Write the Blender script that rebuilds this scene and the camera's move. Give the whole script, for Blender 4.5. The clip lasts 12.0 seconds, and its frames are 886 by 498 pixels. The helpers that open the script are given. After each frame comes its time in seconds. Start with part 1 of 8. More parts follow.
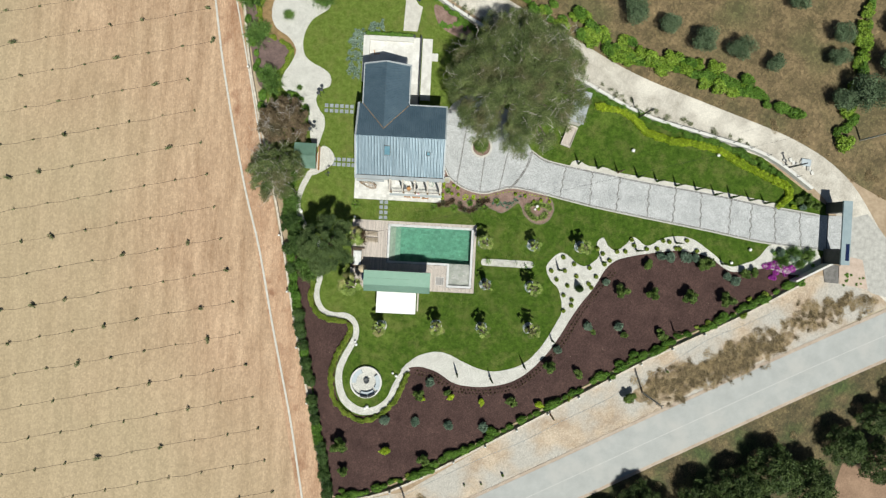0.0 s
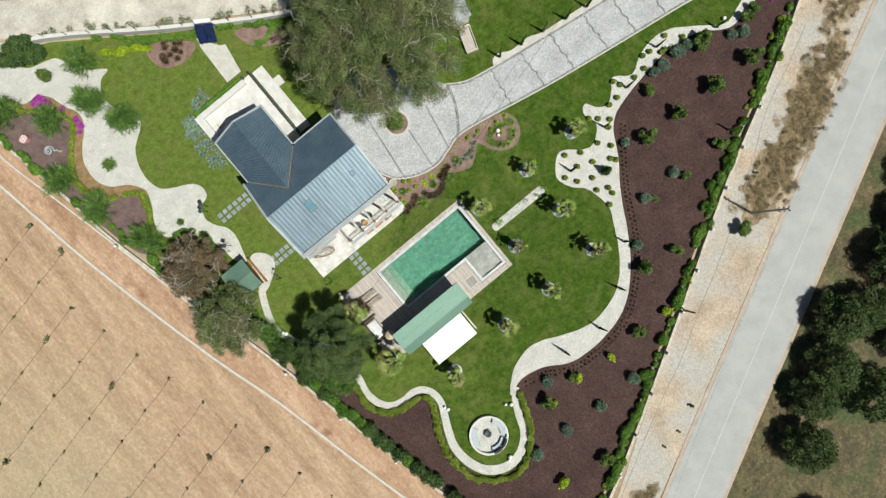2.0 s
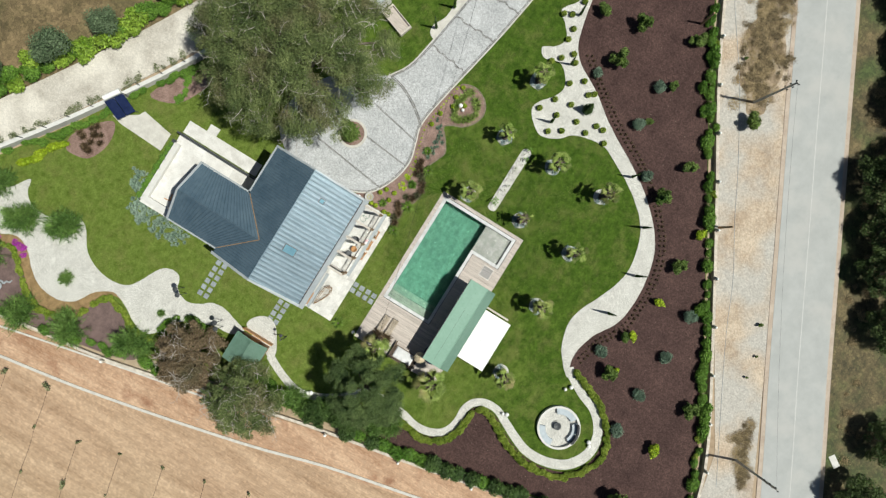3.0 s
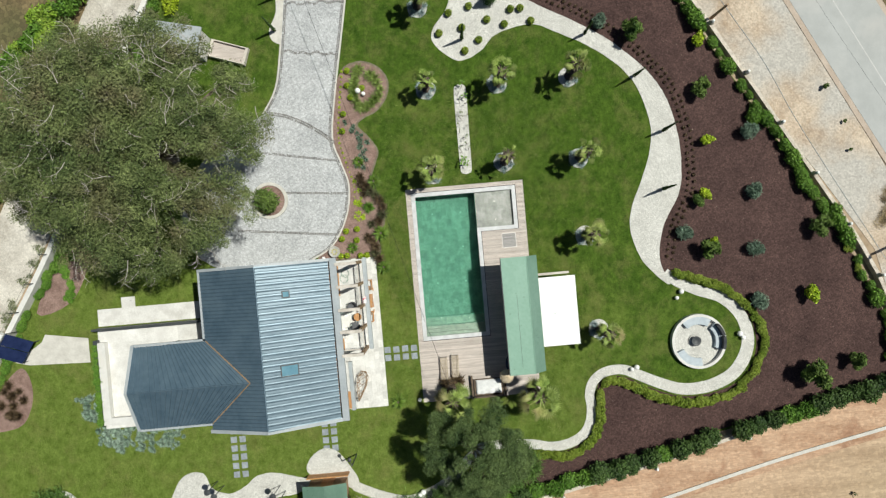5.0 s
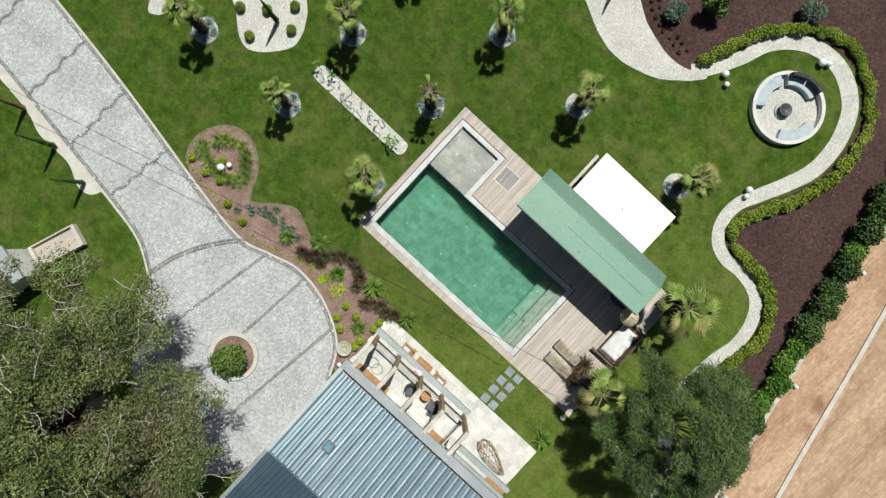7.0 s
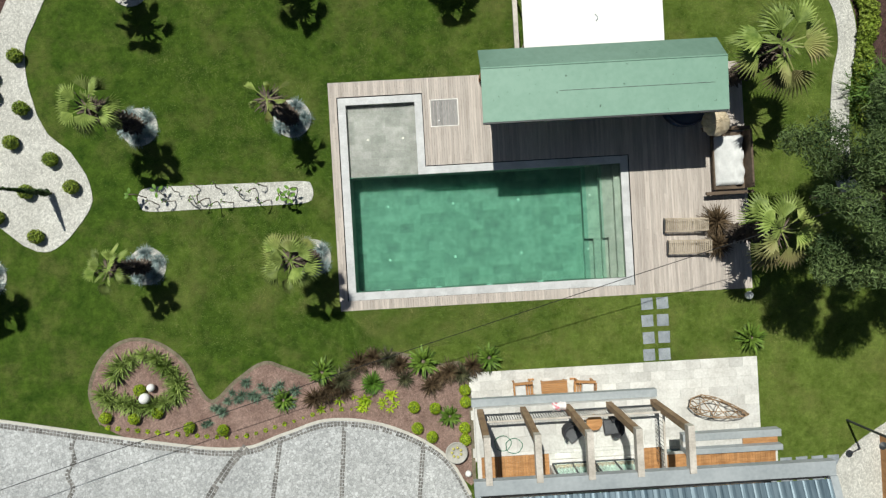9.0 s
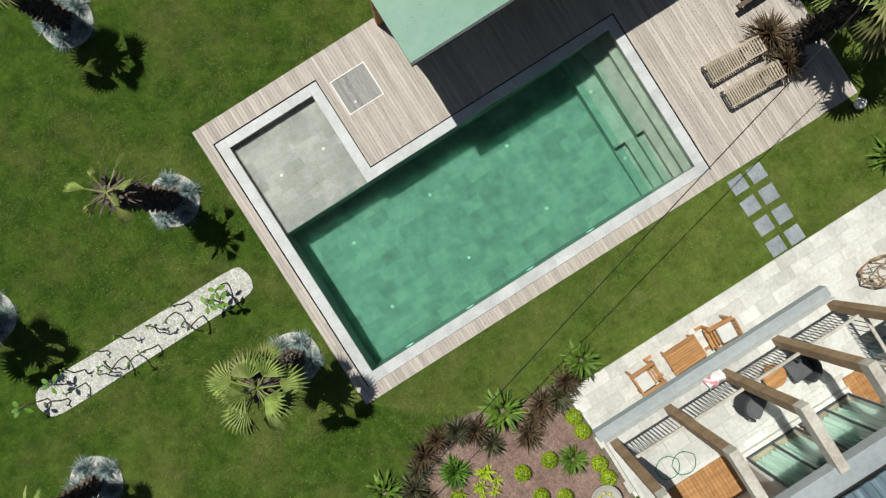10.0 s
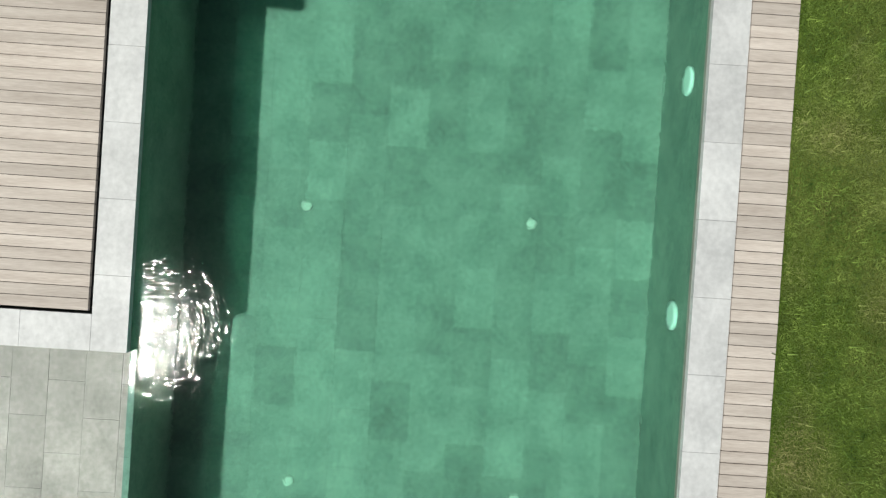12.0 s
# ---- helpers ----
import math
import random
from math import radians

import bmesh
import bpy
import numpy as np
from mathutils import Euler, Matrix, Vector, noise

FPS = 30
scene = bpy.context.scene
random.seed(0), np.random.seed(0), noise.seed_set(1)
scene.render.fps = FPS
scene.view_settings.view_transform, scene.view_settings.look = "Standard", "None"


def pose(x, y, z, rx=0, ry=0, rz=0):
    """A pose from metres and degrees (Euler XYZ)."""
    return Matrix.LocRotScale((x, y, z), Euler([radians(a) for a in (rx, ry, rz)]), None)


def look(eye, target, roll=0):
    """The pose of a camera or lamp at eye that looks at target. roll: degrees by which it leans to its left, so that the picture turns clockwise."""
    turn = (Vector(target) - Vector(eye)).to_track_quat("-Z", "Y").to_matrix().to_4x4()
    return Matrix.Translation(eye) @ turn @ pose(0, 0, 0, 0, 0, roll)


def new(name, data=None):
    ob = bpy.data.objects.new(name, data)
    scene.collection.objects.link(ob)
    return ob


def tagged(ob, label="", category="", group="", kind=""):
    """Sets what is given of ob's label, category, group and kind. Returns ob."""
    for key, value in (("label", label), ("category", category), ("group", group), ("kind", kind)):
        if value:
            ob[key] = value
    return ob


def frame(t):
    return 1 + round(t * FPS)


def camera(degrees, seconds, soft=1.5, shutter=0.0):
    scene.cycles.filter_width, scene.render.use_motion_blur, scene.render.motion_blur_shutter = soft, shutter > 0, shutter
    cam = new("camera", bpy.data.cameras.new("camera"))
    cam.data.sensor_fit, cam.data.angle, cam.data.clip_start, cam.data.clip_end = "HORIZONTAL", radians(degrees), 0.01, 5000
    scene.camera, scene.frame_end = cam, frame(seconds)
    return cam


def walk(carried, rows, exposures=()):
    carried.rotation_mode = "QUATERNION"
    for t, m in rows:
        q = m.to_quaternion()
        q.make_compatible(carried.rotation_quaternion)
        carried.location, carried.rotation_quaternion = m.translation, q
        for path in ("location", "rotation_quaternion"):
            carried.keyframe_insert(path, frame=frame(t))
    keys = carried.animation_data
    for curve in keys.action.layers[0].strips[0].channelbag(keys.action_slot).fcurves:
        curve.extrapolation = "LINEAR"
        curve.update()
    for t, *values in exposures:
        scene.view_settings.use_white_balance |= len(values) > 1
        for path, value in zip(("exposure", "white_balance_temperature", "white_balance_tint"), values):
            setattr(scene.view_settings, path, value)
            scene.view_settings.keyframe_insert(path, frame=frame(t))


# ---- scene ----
cam = camera(74.0, 12.0, soft=1.3)
# seconds, eye in metres, small tilts, turn about the upright
PATH = [
    (0.0, -5.525, -3.099, 83.601, -0.38, -0.64, 3.02),
    (0.5, -5.334, -3.071, 78.968, -0.33, -0.52, -4.82),
    (1.0, -5.267, -2.891, 74.787, -0.31, -0.45, -17.17),
    (1.5, -5.179, -2.825, 70.508, -0.33, -0.44, -29.20),
    (2.0, -5.132, -2.609, 67.278, -0.33, -0.48, -39.56),
    (2.5, -5.046, -2.477, 64.094, -0.33, -0.52, -49.25),
    (3.0, -5.112, -2.434, 60.984, -0.29, -0.55, -58.20),
    (3.5, -4.992, -2.330, 57.863, -0.29, -0.56, -67.51),
    (3.7, -4.970, -2.298, 56.617, -0.29, -0.56, -71.26),
    (5.3, -4.619, -2.269, 46.805, -0.40, -0.51, -100.50),
    (5.5, -4.548, -2.237, 45.668, -0.44, -0.51, -104.27),
    (6.0, -4.486, -2.254, 42.548, -0.45, -0.50, -114.90),
    (6.5, -4.452, -2.231, 39.455, -0.41, -0.57, -125.41),
    (6.7, -4.383, -2.258, 38.088, -0.44, -0.60, -130.22),
    (8.3, -4.278, -2.508, 29.038, -0.45, -0.51, -166.25),
    (8.5, -4.242, -2.526, 27.951, -0.46, -0.51, -170.94),
    (9.0, -4.237, -2.598, 25.042, -0.40, -0.43, -183.26),
    (9.5, -4.326, -2.760, 21.502, -0.43, -0.35, -197.54),
    (10.0, -4.326, -2.913, 17.727, -0.37, -0.51, -212.43),
    (10.5, -4.425, -3.072, 13.919, -0.38, -0.47, -228.46),
    (11.0, -4.477, -3.074, 10.320, -0.39, -0.44, -244.13),
    (11.3, -4.571, -3.045, 8.411, -0.39, -0.46, -251.76),
    (11.5, -4.623, -3.020, 7.329, -0.45, -0.45, -256.74),
    (12.0, -4.676, -3.012, 5.108, -0.52, -0.49, -266.19),
]
walk(cam, [(t, pose(x, y, z, rx, ry, rz)) for t, x, y, z, rx, ry, rz in PATH], exposures=[(0.0, 0.02, 6500, 3), (6.5, 0.02, 6500, 3), (8.5, -0.04, 6500, 3), (12.0, -0.1, 6500, 3)])

# ---- daylight ----
SUN_WAY = Vector((0.352, -0.936, 1.94)).normalized()
world = bpy.data.worlds.new("sky")
scene.world = world
world.use_nodes = True
sky = world.node_tree.nodes.new("ShaderNodeTexSky")
sky.sky_type, sky.sun_disc = "NISHITA", False
sky.sun_elevation, sky.sun_rotation = math.asin(SUN_WAY.z), math.atan2(SUN_WAY.x, SUN_WAY.y)
world.node_tree.nodes["Background"].inputs[1].default_value = 0.036
world.node_tree.links.new(sky.outputs[0], world.node_tree.nodes["Background"].inputs[0])
sun = new("sun", bpy.data.lights.new("sun", "SUN"))
sun.data.energy, sun.data.angle, sun.data.color = 4.65, radians(0.53), (1.0, 0.96, 0.9)
sun.matrix_world = look(SUN_WAY * 60, (0, 0, 0))

# ---- materials ----


def material(name, low, high, rough=0.8, scale=3.0, fine=40.0, bump=0.3, depth=0.02, metal=0.0, spec=0.4, random_piece=0.0, stretch=(1, 1, 1),
             stain=None, stain_scale=0.25, stain_edge=(0.5, 0.62), island=0.0):
    """A surface between two colours: broad and fine mottling, stains with a shape of their own, fine relief, and a tone of its own for each piece."""
    m = bpy.data.materials.new(name)
    m.use_nodes = True
    nt = m.node_tree
    n, l = nt.nodes, nt.links
    b = n["Principled BSDF"]
    b.inputs["Roughness"].default_value, b.inputs["Metallic"].default_value, b.inputs["Specular IOR Level"].default_value = rough, metal, spec
    geo = n.new("ShaderNodeNewGeometry")
    mapping = n.new("ShaderNodeMapping")
    mapping.inputs["Scale"].default_value = stretch
    l.new(geo.outputs["Position"], mapping.inputs["Vector"])
    broad = n.new("ShaderNodeTexNoise")
    broad.inputs["Scale"].default_value, broad.inputs["Detail"].default_value = scale, 9
    broad.inputs["Roughness"].default_value = 0.66
    grain = n.new("ShaderNodeTexNoise")
    grain.inputs["Scale"].default_value, grain.inputs["Detail"].default_value = fine, 3
    l.new(mapping.outputs[0], broad.inputs["Vector"])
    l.new(mapping.outputs[0], grain.inputs["Vector"])
    add = n.new("ShaderNodeMath")
    add.operation = "MULTIPLY_ADD"
    l.new(grain.outputs[0], add.inputs[0])
    add.inputs[1].default_value = 0.5
    l.new(broad.outputs[0], add.inputs[2])
    ramp = n.new("ShaderNodeValToRGB")
    ramp.color_ramp.elements[0].position, ramp.color_ramp.elements[1].position = 0.56, 0.94
    ramp.color_ramp.elements[0].color, ramp.color_ramp.elements[1].color = (*low, 1), (*high, 1)
    l.new(add.outputs[0], ramp.inputs[0])
    colour = ramp.outputs[0]
    if stain:
        patch = n.new("ShaderNodeTexNoise")
        patch.inputs["Scale"].default_value, patch.inputs["Detail"].default_value = stain_scale, 6
        l.new(geo.outputs["Position"], patch.inputs["Vector"])
        edge = n.new("ShaderNodeMapRange")
        edge.inputs["From Min"].default_value, edge.inputs["From Max"].default_value = stain_edge
        l.new(patch.outputs[0], edge.inputs["Value"])
        mix = n.new("ShaderNodeMix")
        mix.data_type = "RGBA"
        l.new(edge.outputs[0], mix.inputs["Factor"])
        l.new(colour, mix.inputs[6])
        mix.inputs[7].default_value = (*stain, 1)
        colour = mix.outputs[2]
    for amount, node, socket in ((random_piece, "ShaderNodeObjectInfo", "Random"), (island, "ShaderNodeNewGeometry", "Random Per Island")):
        if amount:
            info = n.new(node)
            tone = n.new("ShaderNodeMapRange")
            tone.inputs["To Min"].default_value, tone.inputs["To Max"].default_value = 1 - amount, 1 + amount
            l.new(info.outputs[socket], tone.inputs["Value"])
            hsv = n.new("ShaderNodeHueSaturation")
            l.new(tone.outputs[0], hsv.inputs["Value"])
            l.new(colour, hsv.inputs["Color"])
            colour = hsv.outputs[0]
    l.new(colour, b.inputs["Base Color"])
    if bump:
        bp = n.new("ShaderNodeBump")
        bp.inputs["Strength"].default_value, bp.inputs["Distance"].default_value = bump, depth
        l.new(add.outputs[0], bp.inputs["Height"])
        l.new(bp.outputs[0], b.inputs["Normal"])
    return m


def set_drift(m, centre, way, width):
    """Lets the stain of a ground material grow over a long distance in one direction of the land."""
    n, l = m.node_tree.nodes, m.node_tree.links
    mix = [q for q in n if q.bl_idname == "ShaderNodeMix"][0]
    link = mix.inputs["Factor"].links[0]
    edge = link.from_node
    edge.inputs["To Max"].default_value = 0.66
    source = edge.inputs["Value"].links[0].from_socket
    geo = n.new("ShaderNodeNewGeometry")
    dot = n.new("ShaderNodeVectorMath")
    dot.operation = "DOT_PRODUCT"
    dot.inputs[1].default_value = (way[0], way[1], 0)
    l.new(geo.outputs["Position"], dot.inputs[0])
    far = n.new("ShaderNodeMath")
    far.operation = "MULTIPLY_ADD"
    far.inputs[1].default_value, far.inputs[2].default_value = 1 / width, 0.24 - (centre[0] * way[0] + centre[1] * way[1]) / width
    l.new(dot.outputs["Value"], far.inputs[0])
    add = n.new("ShaderNodeMath")
    l.new(far.outputs[0], add.inputs[0])
    l.new(source, add.inputs[1])
    l.new(add.outputs[0], edge.inputs["Value"])


def leaf_material(name, low, high, dry=None, shine=0.22):
    m = material(name, low, high, rough=0.55, scale=0.6, fine=6, bump=0, island=0.45, stain=dry, stain_scale=0.35, stain_edge=(0.5, 0.7), spec=shine)
    m.node_tree.nodes["Principled BSDF"].inputs["Subsurface Weight"].default_value = 0.0
    return m


def water_material(name, tint, ripple=0.12):
    m = bpy.data.materials.new(name)
    m.use_nodes = True
    n, l = m.node_tree.nodes, m.node_tree.links
    b = n["Principled BSDF"]
    b.inputs["Base Color"].default_value = (*tint, 1)
    b.inputs["Roughness"].default_value, b.inputs["IOR"].default_value, b.inputs["Transmission Weight"].default_value = 0.03, 1.33, 1.0
    geo = n.new("ShaderNodeNewGeometry")
    wave = n.new("ShaderNodeTexNoise")
    wave.inputs["Scale"].default_value, wave.inputs["Detail"].default_value, wave.inputs["Distortion"].default_value = 10.0, 3, 1.6
    l.new(geo.outputs["Position"], wave.inputs["Vector"])
    bp = n.new("ShaderNodeBump")
    bp.inputs["Strength"].default_value, bp.inputs["Distance"].default_value = ripple, 0.1
    l.new(wave.outputs[0], bp.inputs["Height"])
    l.new(bp.outputs[0], b.inputs["Normal"])
    return m


DIRT = material("pale dry earth", (0.26, 0.19, 0.12), (0.44, 0.34, 0.24), scale=0.12, fine=2.2, bump=0.5, depth=0.06, stain=(0.46, 0.40, 0.30), stain_scale=0.05)
FIELD = material("ploughed orange earth", (0.33, 0.215, 0.132), (0.55, 0.39, 0.262), scale=0.3, fine=4.0, bump=0.6, depth=0.08, stretch=(2.2, 0.3, 1),
                 stain=(0.4, 0.335, 0.212), stain_scale=0.022, stain_edge=(0.42, 0.75))
set_drift(FIELD, (-55, -12), (-0.89, -0.45), 60)
TRACK = material("orange track earth", (0.33, 0.19, 0.112), (0.58, 0.4, 0.27), scale=0.4, fine=7, bump=0.4, depth=0.05, stretch=(1.5, 0.25, 1), stain=(0.3, 0.16, 0.095), stain_scale=0.5, stain_edge=(0.56, 0.72))
VERGE = material("stony verge", (0.36, 0.27, 0.19), (0.57, 0.475, 0.37), scale=0.35, fine=6, bump=0.6, depth=0.06, stain=(0.46, 0.435, 0.395), stain_scale=0.16, stain_edge=(0.4, 0.58))
DRYGRASS = material("dry summer grass", (0.085, 0.068, 0.03), (0.235, 0.17, 0.09), scale=0.3, fine=7, bump=0.6, depth=0.08, stain=(0.1, 0.098, 0.04), stain_scale=0.1, stain_edge=(0.5, 0.7))
ROUGHGRASS = material("rough green-brown roadside grass", (0.05, 0.046, 0.02), (0.165, 0.125, 0.06), scale=0.4, fine=7, bump=0.6, depth=0.08, stain=(0.06, 0.082, 0.024), stain_scale=0.22, stain_edge=(0.47, 0.66))
BAREFIELD = material("bare brown earth", (0.2, 0.125, 0.08), (0.34, 0.225, 0.15), scale=0.3, fine=5, bump=0.5, depth=0.06)
SHOULDER = material("pale pink grit", (0.36, 0.285, 0.225), (0.5, 0.42, 0.35), scale=0.6, fine=12, bump=0.5, depth=0.03)
WEEDSOIL = material("weedy brown earth", (0.16, 0.115, 0.07), (0.4, 0.31, 0.21), scale=0.7, fine=7, bump=0.6, depth=0.06, stain=(0.47, 0.385, 0.285), stain_scale=0.6, stain_edge=(0.5, 0.6))
ASPHALT = material("sun-bleached asphalt", (0.345, 0.355, 0.35), (0.42, 0.43, 0.425), scale=0.5, fine=30, bump=0.25, stain=(0.435, 0.43, 0.415), stain_scale=0.25, stain_edge=(0.5, 0.75))
CHALK = material("chalky gravel road", (0.4, 0.365, 0.315), (0.62, 0.585, 0.525), scale=0.5, fine=8, bump=0.5, depth=0.05, stain=(0.68, 0.64, 0.57), stain_scale=0.15)


def lawn_material(name):
    """Grass with fine blades, tufts, broad dark and light patches and straw-coloured worn spots."""
    m = bpy.data.materials.new(name)
    m.use_nodes = True
    n, l = m.node_tree.nodes, m.node_tree.links
    b = n["Principled BSDF"]
    b.inputs["Roughness"].default_value, b.inputs["Specular IOR Level"].default_value = 0.9, 0.1
    geo = n.new("ShaderNodeNewGeometry")

    def noise(scale, detail, rough, lo, hi, drift=None):
        t = n.new("ShaderNodeTexNoise")
        t.inputs["Scale"].default_value, t.inputs["Detail"].default_value, t.inputs["Roughness"].default_value = scale, detail, rough
        l.new(geo.outputs["Position"], t.inputs["Vector"])
        r = n.new("ShaderNodeMapRange")
        r.inputs["From Min"].default_value, r.inputs["From Max"].default_value = lo, hi
        value = t.outputs[0]
        if drift:
            dot = n.new("ShaderNodeVectorMath")
            dot.operation = "DOT_PRODUCT"
            dot.inputs[1].default_value = (*drift, 0)
            l.new(geo.outputs["Position"], dot.inputs[0])
            plus = n.new("ShaderNodeMath")
            l.new(dot.outputs["Value"], plus.inputs[0])
            l.new(value, plus.inputs[1])
            value = plus.outputs[0]
        l.new(value, r.inputs["Value"])
        return r.outputs[0]

    def blend(fac, a, c):
        x = n.new("ShaderNodeMix")
        x.data_type = "RGBA"
        l.new(fac, x.inputs["Factor"])
        for k, v in ((6, a), (7, c)):
            if isinstance(v, tuple):
                x.inputs[k].default_value = (*v, 1)
            else:
                l.new(v, x.inputs[k])
        return x.outputs[2]

    tuft = noise(1.3, 12, 0.82, 0.37, 0.63)
    blade = noise(34, 5, 0.7, 0.3, 0.7)
    col = blend(tuft, (0.023, 0.057, 0.006), (0.092, 0.153, 0.02))
    col = blend(noise(0.2, 8, 0.65, 0.43, 0.7, (-0.010, 0.008)), col, blend(tuft, (0.07, 0.11, 0.014), (0.175, 0.238, 0.05)))
    worn = n.new("ShaderNodeMath")
    worn.operation = "MULTIPLY"
    l.new(noise(0.45, 9, 0.72, 0.48, 0.7), worn.inputs[0])
    l.new(blade, worn.inputs[1])
    col = blend(worn.outputs[0], col, (0.19, 0.18, 0.065))
    both = n.new("ShaderNodeMath")
    both.operation = "MULTIPLY_ADD"
    both.inputs[1].default_value = 0.55
    l.new(noise(4.5, 10, 0.85, 0.3, 0.7), both.inputs[0])
    half = n.new("ShaderNodeMath")
    half.operation = "MULTIPLY"
    half.inputs[1].default_value = 0.5
    l.new(blade, half.inputs[0])
    l.new(half.outputs[0], both.inputs[2])
    tone = n.new("ShaderNodeMapRange")
    tone.inputs["To Min"].default_value, tone.inputs["To Max"].default_value = 0.4, 1.6
    l.new(both.outputs[0], tone.inputs["Value"])
    hsv = n.new("ShaderNodeHueSaturation")
    l.new(tone.outputs[0], hsv.inputs["Value"])
    l.new(col, hsv.inputs["Color"])
    l.new(hsv.outputs[0], b.inputs["Base Color"])
    bp = n.new("ShaderNodeBump")
    bp.inputs["Strength"].default_value, bp.inputs["Distance"].default_value = 0.7, 0.05
    l.new(blade, bp.inputs["Height"])
    l.new(bp.outputs[0], b.inputs["Normal"])
    return m


LAWN = lawn_material("mown lawn")
MULCH = material("dark red bark mulch", (0.05, 0.0285, 0.026), (0.091, 0.053, 0.047), scale=0.35, fine=28, bump=0.8, depth=0.05, spec=0.15, stain=(0.24, 0.19, 0.16), stain_scale=5.5, stain_edge=(0.7, 0.73))
BEDSOIL = material("reddish bed soil", (0.17, 0.105, 0.085), (0.33, 0.225, 0.19), scale=1.2, fine=24, bump=0.7, depth=0.04)
GRAVEL = material("pale crushed gravel", (0.5, 0.49, 0.455), (0.66, 0.65, 0.61), scale=0.8, fine=22, bump=0.7, depth=0.03, stain=(0.47, 0.455, 0.42), stain_scale=0.4, stain_edge=(0.55, 0.9))
COBBLE = material("light granite setts", (0.4, 0.41, 0.42), (0.56, 0.57, 0.58), scale=0.5, fine=14, bump=0.6, depth=0.03)


def add_setts(m, size, joint, lo=0.72, hi=1.3):
    """Lays small setts over a material: a tone for each stone and darker sunk joints."""
    n, l = m.node_tree.nodes, m.node_tree.links
    b = n["Principled BSDF"]
    old = b.inputs["Base Color"].links[0].from_socket
    geo = n.new("ShaderNodeNewGeometry")
    cells = [n.new("ShaderNodeTexVoronoi") for _ in range(2)]
    for c, feature in zip(cells, ("F1", "DISTANCE_TO_EDGE")):
        c.feature = feature
        c.inputs["Scale"].default_value = 1 / size
        l.new(geo.outputs["Position"], c.inputs["Vector"])
    tone = n.new("ShaderNodeMapRange")
    tone.inputs["To Min"].default_value, tone.inputs["To Max"].default_value = lo, hi
    l.new(cells[0].outputs["Color"], tone.inputs["Value"])
    gap = n.new("ShaderNodeMapRange")
    gap.inputs["From Max"].default_value, gap.inputs["To Min"].default_value = 0.09, joint
    l.new(cells[1].outputs["Distance"], gap.inputs["Value"])
    mul = n.new("ShaderNodeMath")
    mul.operation = "MULTIPLY"
    l.new(tone.outputs[0], mul.inputs[0])
    l.new(gap.outputs[0], mul.inputs[1])
    hsv = n.new("ShaderNodeHueSaturation")
    l.new(mul.outputs[0], hsv.inputs["Value"])
    l.new(old, hsv.inputs["Color"])
    l.new(hsv.outputs[0], b.inputs["Base Color"])
    bp = n.new("ShaderNodeBump")
    bp.inputs["Strength"].default_value, bp.inputs["Distance"].default_value = 0.5, 0.02
    l.new(gap.outputs[0], bp.inputs["Height"])
    l.new(bp.outputs[0], b.inputs["Normal"])


add_setts(COBBLE, 0.11, 0.6, 0.7, 1.25)
add_setts(GRAVEL, 0.06, 0.55)
add_setts(MULCH, 0.11, 0.6, 0.55, 1.5)
add_setts(VERGE, 0.13, 0.85, 0.75, 1.2)
add_setts(FIELD, 0.24, 0.88, 0.82, 1.15)
add_setts(TRACK, 0.2, 0.88, 0.82, 1.15)
add_setts(DRYGRASS, 0.35, 0.75, 0.65, 1.35)
add_setts(ROUGHGRASS, 0.3, 0.75, 0.6, 1.4)
add_setts(CHALK, 0.12, 0.85, 0.85, 1.12)
add_setts(BEDSOIL, 0.06, 0.65)
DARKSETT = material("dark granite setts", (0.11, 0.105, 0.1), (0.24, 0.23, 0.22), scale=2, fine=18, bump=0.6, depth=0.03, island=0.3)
KERB = material("pale stone kerb", (0.46, 0.44, 0.4), (0.62, 0.6, 0.55), scale=1.5, fine=20)
DECK = material("weathered hardwood boards", (0.4, 0.345, 0.308), (0.59, 0.53, 0.485), scale=1.3, fine=16, bump=0.35, depth=0.01, stretch=(9, 0.6, 1), random_piece=0.14, rough=0.75)
COPING = material("grey limestone coping", (0.45, 0.455, 0.465), (0.63, 0.635, 0.645), scale=1.6, fine=18, bump=0.15, depth=0.01, random_piece=0.08, rough=0.6)
POOLSTONE = material("green-grey pool stone", (0.15, 0.175, 0.15), (0.27, 0.295, 0.255), scale=2.2, fine=24, bump=0.2, random_piece=0.15, rough=0.6)
TRAVERTINE = material("white travertine paving", (0.52, 0.505, 0.475), (0.74, 0.73, 0.705), scale=0.9, fine=12, bump=0.12, depth=0.01, random_piece=0.13, rough=0.55, stain=(0.56, 0.545, 0.52), stain_scale=0.7, stain_edge=(0.55, 0.8))
SLATE = material("blue-grey stepping stone", (0.2, 0.225, 0.255), (0.34, 0.37, 0.4), scale=2, fine=18, random_piece=0.1)
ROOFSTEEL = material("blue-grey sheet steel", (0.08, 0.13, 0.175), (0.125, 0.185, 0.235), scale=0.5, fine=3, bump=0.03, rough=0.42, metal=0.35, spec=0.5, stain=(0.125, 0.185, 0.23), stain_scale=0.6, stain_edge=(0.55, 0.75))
GATESTEEL = material("blue-grey painted steel", (0.22, 0.29, 0.32), (0.30, 0.37, 0.40), scale=0.8, fine=9, bump=0.04, rough=0.5)
GREYSTEEL = material("light grey painted steel", (0.30, 0.33, 0.35), (0.40, 0.43, 0.45), scale=0.8, fine=9, bump=0.04, rough=0.5)
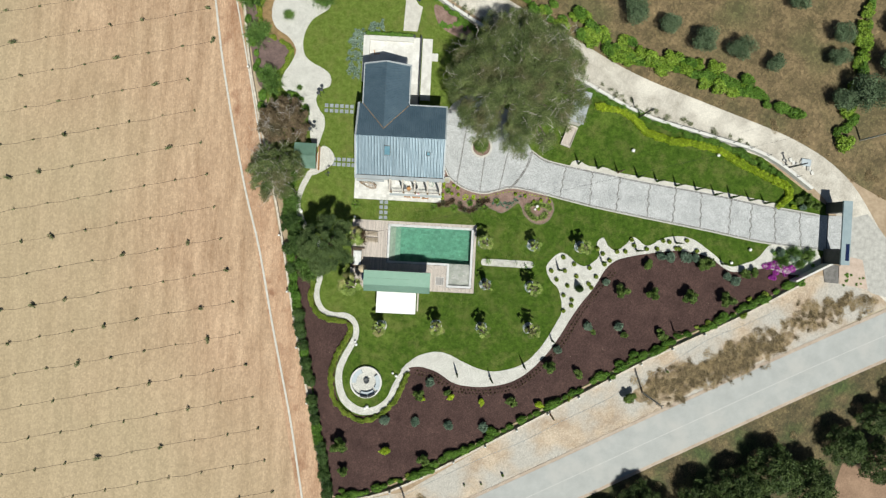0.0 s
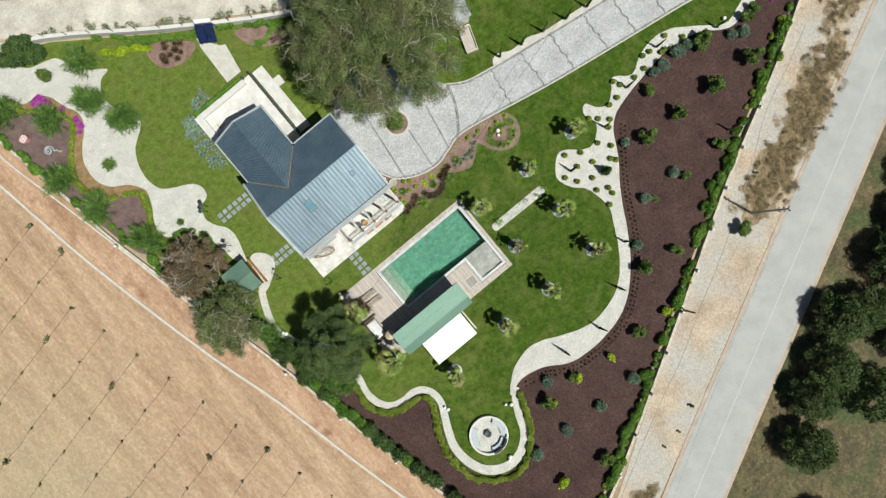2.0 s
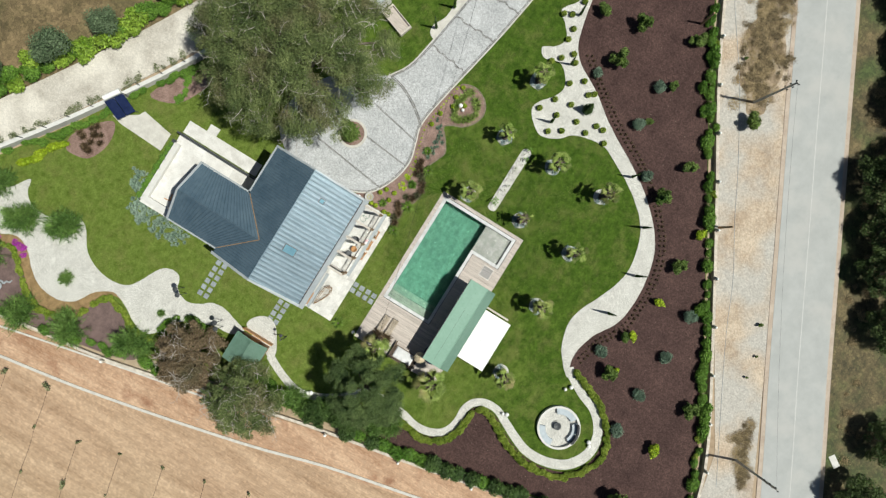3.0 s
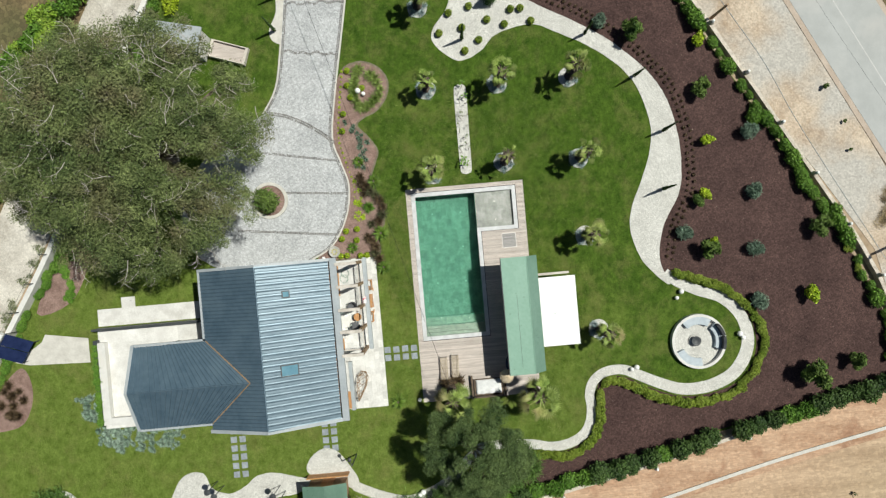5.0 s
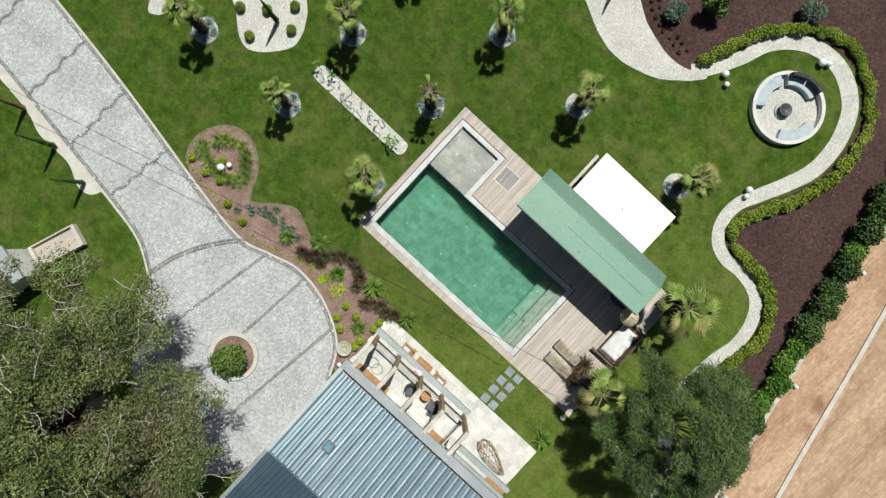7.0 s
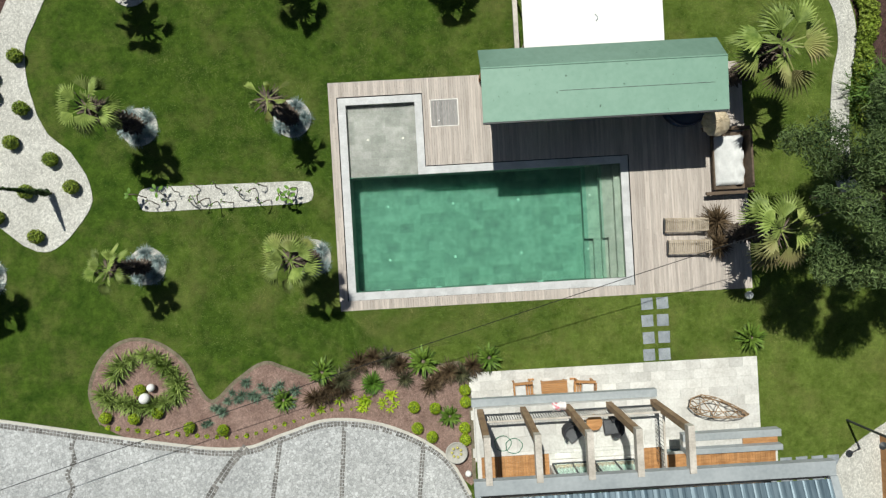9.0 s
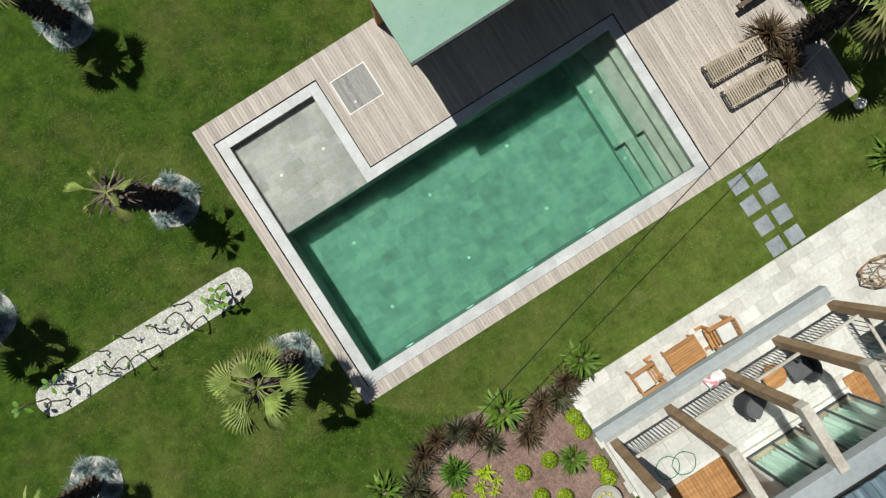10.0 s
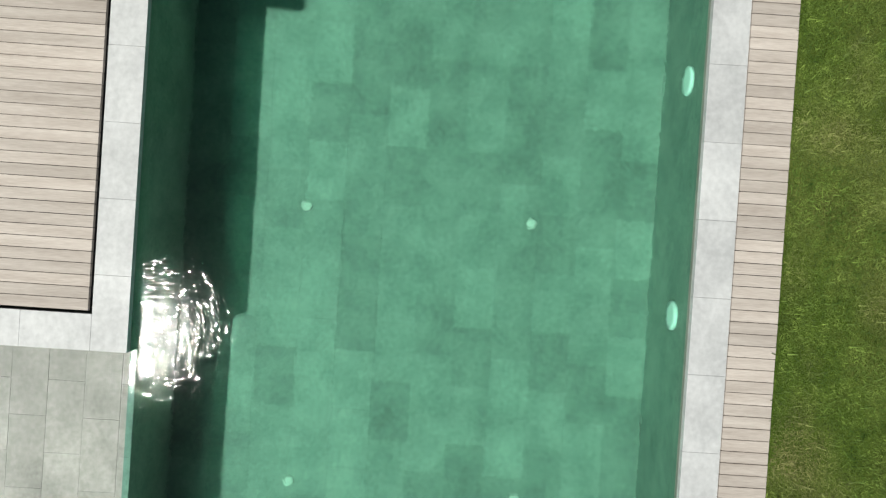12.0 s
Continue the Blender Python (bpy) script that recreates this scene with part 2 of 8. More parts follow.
DARKSTEEL = material("dark grey painted steel", (0.035, 0.04, 0.045), (0.07, 0.075, 0.08), scale=2, fine=20, bump=0.05, rough=0.5)
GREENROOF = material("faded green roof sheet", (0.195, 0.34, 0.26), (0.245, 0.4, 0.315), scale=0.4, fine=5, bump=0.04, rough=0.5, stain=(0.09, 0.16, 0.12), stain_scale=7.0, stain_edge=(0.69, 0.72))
WHITECLOTH = material("white canopy cloth", (0.82, 0.82, 0.80), (0.9, 0.9, 0.88), scale=0.7, fine=10, bump=0.08, rough=0.9)
PLASTER = material("white wall plaster", (0.55, 0.54, 0.515), (0.7, 0.69, 0.66), scale=1, fine=14, bump=0.15, stain=(0.6, 0.57, 0.52), stain_scale=0.5, stain_edge=(0.55, 0.8))
STONEWALL = material("rough pale rubble", (0.38, 0.33, 0.27), (0.68, 0.62, 0.54), scale=2, fine=12, bump=0.7, depth=0.06)
TEAK = material("oiled teak", (0.32, 0.15, 0.055), (0.56, 0.30, 0.13), scale=2, fine=20, bump=0.2, depth=0.008, stretch=(1, 5, 1), random_piece=0.15, rough=0.55)
TIMBER = material("weathered timber beam", (0.23, 0.145, 0.085), (0.4, 0.28, 0.175), scale=1.5, fine=14, bump=0.3, depth=0.01, stretch=(1, 4, 2), rough=0.75)
PALETIMBER = material("silvered timber", (0.42, 0.38, 0.33), (0.66, 0.61, 0.55), scale=1.5, fine=14, bump=0.3, depth=0.01, rough=0.8)
CUSHION = material("off-white cushion cloth", (0.56, 0.565, 0.565), (0.72, 0.725, 0.725), scale=2, fine=40, bump=0.2, rough=0.95)
DARKCLOTH = material("charcoal cloth", (0.03, 0.032, 0.038), (0.065, 0.068, 0.075), scale=2, fine=40, bump=0.2, rough=0.95)
GLOBE = material("white globe lamp", (0.80, 0.80, 0.78), (0.88, 0.88, 0.86), rough=0.3, bump=0, spec=0.5)
BARK = material("grey-brown bark", (0.10, 0.075, 0.055), (0.26, 0.21, 0.17), scale=3, fine=18, bump=0.8, depth=0.05, stretch=(1, 1, 0.3))
TWIG = material("pale dead twigs", (0.30, 0.27, 0.24), (0.50, 0.47, 0.43), scale=3, fine=18, bump=0.3)
SHAG = material("brown palm husk", (0.06, 0.045, 0.035), (0.18, 0.14, 0.11), scale=4, fine=30, bump=0.9, depth=0.05, island=0.4)
GLASS = material("dark window glass", (0.10, 0.16, 0.18), (0.14, 0.21, 0.23), rough=0.06, bump=0, spec=0.9, scale=0.5)
BLACK = material("black rubber", (0.010, 0.010, 0.012), (0.02, 0.02, 0.022), rough=0.8, bump=0)
CONCRETE = material("grey concrete", (0.33, 0.32, 0.30), (0.52, 0.51, 0.48), scale=1.5, fine=16, bump=0.3)
SOLAR = material("dark blue solar glass", (0.008, 0.014, 0.05), (0.02, 0.03, 0.085), rough=0.12, bump=0, spec=0.8, scale=2)
LEAF_BIG = leaf_material("olive green fine foliage", (0.044, 0.074, 0.022), (0.22, 0.265, 0.098), dry=(0.17, 0.16, 0.08))
LEAF_RUST = leaf_material("rust tinted foliage", (0.11, 0.082, 0.045), (0.23, 0.17, 0.105), dry=(0.09, 0.085, 0.045))
LEAF_DEEP = leaf_material("deep green foliage", (0.025, 0.058, 0.016), (0.085, 0.14, 0.036))
LEAF_HEDGE = leaf_material("bright hedge foliage", (0.05, 0.125, 0.013), (0.15, 0.27, 0.04))
LEAF_LIME = leaf_material("lime shrub foliage", (0.15, 0.24, 0.008), (0.37, 0.47, 0.03))
LEAF_BOX = leaf_material("yellow-green box foliage", (0.1, 0.17, 0.014), (0.27, 0.33, 0.05))
LEAF_GREY = leaf_material("blue-green foliage", (0.07, 0.12, 0.08), (0.2, 0.275, 0.2))
LEAF_OLIVE = leaf_material("olive tree foliage", (0.085, 0.115, 0.045), (0.24, 0.265, 0.135))
LEAF_PALM = leaf_material("fan palm fronds", (0.095, 0.145, 0.03), (0.29, 0.36, 0.1), dry=(0.27, 0.23, 0.11))
LEAF_CYCAD = leaf_material("glossy cycad fronds", (0.04, 0.09, 0.012), (0.15, 0.235, 0.035))
LEAF_RED = leaf_material("bronze red blades", (0.035, 0.024, 0.013), (0.13, 0.09, 0.052))
LEAF_BLUE = leaf_material("silver-blue tufts", (0.18, 0.25, 0.25), (0.36, 0.44, 0.44))
FLOWER = leaf_material("magenta flowers", (0.25, 0.02, 0.25), (0.48, 0.07, 0.45))
WATER_DEEP = water_material("deep green pool water", (0.132, 0.55, 0.385), 0.06)
WATER_STEP = water_material("pale green water over the steps", (0.34, 0.76, 0.59), 0.06)
WATER_TOP = water_material("thin clear water over the top step", (0.72, 0.91, 0.82), 0.045)
WATER_SHALLOW = water_material("clear shallow water", (0.93, 0.97, 0.95), 0.005)

LEAF_FLAX = leaf_material("dark green-brown blades", (0.035, 0.04, 0.02), (0.12, 0.12, 0.06))
# south slope sheet, with paler streaks than ROOFSTEEL running up the slope
ROOFSTREAK = material("pale-streaked blue-grey sheet steel", (0.075, 0.12, 0.155), (0.17, 0.23, 0.275), scale=0.8, fine=5, bump=0.03, rough=0.43, metal=0.3, spec=0.5, stretch=(5, 0.35, 1), random_piece=0.14)
DARKTIMBER = material("dark stained timber", (0.07, 0.048, 0.033), (0.16, 0.115, 0.08), scale=1.5, fine=14, bump=0.3, depth=0.01, stretch=(1, 4, 2), rough=0.7)
GREYCLOTH = material("slate grey cloth", (0.085, 0.088, 0.095), (0.14, 0.145, 0.155), scale=2, fine=40, bump=0.2, rough=0.95)
LOUNGERWOOD = material("tan weathered timber slats", (0.3, 0.245, 0.18), (0.5, 0.425, 0.335), scale=1.5, fine=14, bump=0.3, depth=0.01, rough=0.8, random_piece=0.1)
# the sky's reflection is put into the pane colour as blue
SKYGLASS = material("roof glass coloured with reflected sky", (0.09, 0.2, 0.27), (0.16, 0.31, 0.38), rough=0.05, bump=0, spec=0.9, scale=1.2)
LEDGESTONE = material("grey pool ledge stone", (0.155, 0.16, 0.15), (0.28, 0.285, 0.27), scale=2.2, fine=24, bump=0.2, random_piece=0.16, rough=0.6)
COURTSOIL = material("purple-grey bed soil", (0.1, 0.068, 0.062), (0.19, 0.13, 0.12), scale=1.2, fine=24, bump=0.7, depth=0.04)
DRYEDGE = material("orange-brown dry edging", (0.17, 0.11, 0.05), (0.34, 0.23, 0.11), scale=1.5, fine=20, bump=0.7, depth=0.05)
PINKPAVE = material("pinkish gate paving", (0.42, 0.33, 0.27), (0.56, 0.45, 0.38), scale=1.2, fine=14, bump=0.2)
LEAF_SCRUB = leaf_material("bright wild scrub foliage", (0.09, 0.175, 0.014), (0.26, 0.37, 0.05))
# darker green with specks, for the pavilion slope between PR and PN
GREENROOF_DARK = material("darker green roof sheet with dark specks", (0.115, 0.2, 0.155), (0.15, 0.25, 0.2), scale=0.5, fine=5, bump=0.04, rough=0.55, stain=(0.07, 0.12, 0.09), stain_scale=5.0, stain_edge=(0.68, 0.72))
DEADGRASS = material("dead grass edging", (0.12, 0.105, 0.07), (0.25, 0.215, 0.16), scale=3, fine=22, bump=0.7, depth=0.04, spec=0.1)

# ---- shapes ----


def mesh_of(bm, name, *mats, smooth=False):
    me = bpy.data.meshes.new(name)
    bm.to_mesh(me)
    bm.free()
    for m in mats:
        me.materials.append(m)
    if smooth:
        me.polygons.foreach_set("use_smooth", [True] * len(me.polygons))
    return me


def raw_mesh(name, verts, faces, mat, smooth=False):
    me = bpy.data.meshes.new(name)
    me.from_pydata(verts, [], faces)
    me.materials.append(mat)
    if smooth:
        me.polygons.foreach_set("use_smooth", [True] * len(me.polygons))
    return me


def thing(name, label, category, at=None, group="", kind=""):
    ob = new(name)
    ob.empty_display_size = 0.1
    if at is not None:
        ob.matrix_world = at
    return tagged(ob, label, category, group, kind)


def part(name, bm, mat, parent=None, label="", at=None, smooth=False):
    """One mesh object under a thing or a part."""
    me = bm if isinstance(bm, bpy.types.Mesh) else mesh_of(bm, name, mat, smooth=smooth)
    ob = new(name, me)
    if parent:
        ob.parent = parent
    if at is not None:
        ob.matrix_basis = at
    return tagged(ob, label)


def curve_points(points, closed=False, steps=6):
    """A smooth line through the points (Catmull-Rom)."""
    p = [Vector((*q, 0)) if len(q) == 2 else Vector(q) for q in points]
    n, out = len(p), []
    for i in range(n if closed else n - 1):
        a, b, c, d = (p[(i - 1) % n], p[i], p[(i + 1) % n], p[(i + 2) % n]) if closed else (p[max(i - 1, 0)], p[i], p[i + 1], p[min(i + 2, n - 1)])
        for k in range(steps):
            t = k / steps
            out.append(0.5 * (2 * b + (c - a) * t + (2 * a - 5 * b + 4 * c - d) * t * t + (3 * b - a - 3 * c + d) * t ** 3))
    if not closed:
        out.append(p[-1])
    return out


def slab_bm(outline, top, thick, jag=0.0):
    """A flat slab with upright edges over an outline."""
    bm = bmesh.new()
    vs = [bm.verts.new((v[0] + random.uniform(-jag, jag), v[1] + random.uniform(-jag, jag), top)) for v in outline]
    f = bm.faces.new(vs)
    if f.normal.z < 0 or f.calc_area() and (f.normal_update() or f.normal.z < 0):
        f.normal_flip()
    ext = bmesh.ops.extrude_face_region(bm, geom=[f])
    bmesh.ops.translate(bm, vec=(0, 0, -thick), verts=[g for g in ext["geom"] if isinstance(g, bmesh.types.BMVert)])
    bmesh.ops.triangulate(bm, faces=bm.faces[:], ngon_method="EAR_CLIP")
    bmesh.ops.recalc_face_normals(bm, faces=bm.faces[:])
    return bm


def ribbon_bm(points, width, top, thick, closed=False, steps=6, widths=None):
    """A strip of even width along a smooth line."""
    line = curve_points(points, closed, steps)
    n = len(line)
    bm = bmesh.new()
    rows = []
    for i, v in enumerate(line):
        a, b = (line[(i - 1) % n], line[(i + 1) % n]) if closed else (line[max(i - 1, 0)], line[min(i + 1, n - 1)])
        d = (b - a).normalized()
        wide = width if widths is None else widths[i // steps] + (widths[min(i // steps + 1, len(widths) - 1)] - widths[i // steps]) * (i % steps) / steps
        s = Vector((-d.y, d.x, 0)) * (wide / 2)
        rows.append([bm.verts.new((v.x + s.x * e, v.y + s.y * e, top - h)) for e, h in ((-1, thick), (-1, 0), (1, 0), (1, thick))])
    for i in range(n if closed else n - 1):
        r, q = rows[i], rows[(i + 1) % n]
        for k in range(3):
            bm.faces.new((r[k], r[k + 1], q[k + 1], q[k]))
    bmesh.ops.recalc_face_normals(bm, faces=bm.faces[:])
    return bm


def add_box(bm, x0, x1, y0, y1, z0, z1, m=None):
    vs = [bm.verts.new(Vector(c) if m is None else m @ Vector(c)) for c in
          ((x0, y0, z0), (x1, y0, z0), (x1, y1, z0), (x0, y1, z0), (x0, y0, z1), (x1, y0, z1), (x1, y1, z1), (x0, y1, z1))]
    for f in ((3, 2, 1, 0), (4, 5, 6, 7), (0, 1, 5, 4), (1, 2, 6, 5), (2, 3, 7, 6), (3, 0, 4, 7)):
        bm.faces.new([vs[i] for i in f])
    return bm


def box(x0, x1, y0, y1, z0, z1, bevel=0.0, m=None):
    bm = add_box(bmesh.new(), x0, x1, y0, y1, z0, z1, m)
    if bevel:
        bmesh.ops.bevel(bm, geom=bm.edges[:], offset=bevel, segments=2, affect="EDGES", profile=0.7)
    return bm


def add_tube(bm, points, radii, sides=8, cap=True):
    """A tube along points with a radius at each."""
    rings = []
    pts = [Vector(p) for p in points]
    for i, p in enumerate(pts):
        d = (pts[min(i + 1, len(pts) - 1)] - pts[max(i - 1, 0)]).normalized()
        u = d.cross(Vector((0.31, 0.17, 0.93)) if abs(d.z) < 0.9 else Vector((1, 0, 0))).normalized()
        w = d.cross(u)
        r = radii[i] if isinstance(radii, (list, tuple)) else radii
        rings.append([bm.verts.new(p + r * (math.cos(2 * math.pi * k / sides) * u + math.sin(2 * math.pi * k / sides) * w)) for k in range(sides)])
    for a, b in zip(rings, rings[1:]):
        for k in range(sides):
            bm.faces.new((a[k], a[(k + 1) % sides], b[(k + 1) % sides], b[k]))
    if cap:
        bm.faces.new(rings[0][::-1])
        bm.faces.new(rings[-1])
    return bm


def tube(points, radii, sides=8):
    return add_tube(bmesh.new(), points, radii, sides)


def lathe(profile, sides=24):
    """A turned shape from radius, height pairs."""
    bm = bmesh.new()
    rings = [[bm.verts.new((r * math.cos(2 * math.pi * k / sides), r * math.sin(2 * math.pi * k / sides), z)) for k in range(sides)] for r, z in profile]
    for a, b in zip(rings, rings[1:]):
        for k in range(sides):
            bm.faces.new((a[k], a[(k + 1) % sides], b[(k + 1) % sides], b[k]))
    bm.faces.new(rings[0][::-1])
    bm.faces.new(rings[-1])
    return bm


def leaf_mesh(name, blobs, count, size, mat, seed=1, aspect=0.45, shell=0.55, up=0.5, droop=0.0, smooth=False):
    """Many small leaves spread through ellipsoids (x, y, z, rx, ry, rz)."""
    rng = np.random.default_rng(seed)
    b = np.array(blobs, float)
    weight = b[:, 3] * b[:, 4] + b[:, 3] * b[:, 5] + b[:, 4] * b[:, 5]
    pick = rng.choice(len(b), count, p=weight / weight.sum())
    d = rng.normal(size=(count, 3))
    d /= np.linalg.norm(d, axis=1, keepdims=True)
    r = shell + (1 - shell) * rng.random(count) ** 0.7
    r *= 0.85 + 0.3 * rng.random(count)
    c = b[pick, :3] + d * b[pick, 3:] * r[:, None]
    nrm = d * 0.8 + rng.normal(size=(count, 3)) * 0.7 + np.array([0, 0, up])
    nrm /= np.linalg.norm(nrm, axis=1, keepdims=True)
    a = np.cross(nrm, rng.normal(size=(count, 3)))
    a /= np.linalg.norm(a, axis=1, keepdims=True)
    a[:, 2] -= droop
    a /= np.linalg.norm(a, axis=1, keepdims=True)
    w = np.cross(nrm, a)
    s = size * (0.6 + 0.8 * rng.random(count))[:, None]
    v = np.stack([c - a * s, c + w * s * aspect, c + a * s, c - w * s * aspect], 1).reshape(-1, 3)
    v[1::4] += nrm * s * 0.15
    f = np.arange(count * 4).reshape(-1, 4)
    return raw_mesh(name, v.tolist(), f.tolist(), mat)


def along(points, gap, steps=8, closed=False):
    """Even steps along a smooth line: place and heading."""
    line = curve_points(points, closed, steps)
    if closed:
        line.append(line[0])
    out, left = [], 0.0
    for a, b in zip(line, line[1:]):
        d = (b - a).length
        while left <= d and d > 0:
            out.append((a.lerp(b, left / d), math.atan2(b.y - a.y, b.x - a.x)))
            left += gap
        left -= d
    return out


def ring_bm(r0, r1, z0, z1, a0=0.0, a1=6.2832, n=48):
    bm = bmesh.new()
    rows = []
    full = a1 - a0 > 6.28
    for i in range(n if full else n + 1):
        a = a0 + (a1 - a0) * i / n
        rows.append([bm.verts.new((r * math.cos(a), r * math.sin(a), z)) for r, z in ((r0, z0), (r0, z1), (r1, z1), (r1, z0))])
    for i in range(n if full else n):
        p, q = rows[i], rows[(i + 1) % len(rows)]
        for k in range(4):
            bm.faces.new((p[k], p[(k + 1) % 4], q[(k + 1) % 4], q[k]))
    if not full:
        bm.faces.new(rows[0])
        bm.faces.new(rows[-1][::-1])
    bmesh.ops.recalc_face_normals(bm, faces=bm.faces[:])
    return bm

# ---- ground, roads and garden surfaces ----


def surface(name, bm, mat, label, category="ground"):
    ob = new(name, mesh_of(bm, name, mat))
    return tagged(ob, label, category, kind="structure")


POOL_CUT = [(-17.55, -9.72), (-17.55, 0.0), (0.09, 0.0), (0.09, -9.72)]
surface("ground", slab_bm([(-900, -900), *POOL_CUT, POOL_CUT[0], (-900, -900), (900, -900), (900, 900), (-900, 900)], -0.12, 0.4), DIRT, "pale dry earth that reaches the horizon")
surface("field", slab_bm([(-33.2, 3.9), (-36.4, 18.2), (-38.5, 30.1), (-43, 60), (-260, 60), (-260, -150), (-2, -150), (-20.0, -55), (-22.7, -40.1), (-25.0, -28.7), (-28.1, -15.9), (-30.6, -4.8)], -0.06, 0.2),
        FIELD, "ploughed orange earth field with young vines")
surface("farm_track", ribbon_bm([(-41, 60), (-36.7, 30.2), (-34.8, 19), (-30.8, 2), (-26.9, -15), (-22.8, -34), (-20.5, -46), (-17, -62)], 3.6, -0.05, 0.2), TRACK, "orange earth farm track with wheel ruts", "track")
surface("dry_grass_north", slab_bm(curve_points([(-60, 130), (-40, 62), (-24, 47), (-8, 38), (10.5, 27.6), (27.9, 19.7), (44.5, 14.1), (58.7, 6.6), (80, -2), (200, -2), (200, 130)], True, 4), -0.07, 0.2),
        DRYGRASS, "dry summer grass on the slope")
surface("dry_grass_south", slab_bm([(-11.3, -52.4), (4.7, -43.6), (17.7, -36.8), (38.4, -26.4), (59.9, -15.8), (120, 11), (200, 30), (200, -150), (0, -150), (-40, -72)], -0.07, 0.2),
        ROUGHGRASS, "brown dry grass under roadside trees")
surface("bare_field", slab_bm(curve_points([(46, -46), (52.5, -37.0), (55, -30.5), (60.5, -28.6), (78, -22), (130, -10), (150, -60), (100, -90), (60, -80)], True, 4), -0.05, 0.2), BAREFIELD, "bare brown earth beyond the roadside trees")
surface("verge", slab_bm([(-19, -41), (-8.2, -38.5), (2.9, -31.5), (13.9, -24.5), (29.8, -15.3), (48.7, -4.5), (58, -5), (62, -7), (38, -20.2), (15.4, -31.7), (-14, -46.2), (-22, -50)], -0.085, 0.2),
        VERGE, "stony orange and grey verge beside the road", "verge")
ROAD = [(-60, -74), (-12.3, -49.8), (3.8, -41.3), (16.7, -34.6), (31.7, -26.8), (59.5, -12.7), (120, 16), (180, 30)]
surface("road_shoulder", ribbon_bm(ROAD, 7.0, -0.045, 0.15), SHOULDER, "pale pinkish grit shoulder along the road", "verge")
surface("road", ribbon_bm(ROAD, 6.1, -0.03, 0.2), ASPHALT, "sun-bleached grey asphalt road", "road")
SCRUB_BAND = [(46.5, -13.2), (45.9, -14.6), (43.6, -15.9), (41.4, -17.4), (39.0, -18.0), (36.9, -19.4), (34.0, -20.4), (31.9, -22.3), (28.8, -23.7), (26.6, -23.4), (24.6, -24.1), (23.6, -22.6), (25.4, -21.4), (26.2, -19.6), (28.9, -19.5),
              (30.8, -18.0), (33.6, -18.3), (36.2, -16.5), (38.6, -16.7), (40.6, -14.9), (43.6, -14.6), (44.9, -13.0)]
surface("scrub_band", slab_bm(curve_points(SCRUB_BAND, True, 4), -0.078, 0.1), WEEDSOIL, "brown weedy earth beside the road", "verge")
PAINT = material("worn white road paint", (0.44, 0.44, 0.43), (0.54, 0.54, 0.53), scale=1.5, fine=14, bump=0.1)
surface("road_seam", ribbon_bm(ROAD, 0.1, -0.026, 0.02), PAINT, "pale lengthwise seam in the asphalt", "line")
surface("gravel_road", ribbon_bm([(-60, 75), (-30, 51), (-18, 42.5), (-3, 33), (11, 25.6), (21, 20.6), (32, 16.8), (44.0, 12.6), (51, 8.2), (55.8, 1.6), (60, -5.5), (66, -9)], 4.4, -0.04, 0.2), CHALK, "pale chalky gravel road", "road")
surface("forecourt", slab_bm([(52.4, 3.5), (56, 4.6), (60, 0), (61, -7.5), (57.5, -6.8), (54.5, -5.2), (52.5, -3.6)], -0.02, 0.15), CONCRETE, "grey stamped concrete forecourt at the gate", "paving")

GARDEN = [(-33.0, 27.0), (-31.2, 19), (-27.2, 0.2), (-24.4, -14.2), (-20.9, -30.1), (-18.9, -39.6), (-10.2, -37.5), (1.5, -31.1), (13.3, -24.1), (25.2, -17.1), (37.1, -10.9), (48.7, -4.2), (50.5, 0), (50, 5.5), (46.8, 7.4),
          (40.3, 11.9), (32.2, 14.2), (22.2, 16.6), (11.3, 21.9), (-2.2, 28.6), (-14, 36.0), (-24.3, 43.2), (-36, 49), (-37.5, 44)]
surface("lawn", slab_bm([*GARDEN[:4], *POOL_CUT, POOL_CUT[0], *GARDEN[3:]], 0.0, 0.3), LAWN, "mown green lawn with lighter worn patches", "lawn")
MULCH_EDGE = [(49.0, -4.0), (37.3, -10.6), (25.4, -16.9), (13.5, -23.9), (1.6, -30.9), (-10.0, -37.3), (-18.7, -39.4), (-20.7, -30.1), (-24.2, -14.2), (-26.0, -6.0), (-23.6, -6.6), (-22.75, -10.0), (-22.45, -11.9), (-21.6, -13.3), (-20.6, -14.0), (-19.2, -14.2),
              (-18.0, -14.25), (-16.95, -14.8), (-16.75, -15.6), (-17.0, -17.0), (-17.8, -18.4), (-18.65, -20.3), (-19.0, -21.8), (-18.9, -23.8), (-18.3, -25.8), (-17.1, -27.2), (-15.3, -27.9), (-13.4, -27.7), (-11.8, -26.8), (-10.5, -25.3),
              (-9.7, -23.4), (-9.1, -21.7), (-8.3, -20.4), (-5.0, -19.6), (-1.4, -21.2), (2.3, -21.9),
              (6.0, -21.1), (9.2, -18.2), (12.0, -14.6), (14.0, -10.6), (17.0, -6.5), (20.0, -3.4), (25.5, -2.0), (30.0, -1.6), (33.6, -2.6), (36.4, -4.2), (39.7, -3.8), (44.2, -2.6)]
surface("mulch_bed", slab_bm(curve_points(MULCH_EDGE, True, 4), 0.012, 0.1), MULCH, "dark red bark mulch bed", "bed")
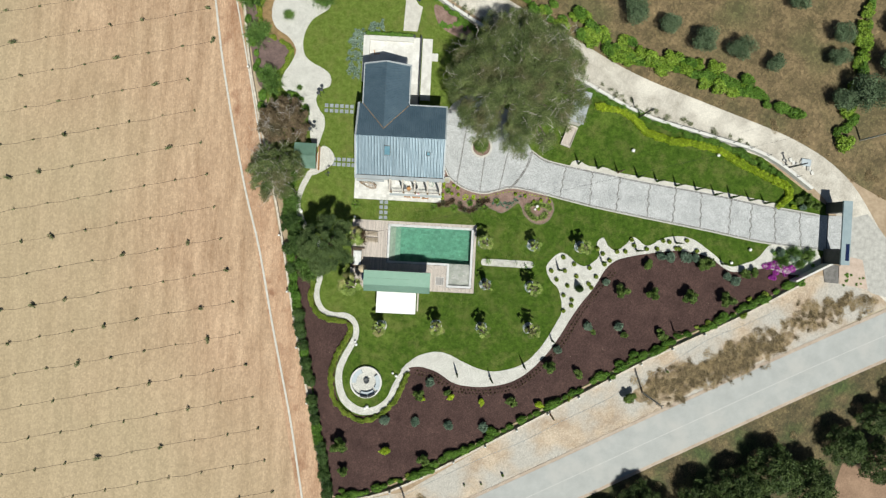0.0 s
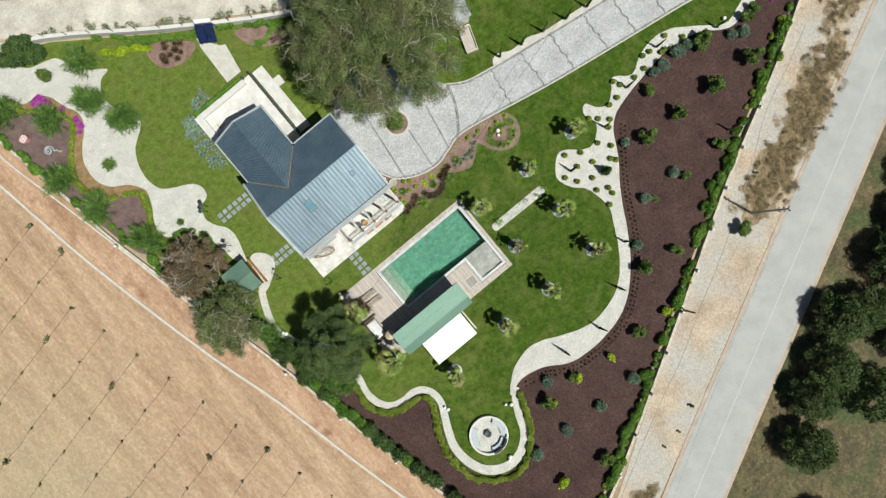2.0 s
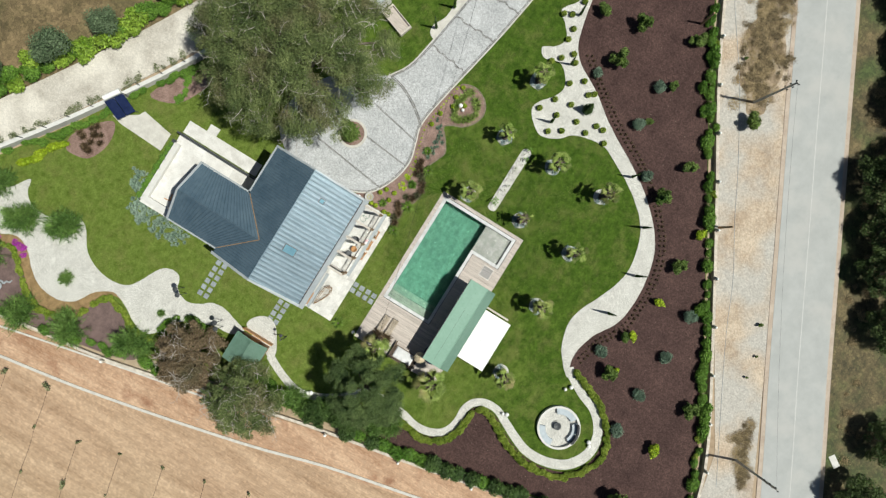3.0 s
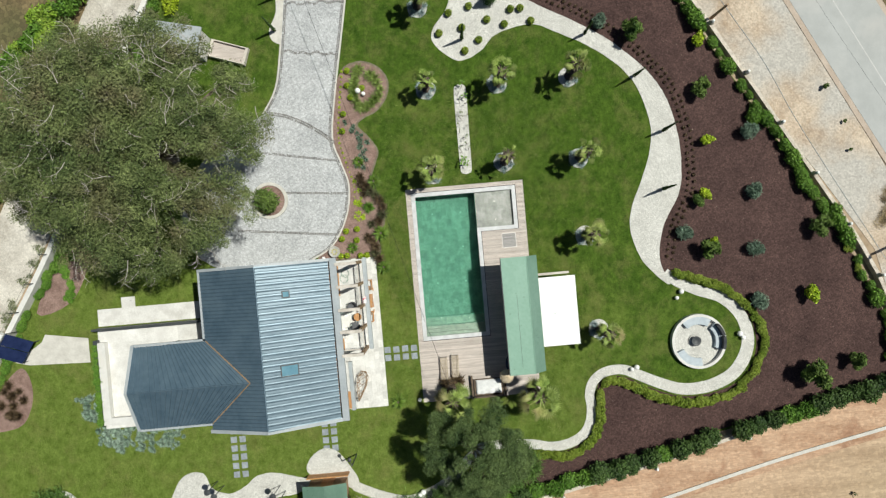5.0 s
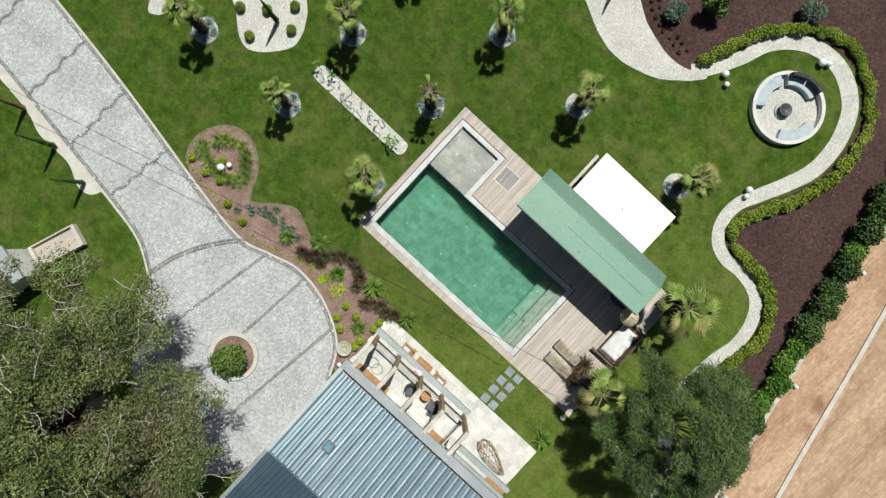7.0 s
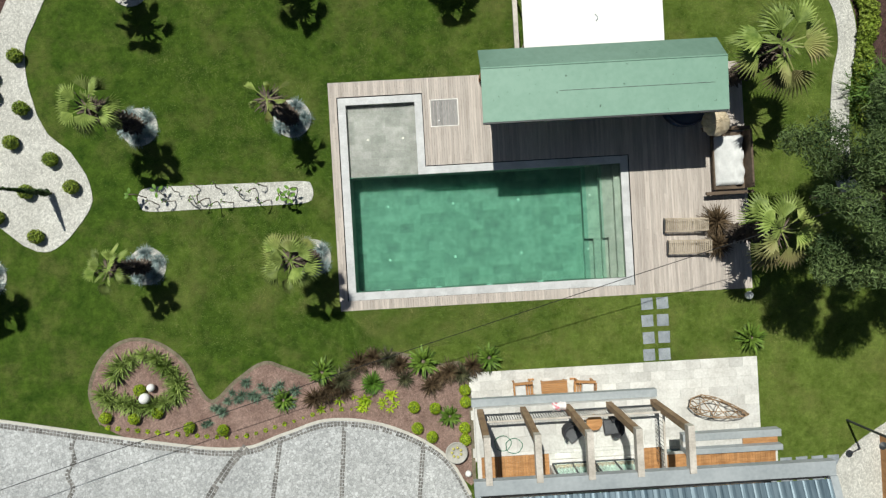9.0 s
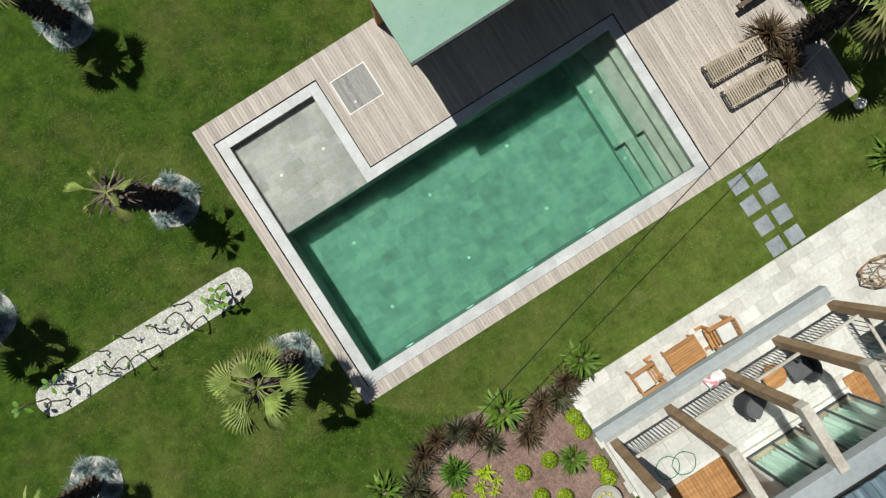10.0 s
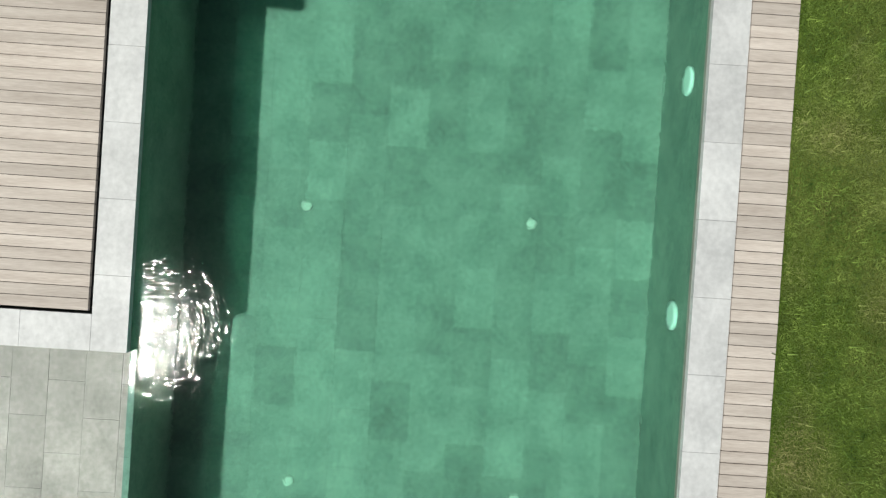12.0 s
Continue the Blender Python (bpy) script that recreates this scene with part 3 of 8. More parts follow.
PATH_IN = [(42.4, -0.5), (40.5, -2.5), (38.7, -3.4), (36.4, -3.9), (34.1, -2.3), (31.2, -0.4), (28.9, 0.0), (26.6, -0.5), (24.5, -1.6), (22.6, -0.5), (21.5, -1.5), (20.2, -2.5), (19.0, -2.0), (18.2, -0.8), (17.3, -1.6),
           (17.7, -3.4), (16.1, -4.9), (14.7, -4.7), (13.0, -3.4), (11.7, -3.5), (10.3, -5.3), (10.9, -7.1), (12.2, -8.6), (12.8, -11.3), (12.1, -13.3), (10.2, -16.7), (7.9, -19.2), (5.1, -20.4), (2.3, -20.6), (-0.6, -19.6),
           (-3.1, -18.5), (-5.1, -18.3), (-7.5, -19.1), (-9.5, -20.9)]
PATH_OUT = [(-9.2, -21.4), (-8.6, -20.8), (-7.0, -20.5), (-4.6, -21.1), (-1.7, -22.7), (2.4, -22.9), (6.4, -21.9), (9.5, -19.5), (12.2, -16.0), (14.8, -11.4), (17.2, -8.0), (19.2, -4.7), (21.7, -3.4), (26.6, -2.4),
            (29.8, -2.1), (33.5, -2.8), (36.5, -4.6), (39.7, -4.3), (44.2, -3.2), (48.6, -2.2), (48.9, -1.0), (45.5, -0.9)]
surface("gravel_path", slab_bm(curve_points(PATH_IN + PATH_OUT, True, 5), 0.03, 0.1, 0.025), GRAVEL, "pale crushed gravel path with a curving outline", "path")
THIN = [(-8.6, -20.8), (-9.4, -21.7), (-10.3, -23.4), (-11.0, -25.2), (-12.2, -26.5), (-13.6, -27.15), (-15.1, -27.2), (-16.5, -26.6), (-17.6, -25.5), (-18.3, -23.6), (-18.35, -21.5), (-17.7, -19.65), (-16.85, -17.9), (-16.3, -16.65), (-16.35, -15.25),
        (-17.0, -14.2), (-18.05, -13.75), (-19.25, -13.8), (-20.5, -13.55), (-21.4, -12.9), (-22.0, -11.7), (-22.15, -10.2), (-21.8, -8.6), (-21.6, -6.2), (-21.7, -4.5), (-22.3, -3.6), (-23.9, -1.9), (-24.9, -0.2), (-25.5, 1.9), (-24.9, 4.2), (-23.9, 6.3)]
THIN_WIDE = [0.8, 0.8, 0.85, 0.9, 0.95, 1.0, 1.05, 1.1, 1.05, 1.0, 0.95, 0.9, 0.85] + [0.8] * 18
surface("narrow_gravel_path", ribbon_bm(THIN, 0.98, 0.034, 0.1, widths=THIN_WIDE), GRAVEL, "narrow winding pale gravel path", "path")
NW = [(-36.6, 44.9), (-35.0, 45.4), (-33.1, 45.4), (-31.0, 45.6), (-29.7, 44.6), (-28.2, 42.6), (-26.1, 41.9), (-24.9, 41.3), (-24.2, 39.6), (-22.9, 38.0), (-21.3, 36.8), (-22.5, 36.4), (-23.4, 35.5), (-23.7, 34.3), (-23.6, 33.2),
      (-23.0, 31.8), (-22.3, 30.9), (-22.2, 30.0), (-22.8, 29.2), (-23.7, 28.6), (-24.7, 27.8), (-25.4, 26.6), (-25.8, 25.2), (-25.8, 23.8), (-25.4, 22.6), (-24.4, 21.8), (-22.8, 21.0), (-21.9, 20.3), (-21.6, 19.3), (-21.9, 18.5),
      (-22.9, 18.1), (-23.4, 17.4), (-23.6, 16.4), (-23.1, 15.2), (-22.4, 14.3), (-22.2, 13.0), (-22.5, 11.7), (-23.2, 9.8), (-24.1, 11.0), (-24.3, 12.8), (-24.8, 14.1), (-25.3, 15.4), (-26.5, 16.7), (-28.2, 17.7), (-28.7, 18.8),
      (-28.3, 20.1), (-27.4, 21.6), (-26.8, 23.1), (-27.0, 24.0), (-27.9, 25.2), (-28.9, 25.8), (-29.8, 26.5), (-30.4, 27.8), (-30.4, 29.4), (-30.0, 30.7), (-28.9, 32.1), (-27.9, 33.0), (-27.1, 34.4), (-27.2, 35.5), (-27.6, 36.2),
      (-28.0, 37.3), (-28.4, 38.5), (-29.4, 39.5), (-30.5, 39.6), (-31.3, 39.8), (-31.9, 41.0), (-32.7, 41.8), (-34.1, 42.5), (-36.0, 42.0), (-36.6, 43.4)]
surface("gravel_court", slab_bm(curve_points(NW, True, 5), 0.03, 0.1, 0.02), GRAVEL, "pale gravel court with a wavy outline", "path")
surface("shed_gravel", slab_bm(curve_points([(-22.6, 9.9), (-21.4, 9.8), (-20.6, 8.6), (-21.0, 7.4), (-22.6, 6.3), (-23.5, 5.9), (-24.3, 6.1), (-23.7, 7.2)], True, 5), 0.032, 0.1), GRAVEL, "pale gravel at the garden shed", "path")
COURT_BEDS = ([(-36.1, 40.6), (-33.5, 41.2), (-31.4, 39.3), (-29.4, 37.3), (-28.4, 35.2), (-29.4, 33.0), (-31.5, 30.6), (-32.2, 28.6), (-33.8, 27.9), (-34.6, 32.0), (-35.4, 37.0)],
              [(-33.8, 27.4), (-32.2, 27.6), (-31.6, 26.0), (-30.0, 25.1), (-27.6, 23.6), (-27.6, 22.3), (-28.6, 20.6), (-29.3, 18.6), (-30.4, 17.6), (-32.0, 18.6), (-33.2, 23.8)])
for edge in COURT_BEDS:
    surface("planted_bed", slab_bm(curve_points(edge, True, 5), 0.02, 0.1), COURTSOIL, "purple-grey earth bed edged with shrubs", "bed")
DRY = [(-31.9, 40.9), (-31.3, 39.7), (-30.4, 39.5), (-29.4, 39.4), (-28.4, 38.4), (-28.0, 37.2), (-27.6, 36.1), (-27.2, 35.4), (-27.1, 34.4), (-27.9, 33.0), (-28.9, 32.1), (-30.0, 30.7), (-30.4, 29.4), (-30.4, 27.8), (-29.8, 26.5),
       (-28.9, 25.8), (-27.9, 25.2), (-27.0, 24.0), (-26.7, 23.1), (-27.2, 21.9), (-27.0, 22.8), (-27.4, 23.8), (-29.0, 24.6), (-30.5, 25.2), (-31.8, 25.7), (-32.4, 27.0), (-32.3, 28.5), (-31.7, 30.2), (-30.7, 31.5), (-29.5, 32.8),
       (-28.3, 34.4), (-28.4, 35.8), (-29.1, 37.0), (-30.4, 38.4), (-31.6, 39.0), (-32.1, 40.1)]
surface("earth_edge", slab_bm(curve_points(DRY, True, 4), 0.026, 0.1), DRYEDGE, "orange-brown dry edge of a bed", "bed")
DRIVE = [(-5.2, 15.6), (-5.15, 11.4), (-5.0, 8.2), (-3.9, 6.3), (-1.6, 5.0), (0.8, 4.6), (2.8, 5.1), (4.8, 5.6), (8.4, 5.1), (16.5, 3.5), (24.7, 2.2), (32.9, 1.0), (41.1, -0.3), (49.2, -0.9), (53.2, -1.3), (53.4, 3.6), (49.1, 4.1), (40.9, 5.1), (32.7, 6.4), (24.5, 7.4),
         (17.1, 8.5), (11.8, 9.3), (9.2, 9.9), (7.4, 10.9), (6.0, 13.5), (3.0, 17.0), (-2.0, 18.5)]
surface("driveway", slab_bm(curve_points(DRIVE, True, 5), 0.03, 0.2), COBBLE, "light grey cobbled driveway with dark setts", "driveway")
surface("drive_margin", slab_bm(curve_points([(12.9, 9.2), (13.3, 9.85), (14.2, 9.95), (15.6, 9.3), (18, 9.2), (19.8, 8.6), (24.8, 8.0), (33, 6.9), (41, 5.7), (43.3, 5.2), (40.9, 4.9), (32.7, 6.2), (24.5, 7.2), (17.1, 8.3), (13.2, 8.9)], True, 5), 0.02, 0.1),
        KERB, "pale stone margin beside the driveway", "kerb")
BED = [(10.5, 4.2), (10.9, 2.8), (10.3, 1.4), (9.2, 0.7), (7.9, 0.9), (6.8, 1.8), (6.3, 2.9), (5.7, 3.5), (4.7, 2.7), (3.5, 2.0), (2.5, 2.3), (0.8, 2.9), (-0.5, 2.3), (-2.0, 1.9), (-4.0, 2.5), (-5.1, 2.95), (-5.2, 7.6),
       (-3.9, 6.4), (-1.6, 5.1), (0.8, 4.7), (2.8, 5.2), (4.8, 5.7), (8.4, 5.2)]
surface("flower_bed", slab_bm(curve_points(BED, True, 5), 0.024, 0.1), BEDSOIL, "curving reddish earth flower bed along the driveway", "bed")
surface("flower_bed_edge", ribbon_bm(BED[:17], 0.15, 0.03, 0.05, False, 8), DEADGRASS, "ragged dry grass edge of the flower bed", "edging")
STRIP = [(1.3, -5.62), (1.0, -5.4), (0.98, -4.95), (1.35, -4.7), (3.0, -4.68), (6.0, -4.68), (7.9, -4.7), (8.3, -4.95), (8.35, -5.4), (7.9, -5.72), (6.0, -5.7), (3.0, -5.66)]
surface("gravel_strip", slab_bm(curve_points(STRIP, True, 5), 0.026, 0.1), GRAVEL, "white gravel planting strip in the lawn", "bed")
surface("gate_rockery", slab_bm(curve_points([(42.2, -1.0), (44.5, -0.7), (48.8, -1.2), (49.4, -3.2), (46.5, -4.6), (43.0, -4.2), (41.0, -3.0)], True, 4), 0.036, 0.1), GRAVEL, "white gravel rockery beside the gate", "bed")
surface("north_bed", slab_bm(curve_points([(-7.4, 31.0), (-6.8, 28.2), (-4.2, 26.6), (-1.6, 26.0), (-3.0, 28.4)], True, 4), 0.022, 0.1), BEDSOIL, "reddish earth bed below the wall", "bed")
surface("north_bed_west", slab_bm(curve_points([(-11.8, 32.6), (-12.9, 32.0), (-14.6, 32.0), (-16.3, 32.8), (-16.8, 34.1), (-16.7, 35.4), (-15.2, 35.6), (-13.6, 34.5), (-12.4, 33.6)], True, 4), 0.022, 0.1), BEDSOIL, "brown bed with low bronze shrubs", "bed")
surface("solar_path", slab_bm([(-11.3, 33.1), (-11.6, 32.0), (-11.8, 27.0), (-9.8, 27.0), (-9.2, 30.5), (-9.8, 30.8)], 0.02, 0.1), KERB, "pale paved path to the solar panel", "path")

# ---- pool and deck ----
pool = thing("swimming_pool", "green stone swimming pool with a shallow ledge and corner steps", "pool", kind="structure")
WX0, WX1, WY0, WY1 = -12.18, -0.62, -5.66, -0.76
SX0, SX1, SY0 = -3.55, -0.62, -8.75
WATER_Z, FLOOR_Z, LEDGE_Z = -0.10, -1.42, -0.27


def tile_floor(parent, x0, x1, y0, y1, z, w, h, mat, name="tile", gap=0.008, thick=0.03, offset=0.5, along_x=True, keep=None):
    """Staggered rows of paving slabs, each an object on a shared mesh, cut at the edges."""
    cache = {}
    rows = math.ceil(((y1 - y0) if along_x else (x1 - x0)) / h - 1e-6)
    for r in range(rows):
        lo, hi = (y0, y1) if along_x else (x0, x1)
        a0, a1 = lo + r * h, min(lo + (r + 1) * h, hi)
        s, e = (x0, x1) if along_x else (y0, y1)
        c = s - (r % 2) * w * offset
        while c < e - 0.02:
            b0, b1 = max(c, s), min(c + w, e)
            c += w
            if b1 - b0 < 0.03 or a1 - a0 < 0.03 or keep and not keep(*((b0 + b1) / 2, (a0 + a1) / 2)[::1 if along_x else -1]):
                continue
            dx, dy = (b1 - b0, a1 - a0) if along_x else (a1 - a0, b1 - b0)
            key = (round(dx, 3), round(dy, 3))
            if key not in cache:
                cache[key] = mesh_of(box(-dx / 2 + gap / 2, dx / 2 - gap / 2, -dy / 2 + gap / 2, dy / 2 - gap / 2, -thick, 0), name, mat)
            cx, cy = ((b0 + b1) / 2, (a0 + a1) / 2) if along_x else ((a0 + a1) / 2, (b0 + b1) / 2)
            part(name, cache[key], mat, parent, at=pose(cx, cy, z + random.uniform(-0.0015, 0.0015)))


bm = bmesh.new()
add_box(bm, WX0 - 0.3, WX1 + 0.3, WY0 - 0.3, WY1 + 0.3, FLOOR_Z - 0.3, FLOOR_Z - 0.02)
add_box(bm, WX0 - 0.3, WX0, WY0, WY1, FLOOR_Z - 0.02, -0.06)
add_box(bm, WX1, WX1 + 0.3, SY0, WY1, FLOOR_Z - 0.02, -0.06)
add_box(bm, WX0 - 0.3, WX1 + 0.3, WY1, WY1 + 0.3, FLOOR_Z - 0.02, -0.06)
add_box(bm, WX0 - 0.3, SX0, WY0 - 0.3, WY0, FLOOR_Z - 0.02, -0.06)
add_box(bm, SX0, SX1, SY0, WY0, FLOOR_Z - 0.02, LEDGE_Z - 0.02)
add_box(bm, SX0 - 0.3, SX0, SY0 - 0.3, WY0 - 0.3, FLOOR_Z, -0.06)
add_box(bm, SX0, SX1 + 0.3, SY0 - 0.3, SY0, FLOOR_Z, -0.06)
part("basin", bm, POOLSTONE, pool)
CUT = -2.5
for x0, x1, y0, y1, z in ((WX0, -11.91, WY0, WY1, -0.32), (-11.91, -11.36, WY0, CUT, -0.54), (-11.91, -11.62, CUT, WY1, -0.54), (-11.62, -11.36, CUT, WY1, -0.76),
                          (-11.36, -10.66, WY0, CUT, -0.98), (-11.36, -11.05, CUT, WY1, -0.98), (-11.05, -10.66, CUT, WY1, -1.2)):
    part("step", box(x0, x1, y0, y1, FLOOR_Z, z), POOLSTONE, pool)
bm = bmesh.new()
for k, (x0, x1, y0, y1) in enumerate(((-10.66, WX1, WY0, WY1), (SX0, SX1, SY0, WY0), (-11.36, -10.66, WY0, WY1), (WX0, -11.36, WY0, WY1))):
    f = bm.faces.new([bm.verts.new(c) for c in ((x0, y0, WATER_Z), (x1, y0, WATER_Z), (x1, y1, WATER_Z), (x0, y1, WATER_Z))])
    f.material_index = k
water = new("pool_water", mesh_of(bm, "pool_water", WATER_DEEP, WATER_SHALLOW, WATER_STEP, WATER_TOP))
water.visible_shadow = False
tagged(water, "clear green rippled pool water", "water", kind="structure")
for y, xs, z in ((-4.41, (-2.1, -4.98, -7.89), FLOOR_Z), (-2.04, (-2.05, -4.95, -7.9), FLOOR_Z), (-4.4, (-10.98,), -0.98), (-2.05, (-10.83,), -1.2), (-7.26, (-2.97, -1.47), LEDGE_Z)):
    for x in xs:
        part("inlet", lathe([(0.055, 0), (0.055, 0.015), (0.035, 0.02), (0.0001, 0.012)], 16), KERB, pool, "white round inlet fitting", at=pose(x, y, z), smooth=True)
for x in (-1.95, -4.15, -6.35, -8.55):
    part("pool_light", lathe([(0.14, 0), (0.14, 0.03), (0.09, 0.035), (0.0001, 0.03)], 20), GLOBE, pool, "round white underwater light", at=pose(x, WY1 - 0.002, -0.5, 90, 0, 0), smooth=True)

deck = thing("pool_deck", "weathered hardwood deck boards round the pool", "deck", kind="structure")
bm = bmesh.new()
for x0, x1, y0, y1 in ((-17.55, -12.56, -9.72, 0.0), (-12.56, -3.9, -9.72, -6.0), (-12.56, 0.06, -0.41, 0.0), (-0.22, 0.08, -9.72, -0.41), (-3.9, -0.22, -9.72, -9.1)):
    add_box(bm, x0 + 0.02, x1 - 0.02, y0 + 0.02, y1 - 0.02, -0.35, -0.035)
part("joists", bm, BLACK, deck)

# ---- house ----
HX0, HX1, HY0, HY1 = -15.9, -5.7, 6.75, 14.6
WGX0, WGX1, WGY1 = -15.6, -10.6, 19.6
EAVE, RIDGE_Z, FLOOR2 = 6.0, 7.75, 2.62
RY, RX = 10.55, -13.15
house = thing("house", "two-storey white house with blue-grey standing seam roofs", "house")
for x0, x1, y0, y1 in ((HX0, HX1, HY0, HY0 + 0.3), (HX0, HX0 + 0.3, HY0, HY1), (HX1 - 0.3, HX1, HY0, HY1), (HX0, HX1, HY1 - 0.3, HY1), (WGX0, WGX0 + 0.3, HY1, WGY1), (WGX1 - 0.3, WGX1, HY1, WGY1), (WGX0, WGX1, WGY1 - 0.3, WGY1)):
    part("wall", box(x0, x1, y0, y1, -0.2, EAVE - 0.1), PLASTER, house, "white plastered wall")


def seam_roof(name, corners, n, mat, label="", width=0.03, rise=0.06):
    """A sheet roof between an eave line (a to b) and a ridge line (d to c), with raised standing seams from eave to ridge."""
    a, b, c, d = [Vector(q) for q in corners]
    nrm = (b - a).cross(d - a).normalized()
    if nrm.z < 0:
        nrm = -nrm
    bm = bmesh.new()
    lo = [bm.verts.new(q - nrm * 0.06) for q in (a, b, c, d)]
    hi = [bm.verts.new(q) for q in (a, b, c, d)]
    bm.faces.new(hi)
    bm.faces.new(lo[::-1])
    for i in range(4):
        bm.faces.new((lo[i], lo[(i + 1) % 4], hi[(i + 1) % 4], hi[i]))
    roof = part(name, bm, mat, house, label)
    side = (b - a).normalized() * width
    for i in range(n + 1):
        t = i / n
        p, q = a.lerp(b, t), d.lerp(c, t)
        seam = bmesh.new()
        ends = []
        for o in (p, q):
            ends.append([seam.verts.new(o + side * math.cos(math.pi * k / 6) + nrm * rise * math.sin(math.pi * k / 6)) for k in range(7)])
        for k in range(6):
            seam.faces.new((ends[0][k], ends[0][k + 1], ends[1][k + 1], ends[1][k]))
        seam.faces.new(ends[0])
        seam.faces.new(ends[1])
        bmesh.ops.recalc_face_normals(seam, faces=seam.faces[:])
        part("seam", seam, mat, roof)
    return roof


ex0, ex1 = -16.55, -5.15
seam_roof("south_roof", ((ex0, 5.75, EAVE), (ex1, 5.75, EAVE), (ex1, RY, RIDGE_Z), (ex0, RY, RIDGE_Z)), 28, ROOFSTREAK, "pale-streaked ribbed sheet", 0.125, 0.05)
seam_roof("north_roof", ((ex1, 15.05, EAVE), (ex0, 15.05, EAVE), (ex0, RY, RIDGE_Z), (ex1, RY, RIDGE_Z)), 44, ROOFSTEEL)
VY = 11.6
seam_roof("wing_roof_west", ((-16.1, 20.2, EAVE), (-16.1, 15.0, EAVE), (RX, VY, RIDGE_Z - 0.3), (RX, 20.2, RIDGE_Z - 0.3)), 22, ROOFSTEEL)
seam_roof("wing_roof_east", ((-10.15, 15.0, EAVE), (-10.15, 20.2, EAVE), (RX, 20.2, RIDGE_Z - 0.3), (RX, VY, RIDGE_Z - 0.3)), 22, ROOFSTEEL)
RUST = material("copper-brown valley flashing", (0.20, 0.13, 0.08), (0.34, 0.24, 0.16), scale=3, fine=20, bump=0.1, rough=0.6)
for p in ((-16.1, 15.0, EAVE + 0.03), (-10.15, 15.0, EAVE + 0.03)):
    part("valley", tube([p, (RX, VY, RIDGE_Z - 0.27)], 0.05, 6), RUST, house, "brown valley flashing")
part("ridge_cap", tube([(ex0, RY, RIDGE_Z), (ex1, RY, RIDGE_Z)], 0.06, 8), ROOFSTEEL, house)
part("ridge_cap", tube([(RX, 20.2, RIDGE_Z - 0.3), (RX, VY, RIDGE_Z - 0.3)], 0.06, 8), ROOFSTEEL, house)
part("fascia", box(-16.8, -4.95, 5.18, 5.66, EAVE - 0.30, EAVE - 0.02, 0.02), GREYSTEEL, house, "wide light grey eaves canopy")
part("gutter", box(ex0, ex1, 5.66, 5.75, EAVE - 0.2, EAVE - 0.08), BLACK, house, "black gutter slot")
for x0, x1 in ((-16.8, ex0), (ex1, -4.95)):
    bm = bmesh.new()
    for y0, z0, y1, z1 in ((5.66, EAVE, RY, RIDGE_Z), (RY, RIDGE_Z, 15.2, EAVE)):
        vs = [bm.verts.new(v) for v in ((x0, y0, z0 - 0.25), (x1, y0, z0 - 0.25), (x1, y1, z1 - 0.25), (x0, y1, z1 - 0.25), (x0, y0, z0 + 0.04), (x1, y0, z0 + 0.04), (x1, y1, z1 + 0.04), (x0, y1, z1 + 0.04))]
        for f in ((3, 2, 1, 0), (4, 5, 6, 7), (0, 1, 5, 4), (1, 2, 6, 5), (2, 3, 7, 6), (3, 0, 4, 7)):
            bm.faces.new([vs[i] for i in f])
    part("verge_trim", bm, GREYSTEEL, house, "light grey verge trim")
part("eaves_gutter", box(-10.15, ex1, 15.05, 15.22, EAVE - 0.2, EAVE - 0.01), GREYSTEEL, house)
for x in (-16.26, -10.13):
    part("eaves_gutter", box(x, x + 0.15, 15.05, 20.3, EAVE - 0.2, EAVE - 0.01), GREYSTEEL, house)
for x0, x1, z0, z1 in ((-16.2, RX, EAVE, RIDGE_Z - 0.3), (RX, -10.0, RIDGE_Z - 0.3, EAVE)):
    bm = bmesh.new()
    vs = [bm.verts.new(v) for v in ((x0, 20.2, z0 - 0.25), (x1, 20.2, z1 - 0.25), (x1, 20.42, z1 - 0.25), (x0, 20.42, z0 - 0.25), (x0, 20.2, z0 + 0.04), (x1, 20.2, z1 + 0.04), (x1, 20.42, z1 + 0.04), (x0, 20.42, z0 + 0.04))]
    for f in ((3, 2, 1, 0), (4, 5, 6, 7), (0, 1, 5, 4), (1, 2, 6, 5), (2, 3, 7, 6), (3, 0, 4, 7)):
        bm.faces.new([vs[i] for i in f])
    part("verge_trim", bm, GREYSTEEL, house)


def roof_window(x, y, w, h):
    slope = math.degrees(math.atan2(RIDGE_Z - EAVE, RY - 5.75))
    z = EAVE + (y - 5.75) * math.tan(radians(slope))
    m = pose(x, y, z, slope, 0, 0)
    frame_bm = bmesh.new()
    for a in ((-w / 2, w / 2, -h / 2, -h / 2 + 0.07), (-w / 2, w / 2, h / 2 - 0.07, h / 2), (-w / 2, -w / 2 + 0.07, -h / 2 + 0.07, h / 2 - 0.07), (w / 2 - 0.07, w / 2, -h / 2 + 0.07, h / 2 - 0.07)):
        add_box(frame_bm, *a, 0, 0.14)
    f = part("roof_window", frame_bm, DARKSTEEL, house, "small roof window with dark frame", at=m)
    part("pane", box(-w / 2 + 0.07, w / 2 - 0.07, -h / 2 + 0.07, h / 2 - 0.07, 0.07, 0.1), SKYGLASS, f)


roof_window(-12.55, 8.85, 0.85, 1.25)
roof_window(-7.2, 8.7, 0.5, 0.55)

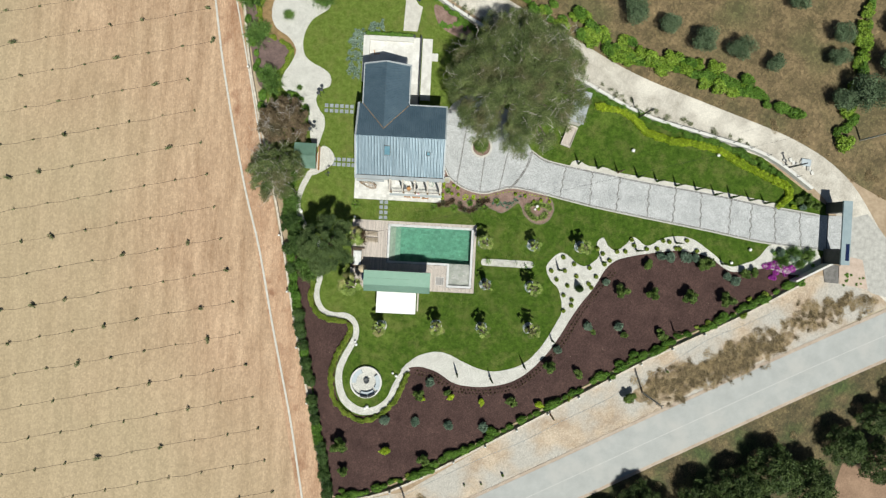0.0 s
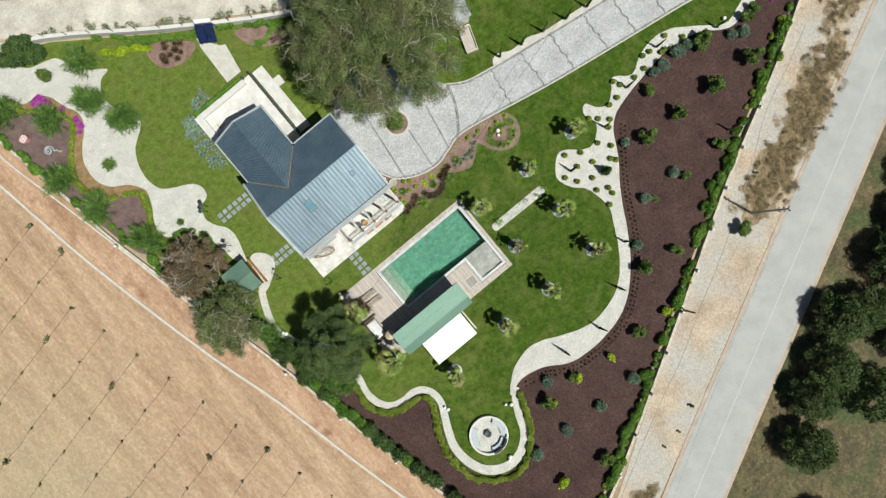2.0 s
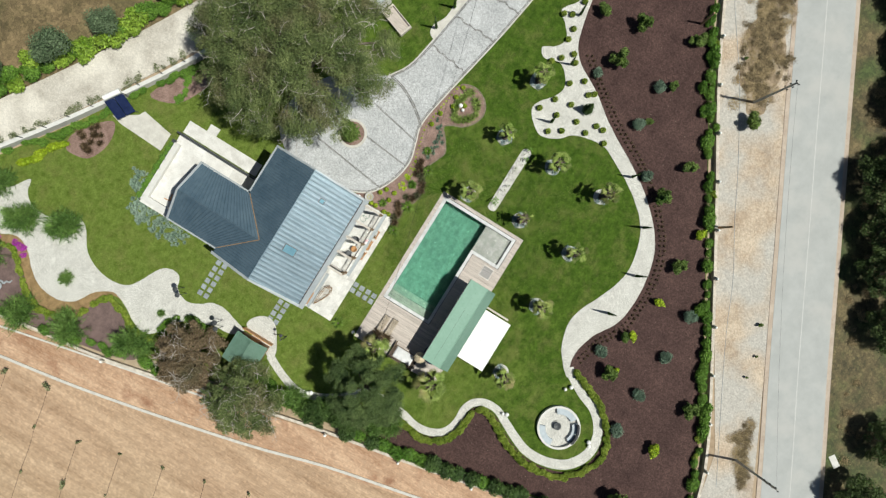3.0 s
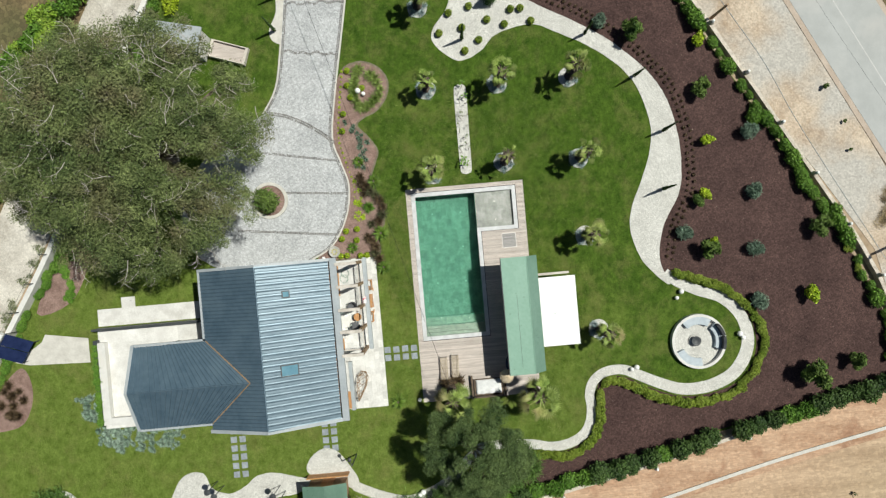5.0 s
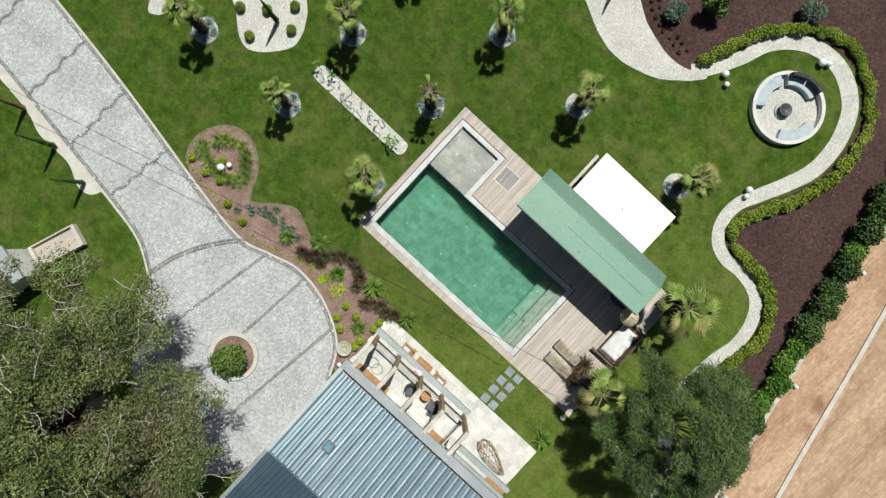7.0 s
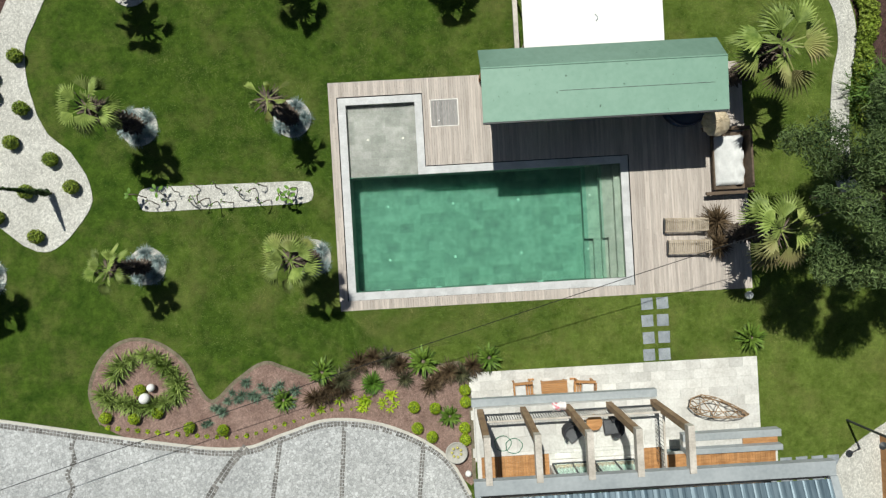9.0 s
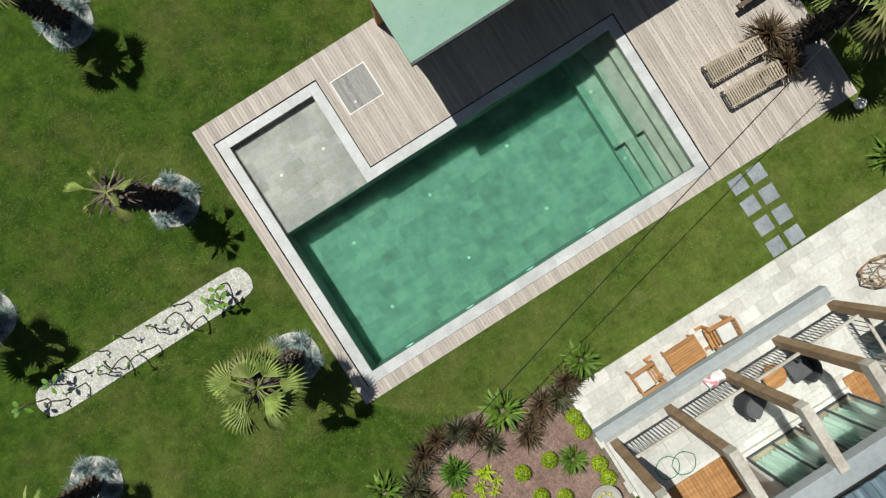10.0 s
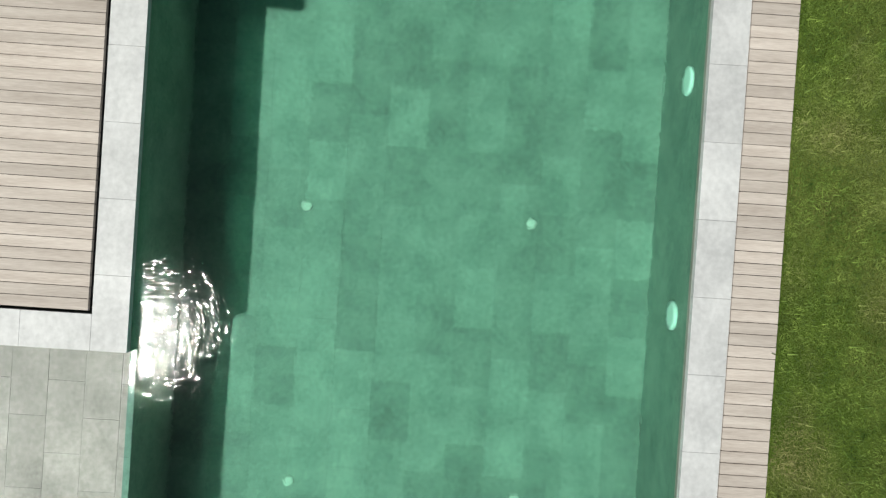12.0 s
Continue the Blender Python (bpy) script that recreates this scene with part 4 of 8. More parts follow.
# balcony over the terrace, posts and beams
balcony = thing("balcony", "upper balcony with timber posts, beams and a dark railing", "balcony")
part("slab", box(-12.3, -5.25, 3.75, 6.75, FLOOR2 - 0.3, FLOOR2 - 0.03), PLASTER, balcony)
part("edge_band", box(-12.35, -5.15, 3.45, 3.74, FLOOR2 - 0.5, FLOOR2 - 0.22, 0.015), GREYSTEEL, balcony, "wide grey steel edge band")
POSTS = [-5.45, -7.1, -8.8, -10.4, -12.1]
for x in POSTS:
    part("post", box(x - 0.11, x + 0.11, 3.76, 4.0, FLOOR2 - 0.02, EAVE - 0.24, 0.012), TIMBER, balcony, "brown timber post")
    part("beam", box(x - 0.11, x + 0.11, 3.74, 5.3, EAVE - 0.24, EAVE + 0.06, 0.012), PALETIMBER, balcony, "silvered timber beam")
part("handrail", box(-12.0, -5.5, 3.93, 4.0, FLOOR2 + 0.98, FLOOR2 + 1.04, 0.01), PALETIMBER, balcony, "timber handrail")
part("bottom_rail", box(-12.0, -5.5, 3.94, 3.99, FLOOR2 + 0.1, FLOOR2 + 0.14), DARKSTEEL, balcony)

# ---- pool pavilion ----
pavilion = thing("pool_pavilion", "pool pavilion with a faded green sheet roof", "pavilion")
PX0, PX1, PS, PN, PR, PE_Z, PR_Z, PN_Z = -15.2, -6.13, -6.98, -9.86, -8.94, 3.48, 3.56, 2.78
for name, y0, z0, y1, z1 in (("roof", PS, PE_Z, PR, PR_Z), ("roof", PR, PR_Z, PN, PN_Z)):
    n = 1
    for i in range(n):
        a, b = PX0 + (PX1 - PX0) * i / n, PX0 + (PX1 - PX0) * (i + 1) / n
        bm = bmesh.new()
        vs = [bm.verts.new(v) for v in ((a, y0, z0 - 0.1), (b, y0, z0 - 0.1), (b, y1, z1 - 0.1), (a, y1, z1 - 0.1), (a, y0, z0), (b, y0, z0), (b, y1, z1), (a, y1, z1))]
        for f in ((3, 2, 1, 0), (4, 5, 6, 7), (0, 1, 5, 4), (1, 2, 6, 5), (2, 3, 7, 6), (3, 0, 4, 7)):
            bm.faces.new([vs[k] for k in f])
        bmesh.ops.recalc_face_normals(bm, faces=bm.faces[:])
        part("roof_sheet", bm, GREENROOF if y0 == PS else GREENROOF_DARK, pavilion)
part("eaves_board", box(PX0, PX1, PS + 0.005, PS + 0.06, PE_Z - 0.16, PE_Z - 0.01), DARKSTEEL, pavilion)
part("ridge_strip", tube([(PX0, PR, PR_Z), (PX1, PR, PR_Z)], 0.03, 6), GREENROOF, pavilion)
for x in (PX0 + 0.5, -12.7, -9.5, PX1 - 0.6):
    for y, top in ((PS - 0.95, PE_Z - 0.08), (PN + 0.25, PN_Z + 0.1)):
        part("post", box(x - 0.06, x + 0.06, y - 0.06, y + 0.06, 0.0, top, 0.01), TIMBER, pavilion, "timber post")
part("sheet_seam", box(-14.7, -9.0, -7.995, -7.98, 3.50, 3.527), DARKSTEEL, pavilion, "dark open joint of the roof sheets")
part("back_wall", box(PX0 + 0.2, PX1 - 0.2, PN + 0.3, PN + 0.42, 0.0, 2.75), TEAK, pavilion, "slatted timber back wall")
canopy = thing("sun_canopy", "flat white cloth sun canopy beside the pavilion", "canopy")
part("cloth", box(-13.42, -7.97, -12.84, -9.8, 2.24, 2.3, 0.01), WHITECLOTH, canopy)
part("side_beam", box(-7.8, -7.62, -12.4, -9.6, 2.1, 2.24, 0.01), PALETIMBER, canopy, "pale timber side beam")
part("cord", tube(curve_points([(-10.78, -11.16, 2.315), (-10.88, -11.02, 2.315), (-10.8, -10.9, 2.315)], False, 4), 0.02, 6), GREYSTEEL, canopy, "short grey cord end")
for x in (-13.3, -8.1):
    part("post", box(x - 0.05, x + 0.05, -12.75, -12.65, 0.0, 2.24, 0.008), PALETIMBER, canopy)
    part("post", box(x - 0.05, x + 0.05, -10.4, -10.3, 0.0, 2.24, 0.008), PALETIMBER, canopy)

# ---- terrace and furniture ----
terrace = tagged(new("terrace", mesh_of(box(-17.56, -5.2, 2.92, 6.75, -0.25, 0.01), "terrace", PLASTER)), "white travertine terrace along the house", "terrace", kind="structure")
upper = tagged(new("north_terrace", mesh_of(box(-17.3, -9.2, 19.5, 26.0, -0.2, 0.35), "north_terrace", TRAVERTINE)), "raised white stone terrace behind the house", "terrace", kind="structure")
tagged(new("side_terrace", mesh_of(box(-10.6, -9.2, 15.0, 19.5, -0.2, 0.35), "side_terrace", TRAVERTINE)), "white stone terrace beside the wing", "terrace", kind="structure")
tagged(new("lower_terrace", mesh_of(box(-8.95, -7.55, 17.3, 26.0, -0.2, 0.12), "lower_terrace", TRAVERTINE)), "lower white stone terrace", "terrace", kind="structure")
tagged(new("terrace_step", mesh_of(box(-7.55, -6.7, 22.9, 24.0, -0.2, 0.1), "terrace_step", TRAVERTINE)), "white stone step of the terrace", "step", kind="structure")
for nm, a in (("terrace_wall_north", (-16.9, -10.2, 25.25, 25.85)), ("terrace_wall_west", (-16.95, -16.35, 20.6, 25.25))):
    tagged(new(nm, mesh_of(box(*a, 0.34, 0.85, 0.02), nm, PLASTER)), "low white bench wall round the terrace", "wall", kind="structure")
tagged(new("terrace_wall_east", mesh_of(box(-9.22, -9.05, 15.3, 26.1, -0.1, 1.1, 0.02), "terrace_wall_east", DARKSTEEL)), "dark grey screen wall between the terraces", "wall", kind="structure")
tagged(new("terrace_planter", mesh_of(box(-17.0, -10.0, 25.9, 26.25, -0.1, 0.75, 0.02), "terrace_planter", DARKSTEEL)), "dark planter trough along the terrace edge", "planter", kind="structure")
tagged(new("side_screen", mesh_of(box(-9.0, -5.0, 15.6, 15.72, -0.1, 1.6, 0.02), "side_screen", TIMBER)), "brown timber screen beside the house", "screen", kind="structure")
crate = thing("timber_crate", "small pale timber offcut on the white terrace", "crate", pose(-15.3, 23.4, 0.35, 0, 0, 8))
part("plank", box(-0.4, 0.4, -0.06, 0.06, 0, 0.06, 0.006), TEAK, crate)
part("plank", box(-0.38, -0.28, 0.06, 0.6, 0, 0.06, 0.006), TEAK, crate)

# balcony details
for i, (a, b) in enumerate(zip(POSTS, POSTS[1:])):
    k = 15
    for j in range(1, k):
        x = a - 0.11 + (b - a + 0.22) * j / k
        part("baluster", tube([(x, 3.965, FLOOR2 + 0.1), (x, 3.965, FLOOR2 + 0.99)], 0.011, 6), DARKSTEEL, balcony)
for j in range(14):
    y = 4.1 + j * 0.15
    part("baluster", tube([(-12.1, y, FLOOR2 + 0.1), (-12.1, y, FLOOR2 + 0.99)], 0.011, 6), DARKSTEEL, balcony)
part("handrail", box(-12.14, -12.06, 4.02, 6.15, FLOOR2 + 0.99, FLOOR2 + 1.04, 0.01), PALETIMBER, balcony)
CURTAIN = material("pale green curtain", (0.42, 0.52, 0.46), (0.62, 0.70, 0.64), scale=3, fine=10, bump=0.4, depth=0.04, stretch=(8, 1, 0.2))
PANE = bpy.data.materials.new("clear window glass")
PANE.use_nodes = True
for key, value in (("Base Color", (0.75, 0.9, 0.86, 1)), ("Roughness", 0.03), ("IOR", 1.45), ("Transmission Weight", 1.0)):
    PANE.node_tree.nodes["Principled BSDF"].inputs[key].default_value = value
BX0, BX1, BY = -11.3, -8.0, 5.95
part("sill", box(BX0, BX1, BY - 0.1, BY + 0.1, FLOOR2 - 0.03, FLOOR2 + 0.07, 0.012), TRAVERTINE, balcony, "white stone sill of the bay window")
for x in (BX0, BX1 - 0.08):
    part("bay_wall", box(x, x + 0.08, BY + 0.1, 6.75, FLOOR2 - 0.03, EAVE - 0.35), PLASTER, balcony)
part("bay_floor", box(BX0 + 0.08, BX1 - 0.08, BY + 0.1, 6.75, FLOOR2 - 0.03, FLOOR2 + 0.02), TIMBER, balcony)
for x0, x1 in ((BX0 + 0.08, -9.68), (-9.6, BX1 - 0.08)):
    w = part("bay_window", box(x0, x1, BY + 0.01, BY + 0.06, 0, 0.06), DARKSTEEL, balcony, "tall window with a dark frame", at=pose(0, 0, FLOOR2 + 0.07))
    for a in ((x0, x0 + 0.05), (x1 - 0.05, x1), ((x0 + x1) / 2 - 0.025, (x0 + x1) / 2 + 0.025)):
        part("frame", box(*a, BY + 0.01, BY + 0.06, 0.06, 2.5), DARKSTEEL, w)
    glass = part("pane", box(x0 + 0.05, x1 - 0.05, BY + 0.03, BY + 0.036, 0.06, 2.5), PANE, w)
    glass.visible_shadow = False
    bm = bmesh.new()
    cols = [[bm.verts.new((x0 + 0.06 + (x1 - x0 - 0.12) * i / 60, BY + 0.2 + 0.035 * math.sin(i * 1.05) + 0.012 * math.sin(i * 2.7), z)) for z in (0.06, 2.5)] for i in range(61)]
    for p, q in zip(cols, cols[1:]):
        bm.faces.new((p[0], q[0], q[1], p[1]))
    part("curtain", bm, CURTAIN, w, "pale green pleated curtain")
part("glass_door", box(-15.6, -13.3, 6.67, 6.73, 0.05, FLOOR2 - 0.45), GLASS, house, "dark framed glass door")
part("west_band", box(-17.0, -13.2, 5.22, 5.5, FLOOR2 - 0.4, FLOOR2 - 0.05, 0.02), GREYSTEEL, house, "grey steel band of the lower canopy")
part("west_ledge", box(-15.5, -13.2, 5.5, 5.72, FLOOR2 - 0.4, FLOOR2 - 0.1, 0.01), TRAVERTINE, house)
part("west_teak_ledge", box(-16.85, -15.5, 5.5, 5.72, FLOOR2 - 0.4, FLOOR2 - 0.07, 0.01), TEAK, house, "orange teak ledge")
part("west_parapet", box(-16.9, -13.2, 5.72, 5.93, FLOOR2 - 0.4, FLOOR2 + 0.2, 0.02), GREYSTEEL, house, "grey parapet of the small balcony")
part("west_slab", box(-16.8, -12.4, 5.93, 6.75, FLOOR2 - 0.3, FLOOR2 - 0.03), PLASTER, house)
part("wall_cladding", box(-16.0, -13.2, 6.69, 6.74, 0.0, FLOOR2 - 0.4), STONEWALL, house)


def armchair(at, turn):
    c = thing("garden_armchair", "teak garden armchair with pale grey cushion on the terrace", "chair", pose(*at, 0, 0, turn), group="terrace seating")
    for x in (-0.33, 0.33):
        for y in (-0.32, 0.34):
            part("leg", box(x - 0.035, x + 0.035, y - 0.035, y + 0.035, 0, 0.58, 0.006), TEAK, c)
        part("armrest", box(x - 0.06, x + 0.06, -0.42, 0.42, 0.58, 0.62, 0.012), TEAK, c)
        part("foot", box(x - 0.04, x + 0.04, -0.55, -0.32, 0.0, 0.06, 0.01), TEAK, c)
    for k in range(7):
        part("slat", box(-0.29, 0.29, -0.4 + k * 0.1, -0.335 + k * 0.1, 0.34, 0.365, 0.005), TEAK, c)
    for k in range(5):
        x = -0.27 + k * 0.115
        part("back_slat", box(x, x + 0.08, 0.37, 0.4, 0.36, 0.76, 0.005), TEAK, c)
    part("top_rail", box(-0.34, 0.34, 0.36, 0.41, 0.74, 0.8, 0.01), TEAK, c)
    part("front_rail", box(-0.33, 0.33, -0.44, -0.4, 0.28, 0.36, 0.006), TEAK, c)
    part("cushion", box(-0.28, 0.28, -0.12, 0.36, 0.37, 0.5, 0.035), CUSHION, c, "pale grey seat cushion")
    return c


armchair((-10.02, 3.78, 0.03), 86)
armchair((-7.42, 3.7, 0.03), -88)
tb = thing("coffee_table", "slatted teak coffee table on the terrace", "table", pose(-8.75, 3.75, 0.03, 0, 0, 1))
for k in range(9):
    part("slat", box(-0.55, 0.55, -0.36 + k * 0.081, -0.29 + k * 0.081, 0.40, 0.43, 0.005), TEAK, tb)
for x in (-0.5, 0.44):
    for y in (-0.34, 0.3):
        part("leg", box(x, x + 0.06, y, y + 0.06, 0, 0.4, 0.006), TEAK, tb)
part("frame", box(-0.57, 0.57, -0.38, -0.365, 0.33, 0.42, 0.004), TEAK, tb)
sofa = thing("garden_bench", "long teak bench under the balcony edge", "bench", pose(-8.8, 4.75, 0.03))
for k in range(5):
    part("slat", box(-0.95, 0.95, -0.3 + k * 0.12, -0.2 + k * 0.12, 0.38, 0.41, 0.005), TEAK, sofa)
part("backrest", box(-0.95, 0.95, 0.3, 0.36, 0.4, 0.9, 0.01), TEAK, sofa)
for x in (-0.9, 0.84):
    for y in (-0.28, 0.28):
        part("leg", box(x, x + 0.06, y, y + 0.06, 0, 0.38, 0.006), TEAK, sofa)
part("cushion", box(-0.92, 0.92, -0.3, 0.28, 0.41, 0.52, 0.04), CUSHION, sofa)


def lounge_chair(at, turn):
    c = thing("lounge_chair", "charcoal cloth tub chair on the balcony", "chair", pose(*at, 0, 0, turn), group="balcony chairs")
    c.scale = (0.8, 0.8, 0.9)
    part("seat", box(-0.33, 0.33, -0.42, 0.3, 0.22, 0.42, 0.06), GREYCLOTH, c, "slate grey seat cushion")
    part("shell", ring_bm(0.36, 0.44, 0.16, 0.72, -0.25, 3.39, 18), DARKCLOTH, c, "rounded charcoal back")
    for x in (-0.28, 0.28):
        for y in (-0.28, 0.3):
            part("leg", tube([(x, y, 0), (x, y, 0.16)], 0.018), DARKSTEEL, c)


lounge_chair((-10.42, 4.62, FLOOR2 + 0.002), 95)
lounge_chair((-8.85, 4.75, FLOOR2 + 0.002), 215)
rt = thing("side_table", "round teak side table on the balcony", "table", pose(-9.69, 4.38, FLOOR2 + 0.01))
part("tabletop", lathe([(0.29, 0.44), (0.30, 0.45), (0.30, 0.475), (0.29, 0.485)], 32), TEAK, rt)
for k in range(3):
    a = k * 2.094
    part("leg", tube([(0.2 * math.cos(a), 0.2 * math.sin(a), 0), (0.1 * math.cos(a), 0.1 * math.sin(a), 0.445)], 0.018), TEAK, rt)
towel = thing("beach_towel", "red and white beach towel over the balcony rail", "towel", pose(-8.45, 3.8, FLOOR2 + 0.35, 0, 0, 4))
towel.scale = (0.75, 0.6, 0.6)
TOWEL = material("red and white towel", (0.6, 0.12, 0.17), (0.78, 0.36, 0.4), scale=6, fine=30, bump=0.3, stain=(0.8, 0.74, 0.74), stain_scale=5, stain_edge=(0.48, 0.52))
bm = bmesh.new()
rows = []
for i in range(13):
    rows.append([bm.verts.new((-0.35 + i * 0.058, 0.3 * math.sin(2.6 * (j / 8 - 0.5)) + 0.03 * math.sin(i * 1.1), -abs(j / 8 - 0.45) * 0.75 + 0.03 * math.cos(i * 0.9 + j) + 0.02)) for j in range(9)])
for a, b in zip(rows, rows[1:]):
    for j in range(8):
        bm.faces.new((a[j], a[j + 1], b[j + 1], b[j]))
part("cloth", bm, TOWEL, towel, smooth=True)
hoop_mat = material("green garden hose", (0.02, 0.16, 0.09), (0.04, 0.24, 0.14), rough=0.5, bump=0)
hose = thing("garden_hose", "coiled green garden hose on the balcony floor", "hose", pose(-6.25, 5.1, FLOOR2 + 0.02))
for k, (dx, dy) in enumerate(((0, 0), (-0.42, 0.12))):
    part("coil", tube([(dx + (0.3 + 0.02 * (i % 3)) * math.cos(i * 0.42), dy + 0.3 * math.sin(i * 0.42), 0.02 + 0.004 * i) for i in range(17)], 0.012, 6), hoop_mat, hose)

# woven branch lounger
nest = thing("branch_lounger", "sculptural lounger of brown branches with a pointed end on the terrace", "sculpture", pose(-15.65, 4.95, 0.03, 0, 0, -14))
rng = random.Random(4)


def hull(a, level):
    """A point on the drop-shaped body: wide at one end, pointed at the other."""
    x = -1.3 * math.cos(a)
    w = 0.52 * math.sin(a) * (0.6 + 0.4 * x / 1.3) if abs(math.sin(a)) > 1e-6 else 0.0
    k = (0.62, 1.0, 0.86)[level]
    return Vector((x * (0.86, 1.0, 0.8)[level], w * k * 1.25, (0.02, 0.36, 0.68 + 0.1 * math.sin(a * 2))[level]))


N = 11
for level in range(3):
    for i in range(N):
        p, q = hull(6.2832 * i / N, level), hull(6.2832 * (i + 1) / N, level)
        part("branch", tube([p, p.lerp(q, 0.5) + Vector((rng.uniform(-0.02, 0.02), rng.uniform(-0.02, 0.02), rng.uniform(-0.02, 0.02))), q], 0.02, 6), TIMBER, nest)
        if level < 2:
            for j in (0, 1):
                part("branch", tube([p, hull(6.2832 * (i + j - 0.5 * level) / N, level + 1)], 0.017, 6), TIMBER, nest)
for i in range(7):
    part("branch", tube([hull(6.2832 * (i + 0.3) / N, 2), hull(6.2832 * (N - i - 1 + rng.uniform(-1, 1)) / N, 2)], 0.018, 6), TIMBER, nest)

# ---- on the pool deck ----


def sun_lounger(at, turn):
    c = thing("sun_lounger", "weathered slatted timber sun lounger on the deck", "lounger", pose(*at, 0, 0, turn), group="sun loungers")
    c.scale = (0.87, 0.95, 1)
    for y in (-0.31, 0.25):
        part("side_rail", box(-1.0, 1.0, y, y + 0.06, 0.26, 0.33, 0.008), LOUNGERWOOD, c)
    for x in (-0.95, 0.55):
        for y in (-0.31, 0.25):
            part("leg", box(x, x + 0.07, y, y + 0.06, 0, 0.27, 0.006), LOUNGERWOOD, c)
    for k in range(15):
        part("slat", box(-0.98 + k * 0.088, -0.98 + k * 0.088 + 0.058, -0.25, 0.25, 0.31, 0.335, 0.004), LOUNGERWOOD, c)
    back = part("backrest", box(0, 0.7, -0.27, -0.23, 0, 0.03, 0.004), LOUNGERWOOD, c, at=pose(0.34, 0, 0.32, 0, -14, 0))
    part("rail", box(0, 0.7, 0.23, 0.27, 0, 0.03, 0.004), LOUNGERWOOD, back)
    for k in range(8):
        part("slat", box(0.02 + k * 0.088, 0.078 + k * 0.088, -0.23, 0.23, 0.002, 0.026, 0.004), LOUNGERWOOD, back)
    part("head_rail", tube([(-1.0, -0.31, 0.18), (-1.0, 0.31, 0.18)], 0.03), DARKSTEEL, c)


sun_lounger((-14.7, -2.85, 0.0), 178)
sun_lounger((-14.8, -1.92, 0.0), 178)
bed = thing("daybed", "dark timber daybed frame with white mattress", "daybed", pose(-16.65, -5.45, 0.0, 0, 0, 0))
part("frame", box(-0.68, 0.68, -1.2, 1.2, 0.16, 0.3, 0.015), DARKTIMBER, bed)
bm = bmesh.new()
rr = random.Random(12)
grid = [[bm.verts.new((-0.56 + 1.18 * i / 14, -1.04 + 2.08 * j / 24, 0.3 + (0.2 if 0 < i < 14 and 0 < j < 24 else 0.02) + 0.025 * math.sin(i * 1.3 + j * 0.7) + (0.16 if i < 4 and 0 < i else 0) * (0.7 + 0.3 * math.sin(j * 0.8)) + rr.uniform(-0.015, 0.015))) for j in range(25)] for i in range(15)]
for i in range(14):
    for j in range(24):
        bm.faces.new((grid[i][j], grid[i + 1][j], grid[i + 1][j + 1], grid[i][j + 1]))
part("mattress", bm, CUSHION, bed, "white rumpled mattress", smooth=True)
part("backboard", box(-0.72, -0.64, -1.2, 1.2, 0.2, 0.95, 0.012), DARKTIMBER, bed)
part("front_rail", box(0.64, 0.7, -1.2, 1.2, 0.3, 0.42, 0.012), DARKTIMBER, bed)
for y in (-1.35, 1.35):
    part("bearer", box(-0.95, 1.05, y - 0.07, y + 0.07, 0.3, 0.42, 0.012), DARKTIMBER, bed)
    part("rocker", tube(curve_points([(-0.9, y, 0.34), (-0.4, y, 0.1), (0.2, y, 0.06), (0.8, y, 0.3)], False, 5), 0.05), DARKTIMBER, bed)
    for x in (-0.8, 0.8):
        part("leg", box(x - 0.05, x + 0.05, y - 0.05, y + 0.05, 0.0, 0.32, 0.008), DARKTIMBER, bed)
tubm = material("navy round pool", (0.012, 0.02, 0.05), (0.02, 0.035, 0.08), rough=0.3, bump=0, scale=2)
tb2 = thing("round_tub", "dark blue round tub in the shade of the pavilion", "tub", pose(-14.9, -7.95, 0.0))
part("shell", lathe([(0.8, 0), (0.95, 0.1), (0.98, 0.55), (0.9, 0.6), (0.82, 0.5), (0.0001, 0.45)], 32), tubm, tb2, smooth=True)
umb = thing("straw_parasol", "pale straw parasol beside the daybed", "parasol", pose(-15.7, -6.9, 0.0))
STRAW = material("pale straw thatch", (0.45, 0.36, 0.24), (0.70, 0.60, 0.45), scale=4, fine=30, bump=0.8, depth=0.03)
part("pole", tube([(0, 0, 0), (0, 0, 1.6)], 0.03), TIMBER, umb)
bm = lathe([(0.56, 1.32), (0.54, 1.42), (0.42, 1.6), (0.24, 1.74), (0.06, 1.82), (0.0001, 1.83)], 40)
for v in bm.verts:
    v.co.z += random.uniform(-0.03, 0.02)
    v.co.xy *= random.uniform(0.95, 1.06)
part("thatch", bm, STRAW, umb)
hatch = thing("deck_hatch", "square grey timber hatch with a pale frame in the deck", "hatch", pose(-4.8, -8.2, 0.0), kind="structure")
GREYWOOD = material("grey rough hatch board", (0.20, 0.19, 0.19), (0.40, 0.39, 0.38), scale=4, fine=20, bump=0.5, depth=0.01, stretch=(8, 1, 1), random_piece=0.15)
for k in range(9):
    part("board", box(-0.56 + k * 0.125, -0.56 + k * 0.125 + 0.117, -0.54, 0.54, -0.02, 0.008), GREYWOOD, hatch)
for a in ((-0.6, 0.6, 0.55, 0.575), (-0.6, 0.6, -0.575, -0.55), (-0.6, -0.575, -0.55, 0.55), (0.575, 0.6, -0.55, 0.55)):
    part("frame", box(*a, -0.02, 0.014), GLOBE, hatch)
part("ring_pull", lathe([(0.03, 0.008), (0.03, 0.02), (0.0001, 0.022)], 12), GLOBE, hatch, at=pose(0.25, 0.32, 0))

# ---- lamps ----


